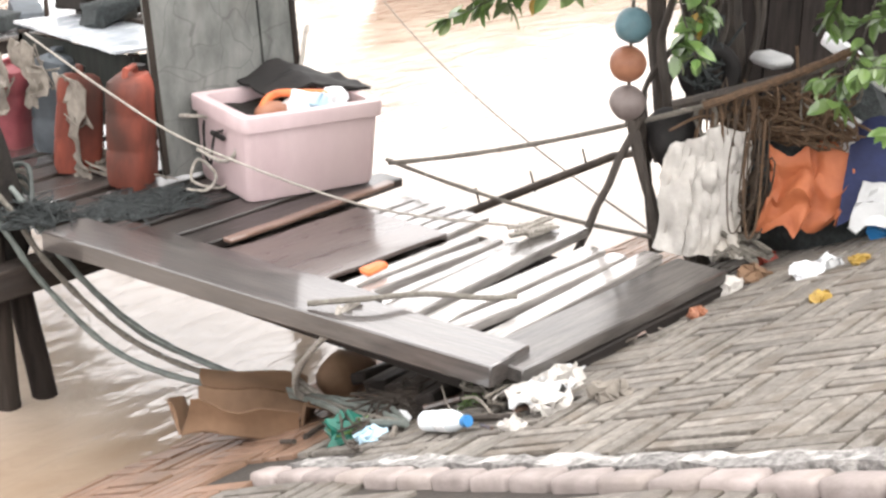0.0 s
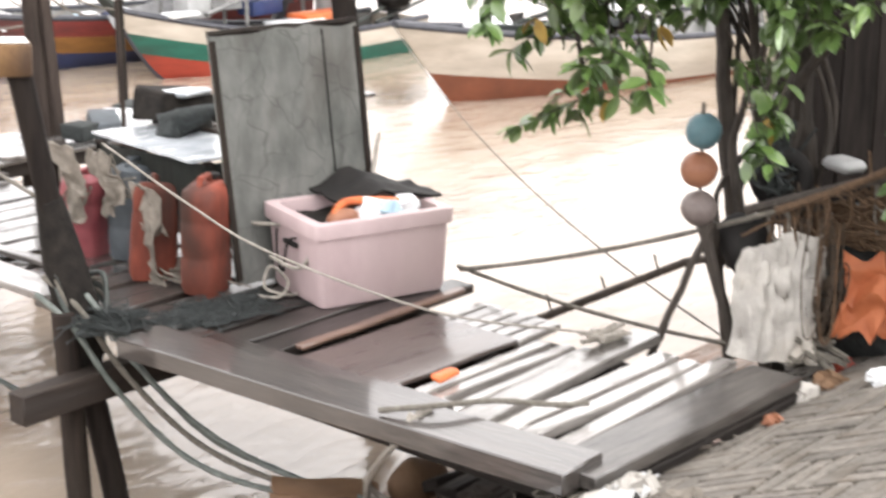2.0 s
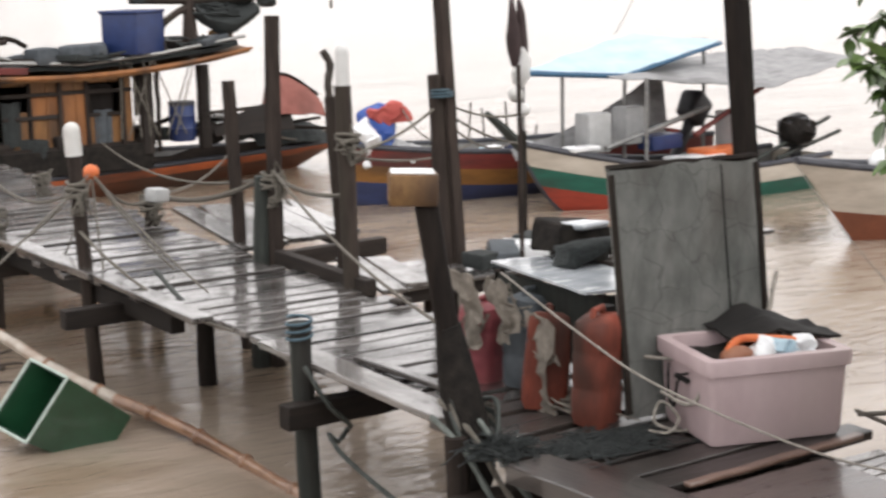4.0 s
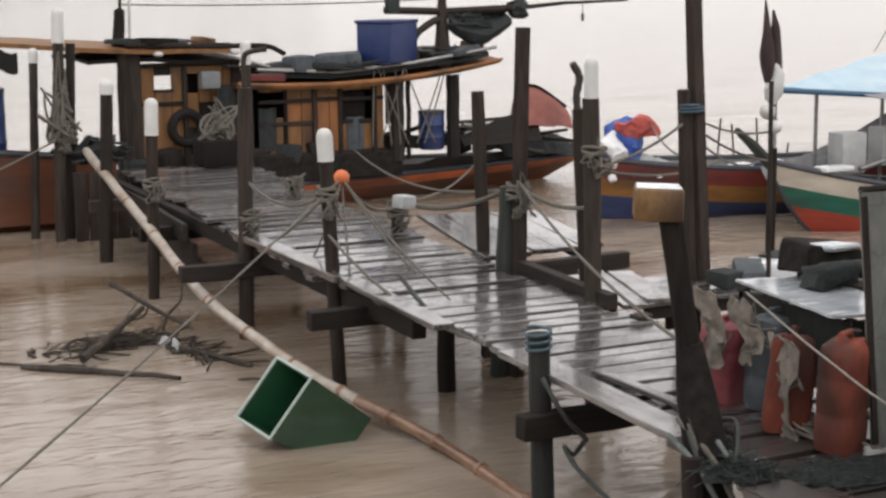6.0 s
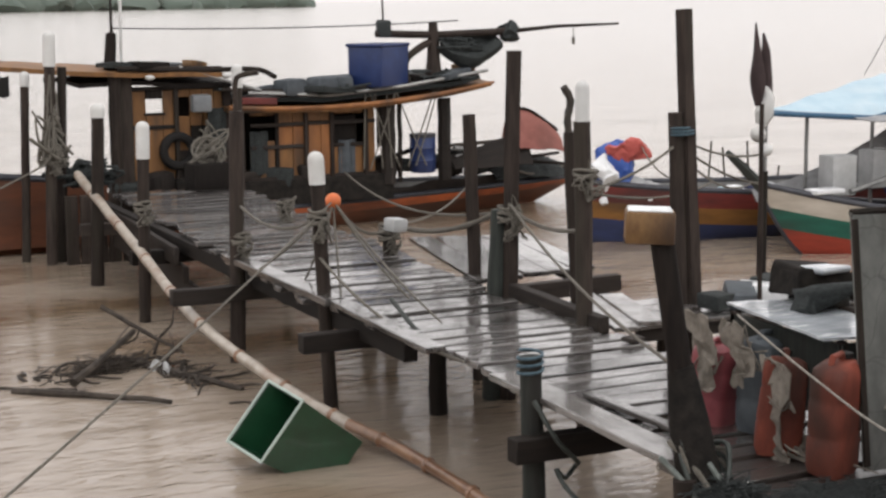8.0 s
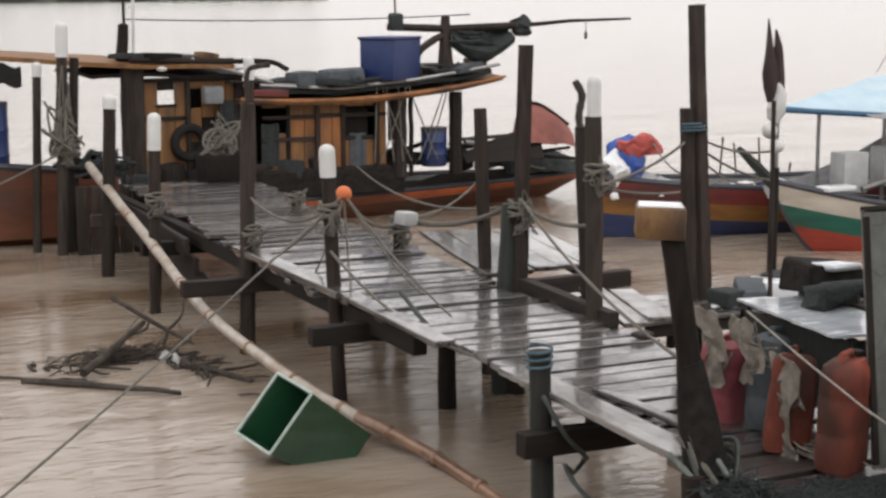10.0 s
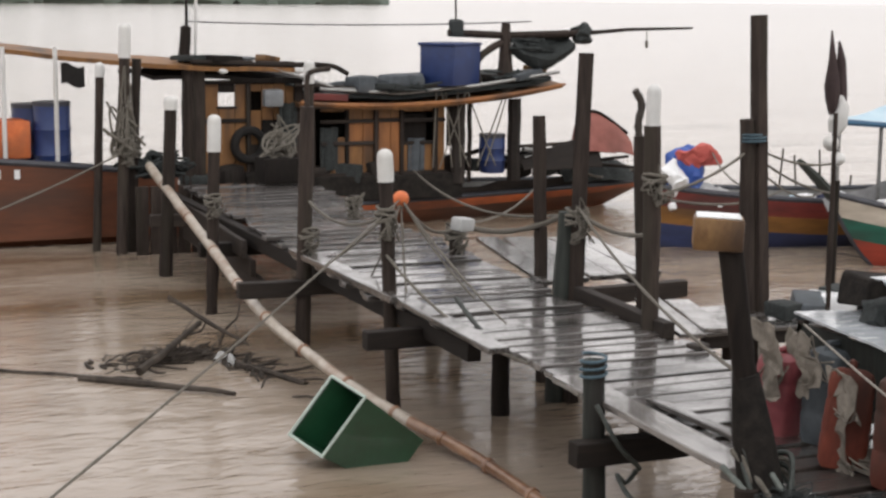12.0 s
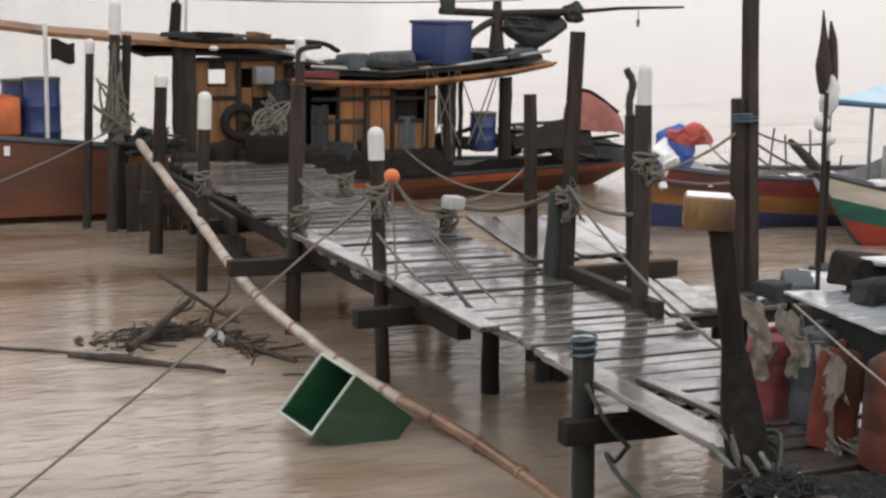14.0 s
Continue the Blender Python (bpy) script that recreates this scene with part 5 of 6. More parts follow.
    rope("roof_spar", [(x, 17.3, 1.98 if x < 5.4 else fore_z(x) + 0.2), (x + 1.0, 17.3, 1.96 if x < 4.6 else fore_z(x + 1.0) + 0.2)], 0.02, (M_POST, M_STEEL)[k % 2], "loose pole lying on the boat roof", "spar", 7, False)
tangle("fishing_net", (6.9, 17.4, 1.62), (0.5, 0.3, 0.1), 40, 0.012, M_NET, "dark net lying on the boat roof", "net", seed=45)
tangle("fishing_net", (8.4, 17.5, 1.74), (0.4, 0.3, 0.1), 40, 0.012, M_NET, "dark net lying on the boat roof", "net", seed=46)
tangle("fishing_net", (8.6, 17.45, 2.05), (0.4, 0.1, 0.16), 40, 0.012, M_NET, "dark net bundled under the roof bar", "net", seed=47)
for k, (x, z) in enumerate(((5.95, 0.9), (7.55, 1.15), (5.45, 1.2), (7.05, 0.75))):
    b = grid(5, 6, lambda u, v: Vector((x - 0.1 + 0.22 * u, 17.42 + 0.02 * math.sin(u * 9), z + 0.3 - 0.5 * v + 0.02 * noise.noise((u * 4, v * 4, k)))))
    alone("work_cloth", thick(b, 0.01), (M_NET, M_SHED, M_NET, M_BLUEGREY)[k], "dirty cloth hung on the cabin front", "cloth")
tangle("fishing_net", (4.9, 15.95, 1.0), (0.22, 0.16, 0.2), 12, 0.01, M_ROPE, "tangled pale rope and net in a tub", "net", seed=48)
for k in range(16):
    x = 4.4 + 0.29 * k
    z = 1.97 if x < 5.5 else fore_z(x) + 0.17
    b = sway(block((q.uniform(0.2, 0.45), q.uniform(0.2, 0.4), q.uniform(0.03, 0.09)), pose(x, 17.35 + q.uniform(-0.1, 0.5), z + 0.03, q.uniform(-5, 5), q.uniform(-8, 8), q.uniform(0, 90)), 0.015, 2), 0.03, 6, k)
    alone("roof_scrap", b, (M_NET, M_SHED, M_BLUEGREY, M_RUST)[k % 4], ("dark folded net", "black board", "grey folded sheet", "rusty tin sheet")[k % 4] + " lying on the boat roof", "scrap")
for k in range(8):
    x = 7.2 + 0.12 * k + q.uniform(-0.05, 0.05)
    rope("deck_stay", hang((x, 17.3, 0.7), (x + q.uniform(-0.4, 0.4), 17.3, 1.6), 0.02, 6), 0.009, M_ROPE, "rope strung from the roof to the foredeck")
# ---------- river clutter on the left ----------
t = thing("bamboo_pole", (3.4, 11.0, 0), "long bowed bamboo pole from the jetty's end into the water", "pole")
line = curve_pts([(3.5, 15.9, 0.98), (3.36, 13.1, 0.63), (3.27, 11.0, 0.36), (3.38, 9.2, 0.2), (3.66, 8.1, 0.06), (3.72, 6.9, 0.0), (3.7, 5.6, -0.05)], 7)
cut = 24
part("dry_length", sway(tube(line[:cut + 1], [0.045 - 0.0003 * i for i in range(cut + 1)], 10), 0.008, 6), M_BAMBOO, t, "pale grey bamboo")
part("wet_length", sway(tube(line[cut:], 0.037, 10), 0.008, 6), M_BAMBOOWET, t, "wet reddish-brown bamboo")
for i in range(2, len(line) - 2, 3):
    d = (line[i + 1] - line[i]).normalized() * 0.02
    part("node", tube([line[i] - d, line[i], line[i] + d], [0.042, 0.05, 0.042], 10), M_BAMBOOWET, t, "raised bamboo node")
t = thing("green_crate", (3.05, 8.35, 0), "dark green plastic crate tipped open, half sunk in the river", "crate")
gc = Vector((2.87, 8.42, 0.295))
right, up, near = Vector((0.903, -0.429, 0)), Vector((0.067, 0.141, 0.988)), Vector((-0.423, -0.892, 0.156))
gu = right * 0.243 + up * 0.348
gv = right * 0.217 - up * 0.1 + near * 0.2
gw = right * 0.36 - up * 0.25 - near * 0.24


def crate_ring(f, s):
    return [gc + gw * f + (gu * x + gv * y) * 0.5 * s for x, y in ((-1, -1), (1, -1), (1, 1), (-1, 1))]


bm = bmesh.new()
rings = [[bm.verts.new(p) for p in crate_ring(z, s)] for z, s in ((1.0, 0.85), (0.0, 1.0), (0.01, 0.95), (0.96, 0.8))]
for r1, r2 in zip(rings, rings[1:]):
    for k in range(4):
        bm.faces.new((r1[k], r1[(k + 1) % 4], r2[(k + 1) % 4], r2[k]))
bm.faces.new(rings[0])
bm.faces.new(rings[3])
bmesh.ops.recalc_face_normals(bm, faces=bm.faces)
part("body", bm, M_GREEN, t, smooth=False)
c = crate_ring(-0.01, 1.0)
for k in range(4):
    part("rim", tube([c[k], c[(k + 1) % 4]], 0.0095, 7), M_RIM, t, "pale rim bar")


# driftwood raft
q = random.Random(11)
DRIFT = [Vector((2.0, 11.15, 0)), Vector((2.6, 11.5, 0)), Vector((2.95, 11.4, 0)), Vector((3.12, 10.7, 0)), Vector((3.19, 10.1, 0))]
for k in range(85):
    f = min(3.999, abs(q.gauss(1.6, 0.95)))
    c = DRIFT[int(f)].lerp(DRIFT[int(f) + 1], f % 1)
    x, y = c.x + q.gauss(0, 0.07), c.y + q.gauss(0, 0.14)
    a, ln = q.uniform(-0.9, 1.6), q.uniform(0.12, 0.45)
    up = q.uniform(0.3, 1.6) if 1.2 < f < 2.4 and q.random() < 0.5 else 0.05
    r = q.uniform(0.005, 0.016)
    p0 = Vector((x, y, 0.0))
    d = Vector((math.cos(a), math.sin(a), up)).normalized() * ln
    alone("driftwood_stick", tube(curve_pts([p0, p0 + d * 0.35 + Vector((q.gauss(0, 0.03), q.gauss(0, 0.03), q.uniform(-0.02, 0.05))), p0 + d * 0.7 + Vector((q.gauss(0, 0.04), q.gauss(0, 0.04), 0)), p0 + d], 3), [r * (1.0 - 0.06 * j) for j in range(10)], 6), M_DEBRIS, "wet dark driftwood stick caught in the river", "driftwood", "driftwood")
for p0, p1, r in (((1.9, 11.0, 0.02), (2.8, 10.15, 0.03), 0.028), ((1.2, 11.6, 0.01), (2.3, 10.8, 0.02), 0.015), ((2.7, 11.7, 0.42), (3.2, 11.2, 0.1), 0.02), ((2.9, 11.4, 0.02), (3.35, 10.3, 0.02), 0.03), ((2.3, 10.9, 0.05), (2.9, 11.5, 0.25), 0.035)):
    alone("driftwood_stick", sway(tube([Vector(p0).lerp(Vector(p1), i / 6) for i in range(7)], [r * (1 - 0.07 * i) for i in range(7)], 7), 0.02, 5), M_DEBRIS, "long wet driftwood pole floating in the river", "driftwood", "driftwood")
tangle("driftwood_brush", (2.65, 11.35, 0.0), (0.45, 0.22, 0.1), 16, 0.0045, M_DEBRIS, "matted dark brushwood on the river", "brushwood", seed=8, kind="stuff")
for x, y in ((2.98, 11.2), (3.02, 11.05)):
    alone("plastic_scrap", sway(ball((x, y, 0.03), 0.04, None, 3, (1.2, 0.8, 1.1)), 0.04, 24, x), M_GREYTUB, "small white plastic scrap among driftwood", "scrap")

# mooring ropes
BALL, ROPE_END = Vector((3.88, 9.84, 1.36)), Vector((-1.37, 2.8, 0.56))
alone("orange_float", ball(BALL, 0.055, None, 3), M_ORANGE, "small round orange float tied to mooring ropes", "float")
rope("mooring_rope", hang(BALL, ROPE_END, 0.08, 30), 0.0065, M_ROPE, "taut tan mooring rope running to the bank")
for p in ((3.6, 10.6, 0.8), (3.75, 9.4, 0.78), (3.8, 10.2, 0.77), (4.15, 9.2, 0.77), (3.64, 9.52, 1.1), (4.0, 8.4, 0.77)):
    rope("mooring_rope", hang(BALL, p, 0.04), 0.0074, M_ROPE, "old frayed rope tied below an orange float")
rope("mooring_rope", hang(BALL, (4.84, 11.1, 0.95), 0.12), 0.0112, M_ROPE, "slack grey rope between jetty posts")
rope("mooring_rope", hang((3.65, 11.17, 1.2), (3.64, 9.52, 1.3), 0.12), 0.0112, M_ROPE, "slack grey rope between jetty posts")
rope("mooring_rope", hang((3.64, 9.52, 1.05), (3.75, 7.6, 0.72), 0.1), 0.0099, M_ROPE, "slack grey rope between jetty posts")
rope("mooring_rope", curve_pts([(3.87, 8.86, 0.85), (3.84, 8.42, 0.74), (3.86, 8.03, 0.68), (3.93, 7.76, 0.64), (3.98, 7.46, 0.63), (3.56, 6.5, 0.72)], 6), 0.015, M_ROPEDARK, "dark hose along the jetty's edge", "hose")
rope("mooring_rope", hang((3.38, 16.4, 1.1), (1.0, 14.5, 0.5), 0.05), 0.0099, M_ROPE, "taut grey mooring rope at the jetty's end")
rope("mooring_rope", hang((4.9, 9.22, 1.35), (3.5, 5.0, 1.2), 0.1), 0.0087, M_ROPE, "long tan rope from a tall post to the leaning post")
rope("mooring_rope", hang((4.92, 9.2, 1.3), (4.82, 8.1, 1.32), 0.06), 0.0136, M_ROPE, "thick grey rope lashed between posts")
rope("mooring_rope", hang((4.84, 11.1, 0.98), (4.9, 9.3, 1.3), 0.1), 0.02, M_ROPE, "slack grey rope between jetty posts")
rope("mooring_rope", hang((4.84, 11.1, 0.98), (8.6, 17.1, 0.55), 0.15), 0.0112, M_ROPE, "mooring rope from the fishing boat to a post")
rope("mooring_rope", hang((4.9, 9.2, 1.3), (6.9, 17.1, 0.7), 0.2), 0.0112, M_ROPE, "mooring rope from the fishing boat to a post")
rope("mooring_rope", hang((4.8, 8.1, 1.55), (5.82, 8.6, 1.75), 0.05), 0.0099, M_ROPE, "grey rope between two posts")
rope("mooring_rope", hang((5.82, 8.6, 1.75), (7.0, 9.2, 1.35), 0.06), 0.0087, M_ROPE, "grey rope strung to a stake")
rope("mooring_rope", hang((4.8, 8.1, 1.55), (9.8, 13.8, 0.75), 0.1), 0.0099, M_ROPE, "dark rope to a moored boat")
rope("mooring_rope", hang((5.82, 8.6, 1.7), (10.2, 13.6, 0.75), 0.15), 0.0087, M_ROPE, "dark rope to a moored boat")
for c, r, n, z in (((4.9, 9.22), 0.075, 5, 1.22), ((4.82, 8.09), 0.066, 3, 1.62), ((3.64, 9.5), 0.062, 5, 1.25), ((3.66, 11.17), 0.07, 4, 0.9), ((4.84, 11.1), 0.08, 6, 0.85), ((3.4, 13.0), 0.065, 4, 0.95), ((3.4, 16.45), 0.13, 7, 1.05), ((4.75, 13.2), 0.07, 4, 0.85)):
    pts = [(c[0] + (r + 0.01 * math.sin(a * 1.3)) * math.cos(a * 0.6), c[1] + r * math.sin(a * 0.6), z + a * 0.6 / 6.283 * 0.022 + 0.01 * math.sin(a)) for a in range(int(n * 10.5))]
    rope("rope_lashing", pts, 0.011, M_ROPE, "worn rope wound round a jetty post")
    tangle("rope_end", (c[0], c[1] - r, z - 0.12), (0.1, 0.06, 0.2), 7, 0.006, M_ROPE, "frayed rope ends hanging from a post", "rope", seed=int(c[1] * 10))
pts = [(3.56 + 0.062 * math.cos(a * 0.6), 6.49 + 0.062 * math.sin(a * 0.6), 0.9 + a * 0.0035) for a in range(36)]
rope("cord_lashing", pts, 0.008, M_CORDBLUE, "faded blue cord wound round a post head")
pts = [(5.84 + 0.08 * math.cos(a * 0.6), 8.58 + 0.08 * math.sin(a * 0.6), 1.8 + a * 0.002) for a in range(30)]
rope("cord_lashing", pts, 0.009, M_CORDBLUE, "faded blue cord tying two posts together")
rope("hose_loop", curve_pts([(3.53, 6.4, 0.8), (3.6, 6.3, 0.62), (3.72, 6.32, 0.5), (3.76, 6.4, 0.45), (3.68, 6.36, 0.41), (3.6, 6.3, 0.47), (3.58, 6.1, 0.4), (3.62, 5.6, 0.28), (3.6, 5.1, 0.4), (3.5, 4.95, 0.62)], 7), 0.012, M_ROPEDARK, "slack dark hose hanging from the jetty's edge", "hose", 8)
# scraps lying on the deck

alone("deck_scrap", sway(block((0.13, 0.08, 0.03), pose(4.76, 7.46, DECK + 0.02, 0, 0, 15), 0.008), 0.01, 9), M_BEAM_X, "small dark wood offcut on the jetty", "scrap")
# pale wrappings on the jetty
for x, y, z, s in ((4.72, 10.7, 0.98, (0.15, 0.12, 0.1)),):
    alone("foam_block", block(s, pose(x, y, z + s[2] / 2, 4, 5, 20), 0.02, 2), M_GREYTUB, "dirty white foam block on the jetty", "foam")

# ---------- boards and rubbish beyond the rack ----------
t = thing("landing_stage", (6.6, 8.35, 0), "low wet plank landing stage beside the jetty", "stage")
for k in range(4):
    plank(t, 5.15 + 0.1 * k, 8.4, 8.12 + 0.2 * k, 0.18, 0.7 - 0.005 * k, 0.03, rnd.uniform(-0.7, 0.7))
plank(t, 5.2, 8.3, 8.1, 0.06, 0.67, 0.09, material=M_BEAM_X, name="beam")
for x in (5.6, 6.8, 8.0):
    part("pile", tube([(x, 8.4, -0.4), (x, 8.4, 0.67)], 0.05, 8), M_POST, t)
    part("bearer", block((0.08, 0.9, 0.06), pose(x, 8.4, 0.64), 0.004), M_BEAM_Y, t)
for k in range(9):
    b = block((q.uniform(0.2, 0.5), q.uniform(0.15, 0.3), q.uniform(0.05, 0.16)), pose(5.9 + 0.22 * k, 8.35 + q.uniform(-0.15, 0.15), 0.76, q.uniform(-6, 6), q.uniform(-6, 6), q.uniform(0, 90)), 0.02, 2)
    alone("scrap_board", sway(b, 0.02, 8, k), (M_NET, M_BLUEGREY, M_WHITE)[k % 3], ("dark folded net", "grey crate lid", "wet white sheet")[k % 3] + " lying on the landing stage", "scrap")
t = thing("flag_stake", (6.61, 8.78, -0.3), "thin stake with furled dark flags and a white float", "stake")
part("stake", tube([(6.7, 8.78, -0.3), (6.64, 8.78, 1.5), (6.6, 8.78, 2.3)], 0.014, 7), M_POST, t)
M_FLAG = mat("faded_maroon_flag", (0.03, 0.018, 0.018), (0.06, 0.04, 0.04), 0.9, 10, bump=0.5)
for x, z, w in ((6.575, 2.52, 0.05), (6.64, 2.45, 0.045)):
    part("flag", sway(tube([(x + 0.03, 8.78, 1.96), (x + 0.02, 8.78, 2.05), (x + 0.015, 8.78, 2.15), (x + 0.005, 8.78, 2.32), (x - 0.01, 8.78, z)], [w * 0.5, w, w * 1.05, w * 0.6, 0.006], 9), 0.015, 12, x), M_FLAG, t, "furled dark maroon flag")
part("rag", sway(tube([(6.63, 8.76, 2.08), (6.66, 8.76, 2.0), (6.63, 8.76, 1.9), (6.6, 8.76, 1.82)], [0.02, 0.06, 0.06, 0.03], 10), 0.035, 12), M_CAP, t, "white plastic rag")
for x, z, r in ((6.585, 1.76, 0.055), (6.655, 1.65, 0.05)):
    part("float", sway(ball((x, 8.76, z), r, None, 2), 0.01, 9), M_CAP, t, "white float")
post((6.66, 8.8, -0.3), (6.67, 8.8, 1.5), 0.035, "thin dark stake beside the landing stage")
post((5.44, 7.17, -0.3), (5.42, 7.18, 2.1), 0.014, "very thin upright rod by the rack", name="thin_rod")
q = random.Random(90)
for k in range(9):
    x = 10.9 + 0.17 * k + q.uniform(-0.05, 0.05)
    rope("fish_stake", [(x, 16.0, -0.2), (x + q.uniform(-0.12, 0.12), 16.0, q.uniform(0.45, 1.05))], 0.012, M_DEBRIS, "thin leaning stake standing in the river", "stake", 6, False)
for a, b, sg in (((5.84, 8.58, 1.82), (10.3, 15.4, 0.95), 0.1), ((6.62, 8.78, 1.62), (5.84, 8.58, 1.78), 0.05), ((9.6, 14.9, 1.05), (5.84, 8.58, 1.5), 0.08), ((6.62, 8.78, 1.66), (10.0, 13.2, 1.45), 0.05)):
    rope("mooring_rope", hang(a, b, sg), 0.008, M_ROPE, "thin grey rope strung between posts and boats")
# ---------- ropes over the near deck ----------
rope("mooring_rope", curve_pts([(4.22, 5.74, 1.27), (4.0, 4.9, 1.17), (4.0, 4.4, 1.05), (4.3, 3.82, 0.86), (4.66, 3.45, 0.775), (4.78, 3.25, 0.77)], 10), 0.005, M_ROPEW, "pale twisted rope stretched across the fish box")
rope("tie_rope", curve_pts([(4.26, 5.2, 1.06), (4.33, 4.95, 1.02), (4.37, 4.72, 1.04), (4.36, 4.6, 1.08), (4.3, 4.5, 0.96), (4.27, 4.55, 0.9), (4.25, 4.68, 0.93)], 7), 0.009, M_ROPEW, "thin cord tied to the fish box handle")
rope("tie_rope", curve_pts([(4.2, 4.7, 0.765), (4.24, 4.62, 0.77), (4.3, 4.63, 0.82), (4.27, 4.7, 0.88), (4.23, 4.7, 0.8), (4.28, 4.62, 0.77), (4.36, 4.62, 0.765), (4.44, 4.7, 0.765)], 7), 0.007, M_ROPEW, "pale looped rope end beside the fish box")
rope("tie_rope", curve_pts([(5.08, 4.84, 1.3), (5.02, 4.8, 1.26), (4.9, 4.72, 1.16), (4.75, 4.7, 1.13)], 6), 0.01, M_ROPEW, "cord from the fish box to the tall post")
rope("mooring_rope", hang((4.96, 4.25, 0.8), (5.1, 2.82, 1.27), 0.03), 0.01, M_ROPE, "taut grey rope from the deck to the tree")
rope("mooring_rope", hang((5.1, 2.82, 1.27), (5.42, 2.38, 1.5), 0.01), 0.016, M_ROPEB, "brown rope along the rail by the tree")
rope("mooring_rope", hang((5.0, 4.3, 0.8), (5.35, 3.0, 0.62), 0.04), 0.009, M_ROPE, "thin dark line over the water")
rope("thin_line", hang((10.74, 10.03, 0.8), (5.3, 2.98, 0.6), 0.24, 24), 0.005, M_ROPE, "thin mooring line slanting to the cream boat")
t = thing("floating_pole", (5.55, 4.0, 0.3), "dark slim pole with twig stubs sloping over the water", "pole")
part("stem", tube([(5.45, 4.5, 0.3), (5.58, 4.1, 0.52), (5.5, 3.45, 0.87), (5.35, 3.1, 1.0)], [0.022, 0.02, 0.018, 0.016], 8), M_DEBRIS, t)
for p in ((5.56, 4.2, 0.46), (5.57, 3.9, 0.6), (5.53, 3.6, 0.77)):
    part("twig", tube([p, (p[0] - 0.02, p[1] + 0.02, p[2] + 0.1)], 0.005, 5), M_DEBRIS, t)
for dx, dz in ((0, 0), (0.05, 0.03), (-0.04, -0.06), (0.1, -0.03)):
    rope("mooring_hose", curve_pts([(3.36 + dx, 5.0, 0.98 + dz), (3.42 + dx, 4.86, 0.86 + dz), (3.5 + dx, 4.72, 0.62 + dz), (3.64 + dx, 4.5, 0.36 + dz), (3.76 + dx, 4.22, 0.24 + dz * 0.5), (3.84, 3.85, 0.24 + dz * 0.3), (3.68 + dx * 0.4, 3.45, 0.36), (3.5 + dx, 3.1, 0.48), (3.4, 2.84, 0.57)], 8), 0.012, M_ROPEG if dz else M_ROPE, "thick grey-green hose sagging from post to bank", "hose", 8)
for k in range(5):
    rope("mooring_hose", curve_pts([(3.4 + 0.03 * k, 4.85, 0.75), (3.38, 4.95, 0.95 + 0.03 * k), (3.5, 5.03, 0.93), (3.58, 4.92, 0.84 + 0.03 * k), (3.5, 4.8, 0.8)], 6), 0.011, (M_ROPEDARK, M_ROPE)[k % 2], "green-grey rope wound round the leaning post", "rope")
for k in range(3):
    rope("tie_rope", curve_pts([(3.55 + 0.05 * k, 3.25, 0.81), (3.5, 3.25, 0.74), (3.58, 3.45, 0.55), (3.72, 3.62, 0.33 + 0.03 * k), (3.78, 3.5, 0.3)], 6), 0.011, M_ROPEW, "pale frayed cord tied round the deck's edge beam")
rope("tie_rope", curve_pts([(3.5, 3.35, 0.81), (3.62, 3.2, 0.83), (3.8, 3.1, 0.82), (3.95, 2.95, 0.8), (4.05, 2.9, 0.79)], 7), 0.01, M_ROPE, "dark rope across the deck boards")
tangle("tangled_rope", (3.68, 2.66, 0.62), (0.14, 0.12, 0.14), 14, 0.009, M_ROPE, "tangled old rope round the deck's corner", "rope", seed=3)
tangle("tangled_rope", (4.68, 3.3, 0.77), (0.15, 0.1, 0.03), 10, 0.008, M_ROPEW, "pale tangled cord on the deck boards", "rope", seed=4)
alone("orange_scrap", sway(block((0.13, 0.05, 0.03), pose(3.98, 3.48, 0.77, 0, 4, 8), 0.01), 0.01, 9), M_ORANGE, "orange plastic scrap between deck boards", "scrap")

q = random.Random(61)
for k in range(26):
    c = Vector((3.62 + q.gauss(0, 0.1), 2.6 + q.gauss(0, 0.1), 0))
    c.z = slope_z(c.y) + q.uniform(0.01, 0.07)
    a, ln = q.uniform(-0.6, 1.2), q.uniform(0.12, 0.32)
    d = Vector((math.cos(a), math.sin(a), q.uniform(-0.35, 0.1))) * ln
    rope("washed_stick", curve_pts([c, c + d * 0.5 + Vector((0, 0, q.uniform(-0.02, 0.03))), c + d], 3), q.uniform(0.003, 0.008), (M_CLOTH, M_DEBRIS, M_ROPE)[k % 3], "washed-up stick caught at the deck's corner", "stick", 6, False)
# ---------- things on the bank ----------
ANG0 = math.degrees(math.atan(0.417))
t = thing("cardboard_box", (3.55, 3.75, 0.06), "sodden brown cardboard box collapsed at the waterline", "box")
cm = pose(3.56, 3.74, 0.2, -20, 4, -52)
for k, (a, b, c, lb) in enumerate((((-0.2, -0.12, 0), (0.2, -0.12, 0), (0, 0.24, 0), "bottom"), ((-0.2, -0.12, 0), (0.2, -0.12, 0), (0.02, -0.05, 0.1), "side"), ((-0.2, 0.12, 0), (0.2, 0.12, 0), (0.0, 0.03, 0.14), "side"), ((-0.2, -0.12, 0), (-0.2, 0.12, 0), (-0.05, 0.0, 0.09), "side"), ((0.2, -0.12, 0), (0.2, 0.12, 0), (0.03, 0.02, 0.13), "side"),
                                ((-0.18, 0.15, 0.14), (0.2, 0.15, 0.14), (0.0, 0.11, 0.05), "flap"), ((0.23, -0.1, 0.12), (0.23, 0.13, 0.13), (0.1, 0.0, -0.02), "flap"))):
    a, b, c = Vector(a), Vector(b), Vector(c)
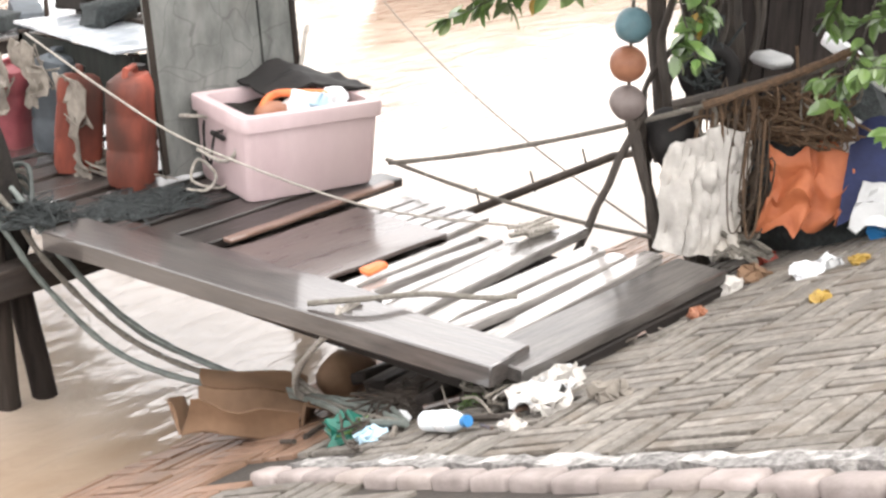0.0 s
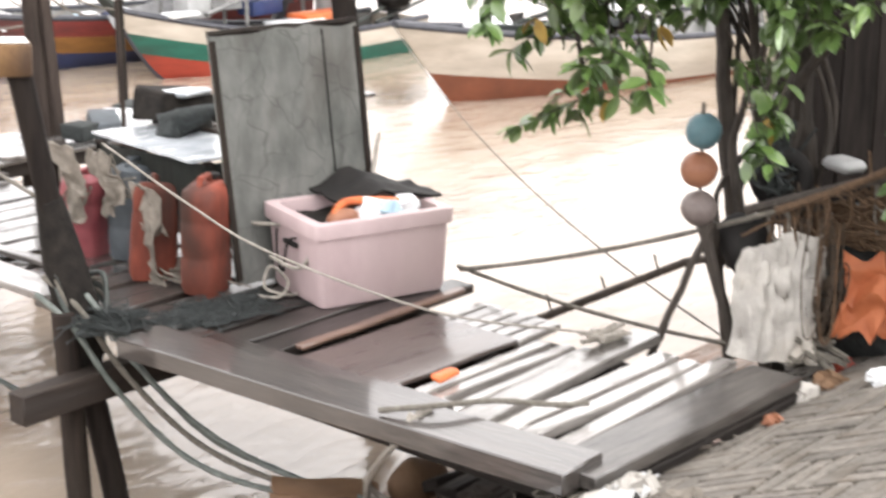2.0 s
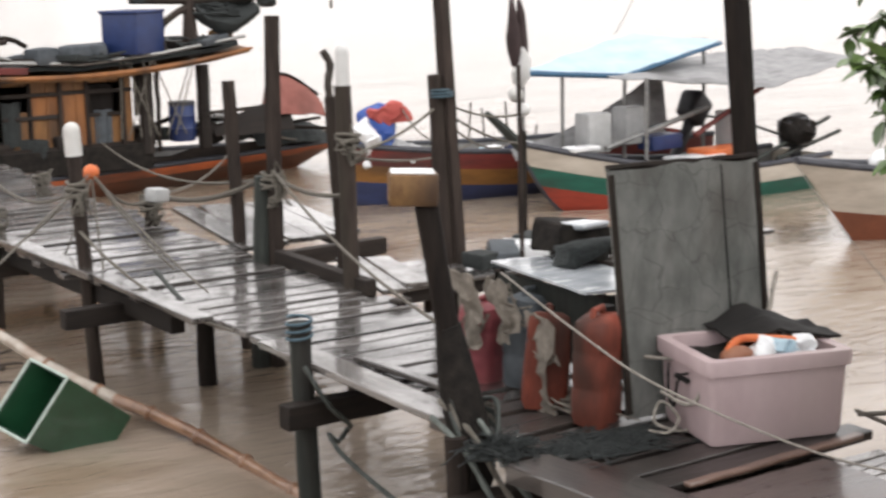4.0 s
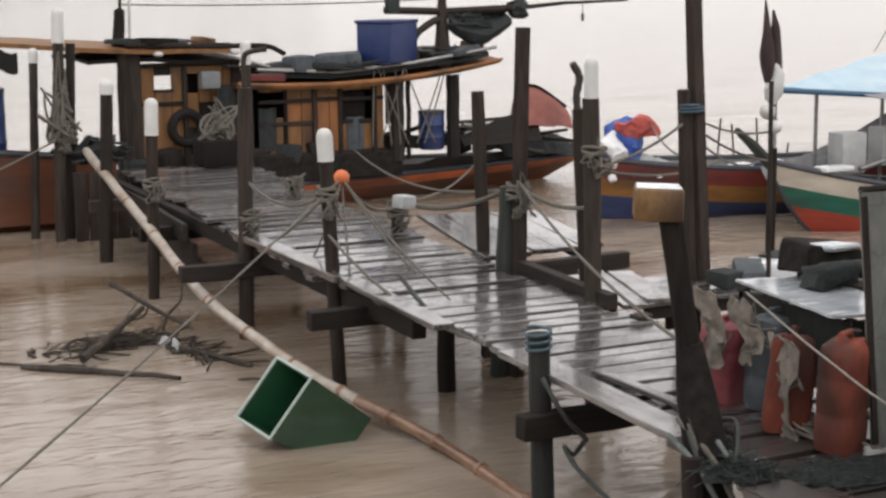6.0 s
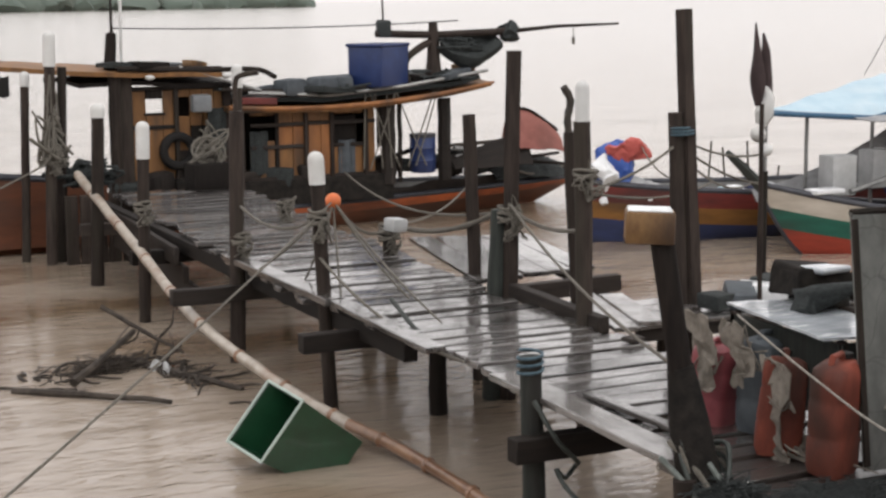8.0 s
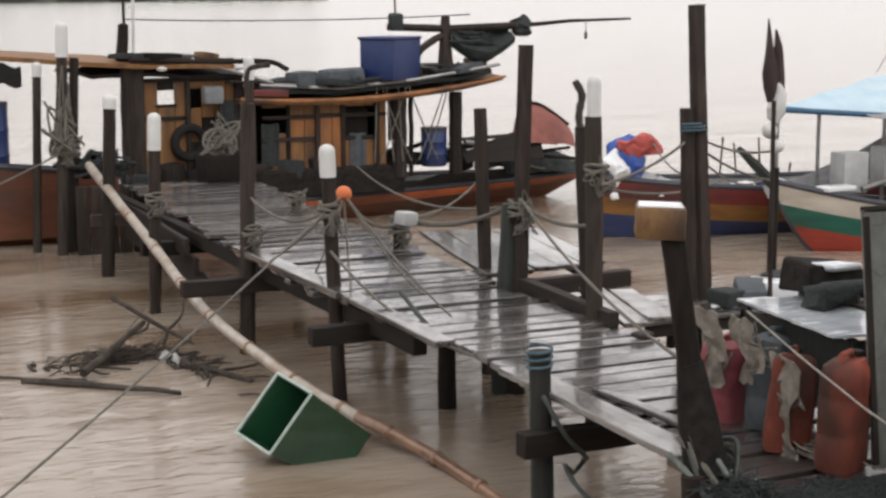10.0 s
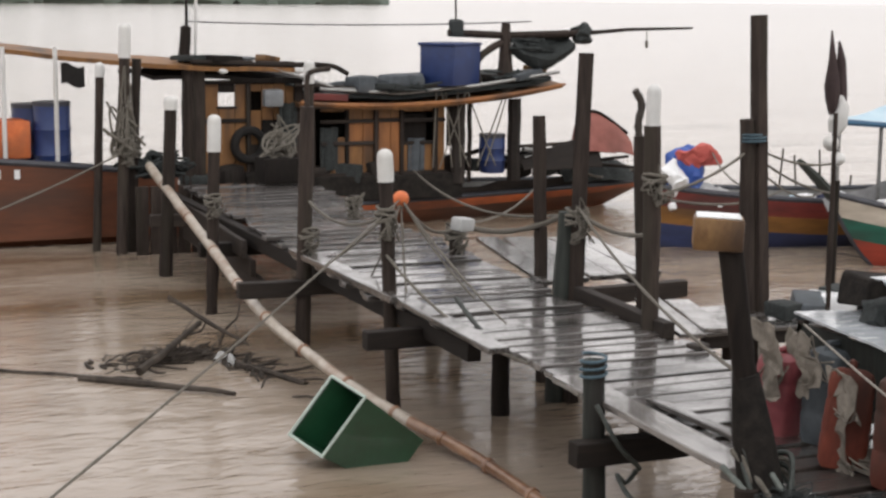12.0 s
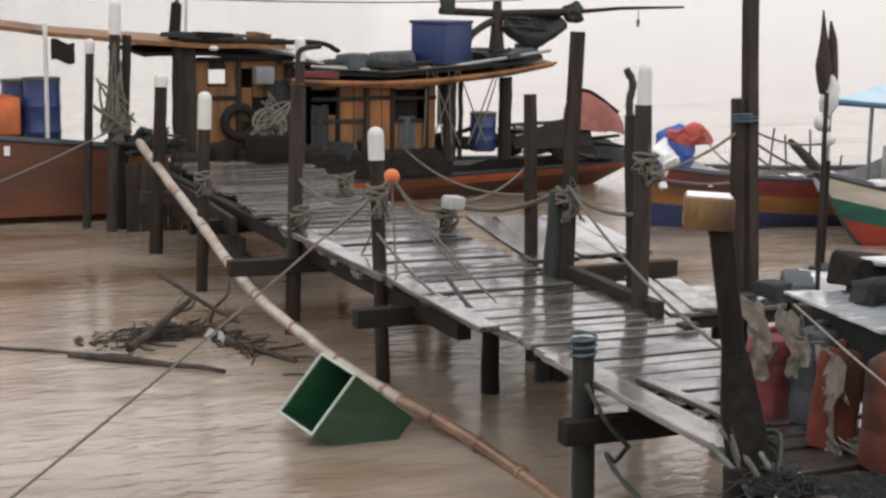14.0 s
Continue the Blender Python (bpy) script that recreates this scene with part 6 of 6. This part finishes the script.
    part(lb, sway(thick(grid(10, 6, lambda u, v: cm @ (a.lerp(b, u) + c * v)), 0.01), 0.035, 7, 0.4), M_CARD, t)
alone("sack", sway(ball((4.1, 3.72, 0.25), 0.1, None, 3, (1.3, 0.8, 0.9)), 0.03, 9), M_CARD, "wet brown sack under the deck", "sack")
for k in range(7):
    b = block((0.75 - 0.05 * k, 0.09, 0.045), pose(4.0 + 0.04 * k, 2.98 + 0.1 * k, slope_z(2.98 + 0.1 * k) + 0.05, -ANG0 + rnd.uniform(-4, 4), rnd.uniform(-3, 3), rnd.uniform(-8, 8)), 0.008)
    alone("timber_offcut", sway(b, 0.01, 6, k), M_BEAM_X, "wet dark timber plank stacked under the deck", "timber")
t = thing("water_bottle", (3.33, 2.63, slope_z(2.63)), "clear plastic water bottle with a blue cap lying down", "bottle")
pa, pb = Vector((3.36, 2.73, slope_z(2.73) + 0.04)), Vector((3.3, 2.52, slope_z(2.52) + 0.04))
part("body", tube([pa.lerp(pb, f) for f in (0, 0.03, 0.3, 0.33, 0.36, 0.7, 0.85, 0.92)], [0.026, 0.032, 0.033, 0.03, 0.033, 0.033, 0.02, 0.013], 14), M_GLASSY, t)
part("label", tube([pa.lerp(pb, f) for f in (0.4, 0.62)], 0.0345, 14), M_WHITE, t, "white and blue paper label")
part("cap", tube([pa.lerp(pb, f) for f in (0.9, 1.0)], 0.018, 12), M_BRIGHTBLUE, t, "blue cap")
junk = [(3.76, 2.62, 0.07, M_SACK, "crumpled white plastic bag"), (3.68, 2.45, 0.06, M_SACK, "crumpled white plastic bag"), (3.45, 2.33, 0.05, M_SACK, "torn white packaging"), (3.52, 2.17, 0.045, M_CLOTH, "torn cream packaging"), (5.33, 2.64, 0.05, M_ORRED, "torn red packet"), (4.87, 2.24, 0.05, M_WHITE, "torn white packet"),
        (4.98, 2.2, 0.04, M_GREYTUB, "torn grey packet"), (4.72, 2.6, 0.07, M_TEAL, "crushed teal packet"), (4.48, 2.44, 0.03, M_FLOATO, "crushed orange packet"), (4.82, 2.52, 0.055, M_SACK, "torn white packaging"), (4.42, 1.97, 0.03, M_LEAFLIT, "fallen yellow leaf"), (4.95, 2.08, 0.03, M_LEAFLIT, "fallen yellow leaf"), (5.45, 2.2, 0.05, M_BRIGHTBLUE, "crushed blue packet"),
        (3.42, 3.1, 0.06, M_GREENB, "crushed green packet"), (3.5, 2.95, 0.035, M_WHITE, "torn white packet"), (3.36, 2.95, 0.04, M_TARP, "torn pale blue packet"), (3.3, 2.36, 0.03, M_SACK, "torn white packaging"), (5.0, 2.5, 0.05, M_CARD, "sodden brown card")]
for k, (x, y, r, mt, lb) in enumerate(junk):
    alone("rubbish_scrap", sway(ball((x, y, slope_z(y) + r * 0.35), r, None, 3, (1.3, 1, 0.55)), r * 0.9, 1.9 / r, k), mt, lb + " lying on the bank", "rubbish")
for k in range(26):
    x, y = q.uniform(3.25, 4.3), q.uniform(2.3, 3.3)
    a, ln = q.uniform(0, 3.1), q.uniform(0.08, 0.3)
    p0 = Vector((x, y, slope_z(y) + 0.02))
    p1 = p0 + Vector((math.cos(a) * ln, math.sin(a) * ln, -0.417 * math.sin(a) * ln))
    alone("washed_stick", tube([p0, p1], q.uniform(0.004, 0.014), 6), (M_DEBRIS, M_PINKWOOD, M_CLOTH)[k % 3], "washed-up stick on the bank under the jetty", "stick", "washed-up sticks")
tangle("weed_tuft", (3.42, 3.06, slope_z(3.06)), (0.07, 0.1, 0.05), 20, 0.0025, M_LEAF, "green weeds growing at the waterline", "weeds", seed=9, kind="stuff")
tangle("weed_tuft", (3.6, 2.74, slope_z(2.74)), (0.05, 0.05, 0.06), 12, 0.0025, M_LEAF, "green weeds by the deck's corner", "weeds", seed=10, kind="stuff")


for k, (x, y) in enumerate(((3.82, 2.7), (3.72, 2.52), (3.6, 2.5), (3.5, 2.4), (3.9, 2.62))):
    bm = grid(8, 6, lambda u, v: Vector((x - 0.1 + 0.2 * u, y - 0.06 + 0.12 * v, slope_z(y - 0.06 + 0.12 * v) + 0.04 + 0.05 * noise.noise((u * 4 + k, v * 4, k)))))
    alone("plastic_bag", thick(sway(bm, 0.03, 15, k), 0.004), (M_SACK, M_GREYTUB)[k % 2], "torn white plastic bag washed under the jetty corner", "bag")
tangle("drift_litter", (3.62, 2.95, slope_z(2.95) + 0.0), (0.35, 0.25, 0.025), 45, 0.004, M_DEBRIS, "matted dark drift litter along the bank", "litter", seed=51, kind="stuff")
tangle("drift_litter", (4.35, 2.62, slope_z(2.62) + 0.02), (0.5, 0.14, 0.05), 50, 0.005, M_CLOTH, "matted pale straw litter along the bank", "litter", seed=52, kind="stuff")

# floats on their tripod
t = thing("float_string", (5.02, 3.1, 1.16), "string of three round net floats on a stick", "floats")
for z, mt, lb in ((1.55, M_TEAL, "faded teal float"), (1.405, M_FLOATO, "faded orange float"), (1.25, M_FLOATG, "dirty grey float")):
    part("float", sway(ball((5.02 + 0.012 * math.sin(z * 30), 3.1, z), 0.07, None, 3), 0.008, 12, z), mt, t, lb)
part("cord", tube([(5.02, 3.1, 1.16), (5.02, 3.1, 1.66)], 0.008, 6), M_ROPE, t)
t = thing("tripod", (5.02, 3.08, 0.68), "rough tripod of dark branches standing on the bank", "tripod")
for p0, p1, r in (((4.93, 3.24, 0.64), (5.05, 3.06, 1.2), 0.016), ((5.11, 2.97, 0.66), (5.03, 3.1, 1.25), 0.024), ((5.72, 3.33, 0.2), (5.06, 3.06, 1.2), 0.02)):
    part("leg", sway(tube([Vector(p0).lerp(Vector(p1), i / 6) for i in range(7)], r, 8), 0.012, 8, r * 99), M_BARK, t)
alone("black_bucket", sway(ball((5.2, 3.0, 1.1), 0.1, None, 3, (1, 1, 1.2)), 0.04, 9), M_BLACK, "black rubber bundle hung on the tripod", "bundle")

t = thing("tyre", (5.42, 2.98, 1.2), "old dark tyre hung against the trunk", "tyre")
c = Vector((5.42, 2.98, 1.32))
ax = Vector((-0.8, -0.55, 0.1)).normalized()
u1 = ax.cross(Vector((0, 0, 1))).normalized()
u2 = u1.cross(ax)
part("tread", tube([c + (u1 * math.cos(a * 0.2618) + u2 * math.sin(a * 0.2618)) * 0.09 for a in range(25)], 0.036, 10, caps=False), M_BLACK, t)


def cloth(name, fn, nx, ny, th, material, label, category):
    bm = grid(nx, ny, fn)
    return alone(name, thick(bm, th), material, label, category)


t = thing("sack", (5.12, 2.85, 0.7), "white woven plastic sack hung from the rope rail", "sack")
bm = grid(34, 34, lambda u, v: Vector((5.03 + 0.17 * u + 0.05 * v, 2.96 - 0.27 * u - 0.07 * math.sin(u * 3.14) * (1.2 - v), 0.7 + (0.5 - 0.08 * abs(u - 0.6) - 0.05 * (1 - u)) * v)))
for v in bm.verts:
    k = v.co.copy()
    f = abs(noise.noise(Vector((k.x * 20 + k.z * 4, k.y * 26, k.z * 3)))) + 0.5 * abs(noise.noise(Vector((k.x * 40 - k.z * 9, k.y * 44, k.z * 10))))
    v.co += Vector((-0.6, -0.7, 0.0)) * 0.06 * f + noise.noise_vector(k * 6) * 0.03
part("body", thick(bm, 0.012), M_SACK, t)
part("drawstring", tube(curve_pts([(5.07, 2.94, 1.16), (5.14, 2.84, 1.22), (5.2, 2.72, 1.2), (5.2, 2.66, 1.12)], 5), 0.006, 6), M_ROPEB, t, "brown cord drawstring")
cloth("tarpaulin", lambda u, v: Vector((5.28 + 0.16 * u - 0.07 * v + 0.04 * noise.noise((u * 6, v * 5, 1)), 2.62 - 0.27 * u - 0.04 * math.sin(v * 3) + 0.03 * math.sin(u * 13), 1.09 + 0.06 * u - 0.34 * v * (0.92 + 0.2 * noise.noise((u * 5.5, 0.3, 7))) + 0.03 * noise.noise((u * 9, v * 6, 5)) + 0.02 * math.sin(u * 21 + v * 3))), 30, 18, 0.008, M_ORTARP, "torn bright orange tarpaulin draped on the bank", "tarpaulin")
cloth("tarpaulin", lambda u, v: Vector((5.43 + 0.16 * u - 0.1 * v, 2.36 - 0.42 * u - 0.02 * v, 1.2 + 0.05 * u - 0.36 * v + 0.05 * math.sin(u * 8) + 0.02 * noise.noise((u * 9, v * 6, 8)))), 14, 12, 0.01, M_NAVY, "navy blue tarpaulin draped beside the orange one", "tarpaulin")
cloth("plastic_sheet", lambda u, v: Vector((5.36 + 0.22 * u - 0.1 * v, 2.27 - 0.34 * u, 1.03 - 0.16 * v + 0.05 * noise.noise((u * 7, v * 6, 8)))), 12, 10, 0.006, M_GREYTUB, "crumpled clear plastic sheet on the bank", "plastic sheet")
for k in range(16):
    f = q.random()
    x, y, z = 5.14 + 0.28 * f, 2.86 - 0.5 * f, 1.27 + 0.22 * f
    dp, w = q.uniform(0.12, 0.42 - 0.22 * f), q.uniform(0.02, 0.08)
    pts = [(x + q.gauss(0, 0.01), y + w * math.sin(a * 0.42) * 0.8, z - dp * 0.5 + dp * 0.5 * math.cos(a * 0.42)) for a in range(16)]
    rope("rope_hank", pts, q.uniform(0.004, 0.009), (M_ROPEB, M_ROPEB, M_ROPE)[k % 3], "brown rope hank hung over a rail")
tangle("rope_tangle", (5.38, 2.58, 1.12), (0.1, 0.3, 0.22), 70, 0.005, M_ROPEB, "dense brown rope heap behind the hanging hanks", "rope", seed=12)
tangle("rope_tangle", (5.2, 2.72, 0.68), (0.12, 0.22, 0.1), 24, 0.009, M_ROPE, "tangled grey rope at the foot of the rail", "rope", seed=13)
for k in range(12):
    x, y = 5.12 + 0.1 * q.random(), 2.86 - 0.24 * q.random()
    ln = q.uniform(0.35, 0.55)
    rope("rope_hank", curve_pts([(x, y, 1.27), (x - 0.02, y + q.uniform(-0.03, 0.03), 1.27 - ln * 0.5), (x - 0.04, y + q.uniform(-0.05, 0.05), 1.27 - ln), (x - 0.02, y - 0.06, 1.2 - ln * 0.7), (x, y - 0.05, 1.24)], 5), q.uniform(0.003, 0.006), (M_ROPEB, M_ROPEDARKB)[k % 2], "long brown rope loop hung from the rail")
tangle("rope_tangle", (5.25, 2.72, 0.75), (0.1, 0.14, 0.4), 30, 0.004, M_ROPEDARKB, "loose brown rope trailing to the ground", "rope", seed=14)
for k in range(9):
    f = k / 8
    a = (5.3 + 0.25 * f + q.uniform(-0.03, 0.03), 3.15 - 0.22 * f, 0.95)
    rope("thin_branch", curve_pts([a, (a[0] + q.uniform(-0.08, 0.08), a[1] + q.uniform(-0.06, 0.06), 1.25), (a[0] + q.uniform(-0.12, 0.12), a[1] + q.uniform(-0.1, 0.1), 1.6), (a[0] + q.uniform(-0.2, 0.1), a[1] + q.uniform(-0.1, 0.15), 2.1)], 5), q.uniform(0.006, 0.014), M_BARK, "thin dark branch rising beside the tree", "branch")
tangle("net_rag", (5.4, 3.0, 1.25), (0.12, 0.12, 0.25), 24, 0.006, M_NET, "dark net shreds caught round the trunks", "net", seed=15)
rope("rail_pole", [(5.1, 2.95, 1.25), (5.45, 2.3, 1.48)], 0.02, M_BARK, "rough branch rail between trunks", "rail")
alone("foam_sheet", sway(block((0.05, 0.42, 0.06), pose(5.68, 2.48, 1.4, 15, 10, -25), 0.012, 2), 0.02, 8), M_WHITE, "white foam sheet leaning behind the rope rail", "foam")
alone("foam_sheet", block((0.12, 0.16, 0.05), pose(5.55, 2.78, 1.38, 0, 0, -25), 0.02), M_GREYTUB, "grey foam piece behind the rope rail", "foam")
alone("foam_sheet", block((0.14, 0.22, 0.1), pose(5.5, 2.42, 1.16, 10, 0, -25), 0.02), M_GREYTUB, "white packaging among the ropes", "foam")
# plain dark mass added so the gaps between the ropes look black
alone("old_net", sway(ball((5.75, 2.5, 0.85), 0.35, None, 3, (0.8, 1.5, 1.2)), 0.12, 4), M_NET, "dark mass added to fill the gaps behind the ropes", "net")
t = thing("shed", (6.8, 2.4, 0.5), "black weathered board shed on the bank", "shed")
for k in range(14):
    part("board", block((0.03, 0.17, 1.9), pose(6.55 + rnd.uniform(-0.01, 0.01), 1.3 + 0.175 * k, 1.75), 0.004), M_SHED, t)
part("backing", block((0.03, 2.5, 1.9), pose(6.6, 2.4, 1.75), 0.004), M_SHED, t)
part("back_wall", block((0.05, 2.1, 1.9), pose(7.9, 2.3, 1.75), 0.01), M_SHED, t)
part("roof", block((1.7, 2.4, 0.05), pose(7.2, 2.3, 2.74, 0, -4, 0), 0.01), M_STEEL, t, "dull sheet roof")

# ---------- tree ----------
tree = thing("tree", (5.5, 2.95, 0.5), "leafy green riverside tree with several thin dark trunks", "tree")
limbs = [((5.5, 3.0, 0.45), (5.36, 3.12, 1.06), (5.32, 3.2, 1.7), (5.2, 3.2, 2.5), 0.045), ((5.58, 2.92, 0.5), (5.57, 2.94, 1.19), (5.55, 2.98, 1.7), (5.4, 2.8, 2.6), 0.055), ((5.45, 3.0, 0.5), (5.4, 3.02, 1.1), (5.42, 3.1, 1.6), (5.1, 3.0, 2.3), 0.03), ((5.6, 2.85, 0.6), (5.48, 2.92, 1.2), (5.4, 3.0, 1.55), (5.35, 2.5, 2.2), 0.03), ((5.4, 3.1, 0.9), (5.28, 3.08, 1.2), (5.26, 3.1, 1.5), (5.2, 2.95, 1.9), 0.022)]
for a, b, c, d, r in limbs:
    pts = curve_pts([a, b, c, d], 6)
    part("trunk", sway(tube(pts, [r * (1.15 - 0.6 * i / len(pts)) for i in range(len(pts))], 8), 0.015, 6), M_BARK, tree)
q = random.Random(21)
leaf = bmesh.new()


def add_leaf(p, d, ln, w):
    d = d.normalized()
    sd = d.cross(Vector((q.gauss(0, 0.4), q.gauss(0, 0.4), 1))).normalized()
    nn = sd.cross(d)
    row = []
    for f, s in ((0.0, 0.05), (0.25, 0.8), (0.5, 1.0), (0.78, 0.7), (1.0, 0.04)):
        c = p + d * ln * f - nn * ln * 0.18 * f * f
        row.append((leaf.verts.new(c - sd * w * s + nn * w * 0.25 * s), leaf.verts.new(c - nn * 0.002), leaf.verts.new(c + sd * w * s + nn * w * 0.25 * s)))
    for r1, r2 in zip(row, row[1:]):
        leaf.faces.new((r1[0], r1[1], r2[1], r2[0]))
        leaf.faces.new((r1[1], r1[2], r2[2], r2[1]))


clumps = [((4.52, 3.43, 2.48), (0.28, 0.26, 0.24), 26), ((4.45, 3.48, 2.3), (0.16, 0.16, 0.12), 6), ((4.77, 3.1, 2.36), (0.3, 0.3, 0.2), 42), ((5.05, 2.7, 2.2), (0.3, 0.35, 0.24), 34), ((5.38, 2.12, 1.95), (0.22, 0.28, 0.4), 36), ((4.53, 3.3, 1.82), (0.07, 0.08, 0.16), 5), ((4.95, 2.8, 1.72), (0.1, 0.1, 0.14), 6), ((5.32, 2.05, 1.5), (0.1, 0.14, 0.16), 9),
          ((4.85, 3.0, 2.65), (0.6, 0.6, 0.3), 36), ((5.6, 2.9, 2.6), (0.6, 0.7, 0.45), 40), ((5.4, 3.3, 2.2), (0.3, 0.3, 0.3), 10), ((4.62, 3.28, 2.1), (0.12, 0.12, 0.14), 7), ((4.5, 3.2, 2.3), (0.2, 0.2, 0.14), 9), ((4.75, 3.0, 2.2), (0.2, 0.25, 0.2), 6), ((4.5, 3.1, 1.9), (0.06, 0.08, 0.1), 4)]
twigs = bmesh.new()
for c, s, n in clumps:
    for _ in range(n):
        a = Vector(c) + Vector([max(-1, min(1, q.gauss(0, 0.55))) * k for k in s])
        d = Vector((q.gauss(-0.35, 0.6), q.gauss(0.2, 0.6), q.gauss(-0.35, 0.4))).normalized()
        ln = q.uniform(0.12, 0.3)
        b = a + d * ln
        tube([a - d * 0.12 + Vector((0, 0, 0.06)), a, b], [0.006, 0.004, 0.002], 4, twigs)
        for j in range(q.randint(12, 18)):
            f = j / 12
            o = Vector((q.gauss(0, 1), q.gauss(0, 1), q.gauss(-0.35, 0.7)))
            add_leaf(a.lerp(b, min(1, f)), d * 0.7 + o.normalized(), q.uniform(0.06, 0.11), q.uniform(0.018, 0.03))
for a, b in (((5.2, 3.2, 2.5), (4.5, 3.45, 2.35)), ((5.1, 3.0, 2.3), (4.75, 3.12, 2.2)), ((5.4, 2.8, 2.6), (5.05, 2.7, 2.05)), ((5.35, 2.5, 2.2), (5.35, 2.15, 1.9)), ((4.5, 3.45, 2.35), (4.53, 3.3, 1.8)), ((5.05, 2.7, 2.05), (4.95, 2.8, 1.75)), ((5.35, 2.15, 1.9), (5.3, 2.05, 1.45))):
    tube(curve_pts([a, Vector(a).lerp(Vector(b), 0.5) + Vector((0, 0, 0.08)), b], 5), 0.009, 6, twigs)
tagged(part("twig", twigs, M_BARK, tree), kind="stuff")
tagged(part("crown", leaf, M_LEAF, tree, "oval glossy green leaves"), kind="stuff")
for p in ((4.56, 3.2, 1.72), (4.44, 3.45, 2.0), (4.9, 2.76, 1.66), (5.3, 2.02, 1.46), (5.34, 2.0, 1.42), (4.7, 3.1, 1.98)):
    for _ in range(2):
        leaf = bmesh.new()
        add_leaf(Vector(p), Vector((q.gauss(0, 0.5), q.gauss(0, 0.5), -1)), 0.1, 0.024)
        part("yellow_leaf", leaf, M_LEAFLIT, tree, "yellowing leaf")

# ---------- bank revetment, last ----------
ANG = math.degrees(math.atan(0.417))
bank = thing("revetment", (4.2, 2.2, 0.8), "sloping bank of grey concrete blocks in basket weave", "revetment", kind="structure")
kb = thing("kerb", (2.85, 2.0, 0.9), "rough broken concrete kerb running down the bank", "kerb", kind="structure")
b = bmesh.new()
bmesh.ops.create_cube(b, size=1, matrix=Matrix.Diagonal((0.1, 2.7, 0.1, 1)))
bmesh.ops.subdivide_edges(b, edges=[e for e in b.edges if abs(e.verts[0].co.y - e.verts[1].co.y) > 1], cuts=60)
bmesh.ops.subdivide_edges(b, edges=[e for e in b.edges if abs(e.verts[0].co.y - e.verts[1].co.y) < 0.01], cuts=3, use_grid_fill=True)
bmesh.ops.transform(b, matrix=pose(2.89, 1.87, slope_z(1.87) - 0.035, -ANG, 0, -13), verts=b.verts)
part("beam", sway(sway(b, 0.014, 12), 0.007, 45), M_KERB, kb)


def bar_mesh(size, material, seed):
    bm = bmesh.new()
    bmesh.ops.create_cube(bm, size=1, matrix=Matrix.Diagonal((*size, 1)))
    top = [e for e in bm.edges if e.verts[0].co.z > 0 and e.verts[1].co.z > 0]
    bmesh.ops.bevel(bm, geom=top, offset=0.002, segments=1, affect="EDGES")
    for v in bm.verts:
        v.co += noise.noise_vector(v.co * 8 + Vector((seed, 0, 0))) * 0.004
    me = bpy.data.meshes.new("block")
    bm.to_mesh(me)
    bm.free()
    me.materials.append(material)
    return me


TILE = 0.3
q = random.Random(33)
GAPS = (0.006, 0.008, 0.011, 0.024, 0.03)
BARS = {(o, mt.name): [bar_mesh((TILE - 0.004 - g / 2, TILE / 4 - g, 0.07) if o == 0 else (TILE / 4 - g, TILE - 0.004 - g / 2, 0.07), mt, 3 * k + o) for k, g in enumerate(GAPS)] for o in (0, 1) for mt in (M_CONC, M_MUD)}
rest = {M_CONC.name: bmesh.new(), M_MUD.name: bmesh.new()}
ca = math.cos(radians(ANG))
for i in range(-2, 18):
    for j in range(-1, 14):
        x0 = 2.96 + TILE * i
        s0 = TILE * j
        o = (i + j) % 2
        for k in range(4):
            x = x0 + (TILE / 2 if o == 0 else TILE * (k + 0.5) / 4)
            s = s0 + (TILE / 2 if o == 1 else TILE * (k + 0.5) / 4)
            y = 1.18 + s * ca
            if abs(x - 2.84 - 0.23 * (y - 1.95)) < 0.13 and y < 3.3 or y > 4.4 or q.random() < 0.007:
                continue
            mt = M_MUD if y + 0.25 * noise.noise((x * 1.5, y, 0)) > 3.2 else M_CONC
            m = pose(x + q.uniform(-0.004, 0.004), y, slope_z(y) - 0.035 + q.uniform(-0.003, 0.003), -ANG + q.uniform(-0.5, 0.5), q.uniform(-0.5, 0.5), q.uniform(-0.8, 0.8))
            me = q.choice(BARS[(o, mt.name)])
            if 2.9 <= x < 5.1 and y < 3.3:
                ob = new("paving_block", me)
                ob.parent = bank
                ob.matrix_basis = Matrix.Translation((-4.2, -2.2, -0.8)) @ m
            else:
                tmp = me.copy()
                tmp.transform(m)
                rest[mt.name].from_mesh(tmp)
                bpy.data.meshes.remove(tmp)
for mt in (M_CONC, M_MUD):
    tagged(part("paving_rest", rest[mt.name], mt, bank), kind="stuff")
COB = []
for k in range(4):
    b = sway(block((0.09, 0.15, 0.07), Matrix(), 0.018, 2), 0.008, 12, k)
    me = bpy.data.meshes.new("kerb_stone")
    b.to_mesh(me)
    b.free()
    me.materials.append(M_COBBLE)
    me.polygons.foreach_set("use_smooth", [True] * len(me.polygons))
    COB.append(me)
for k in range(17):
    y = 0.8 + 0.158 * k * ca
    ob = new("kerb_stone", COB[k % 4])
    ob.parent = kb
    ob.matrix_basis = Matrix.Translation((-2.85, -2.0, -0.9)) @ pose(2.79 + 0.22 * (y - 1.95), y - 0.06, slope_z(y - 0.06) - 0.012, -ANG, 0, q.uniform(-4, 4) - 12)
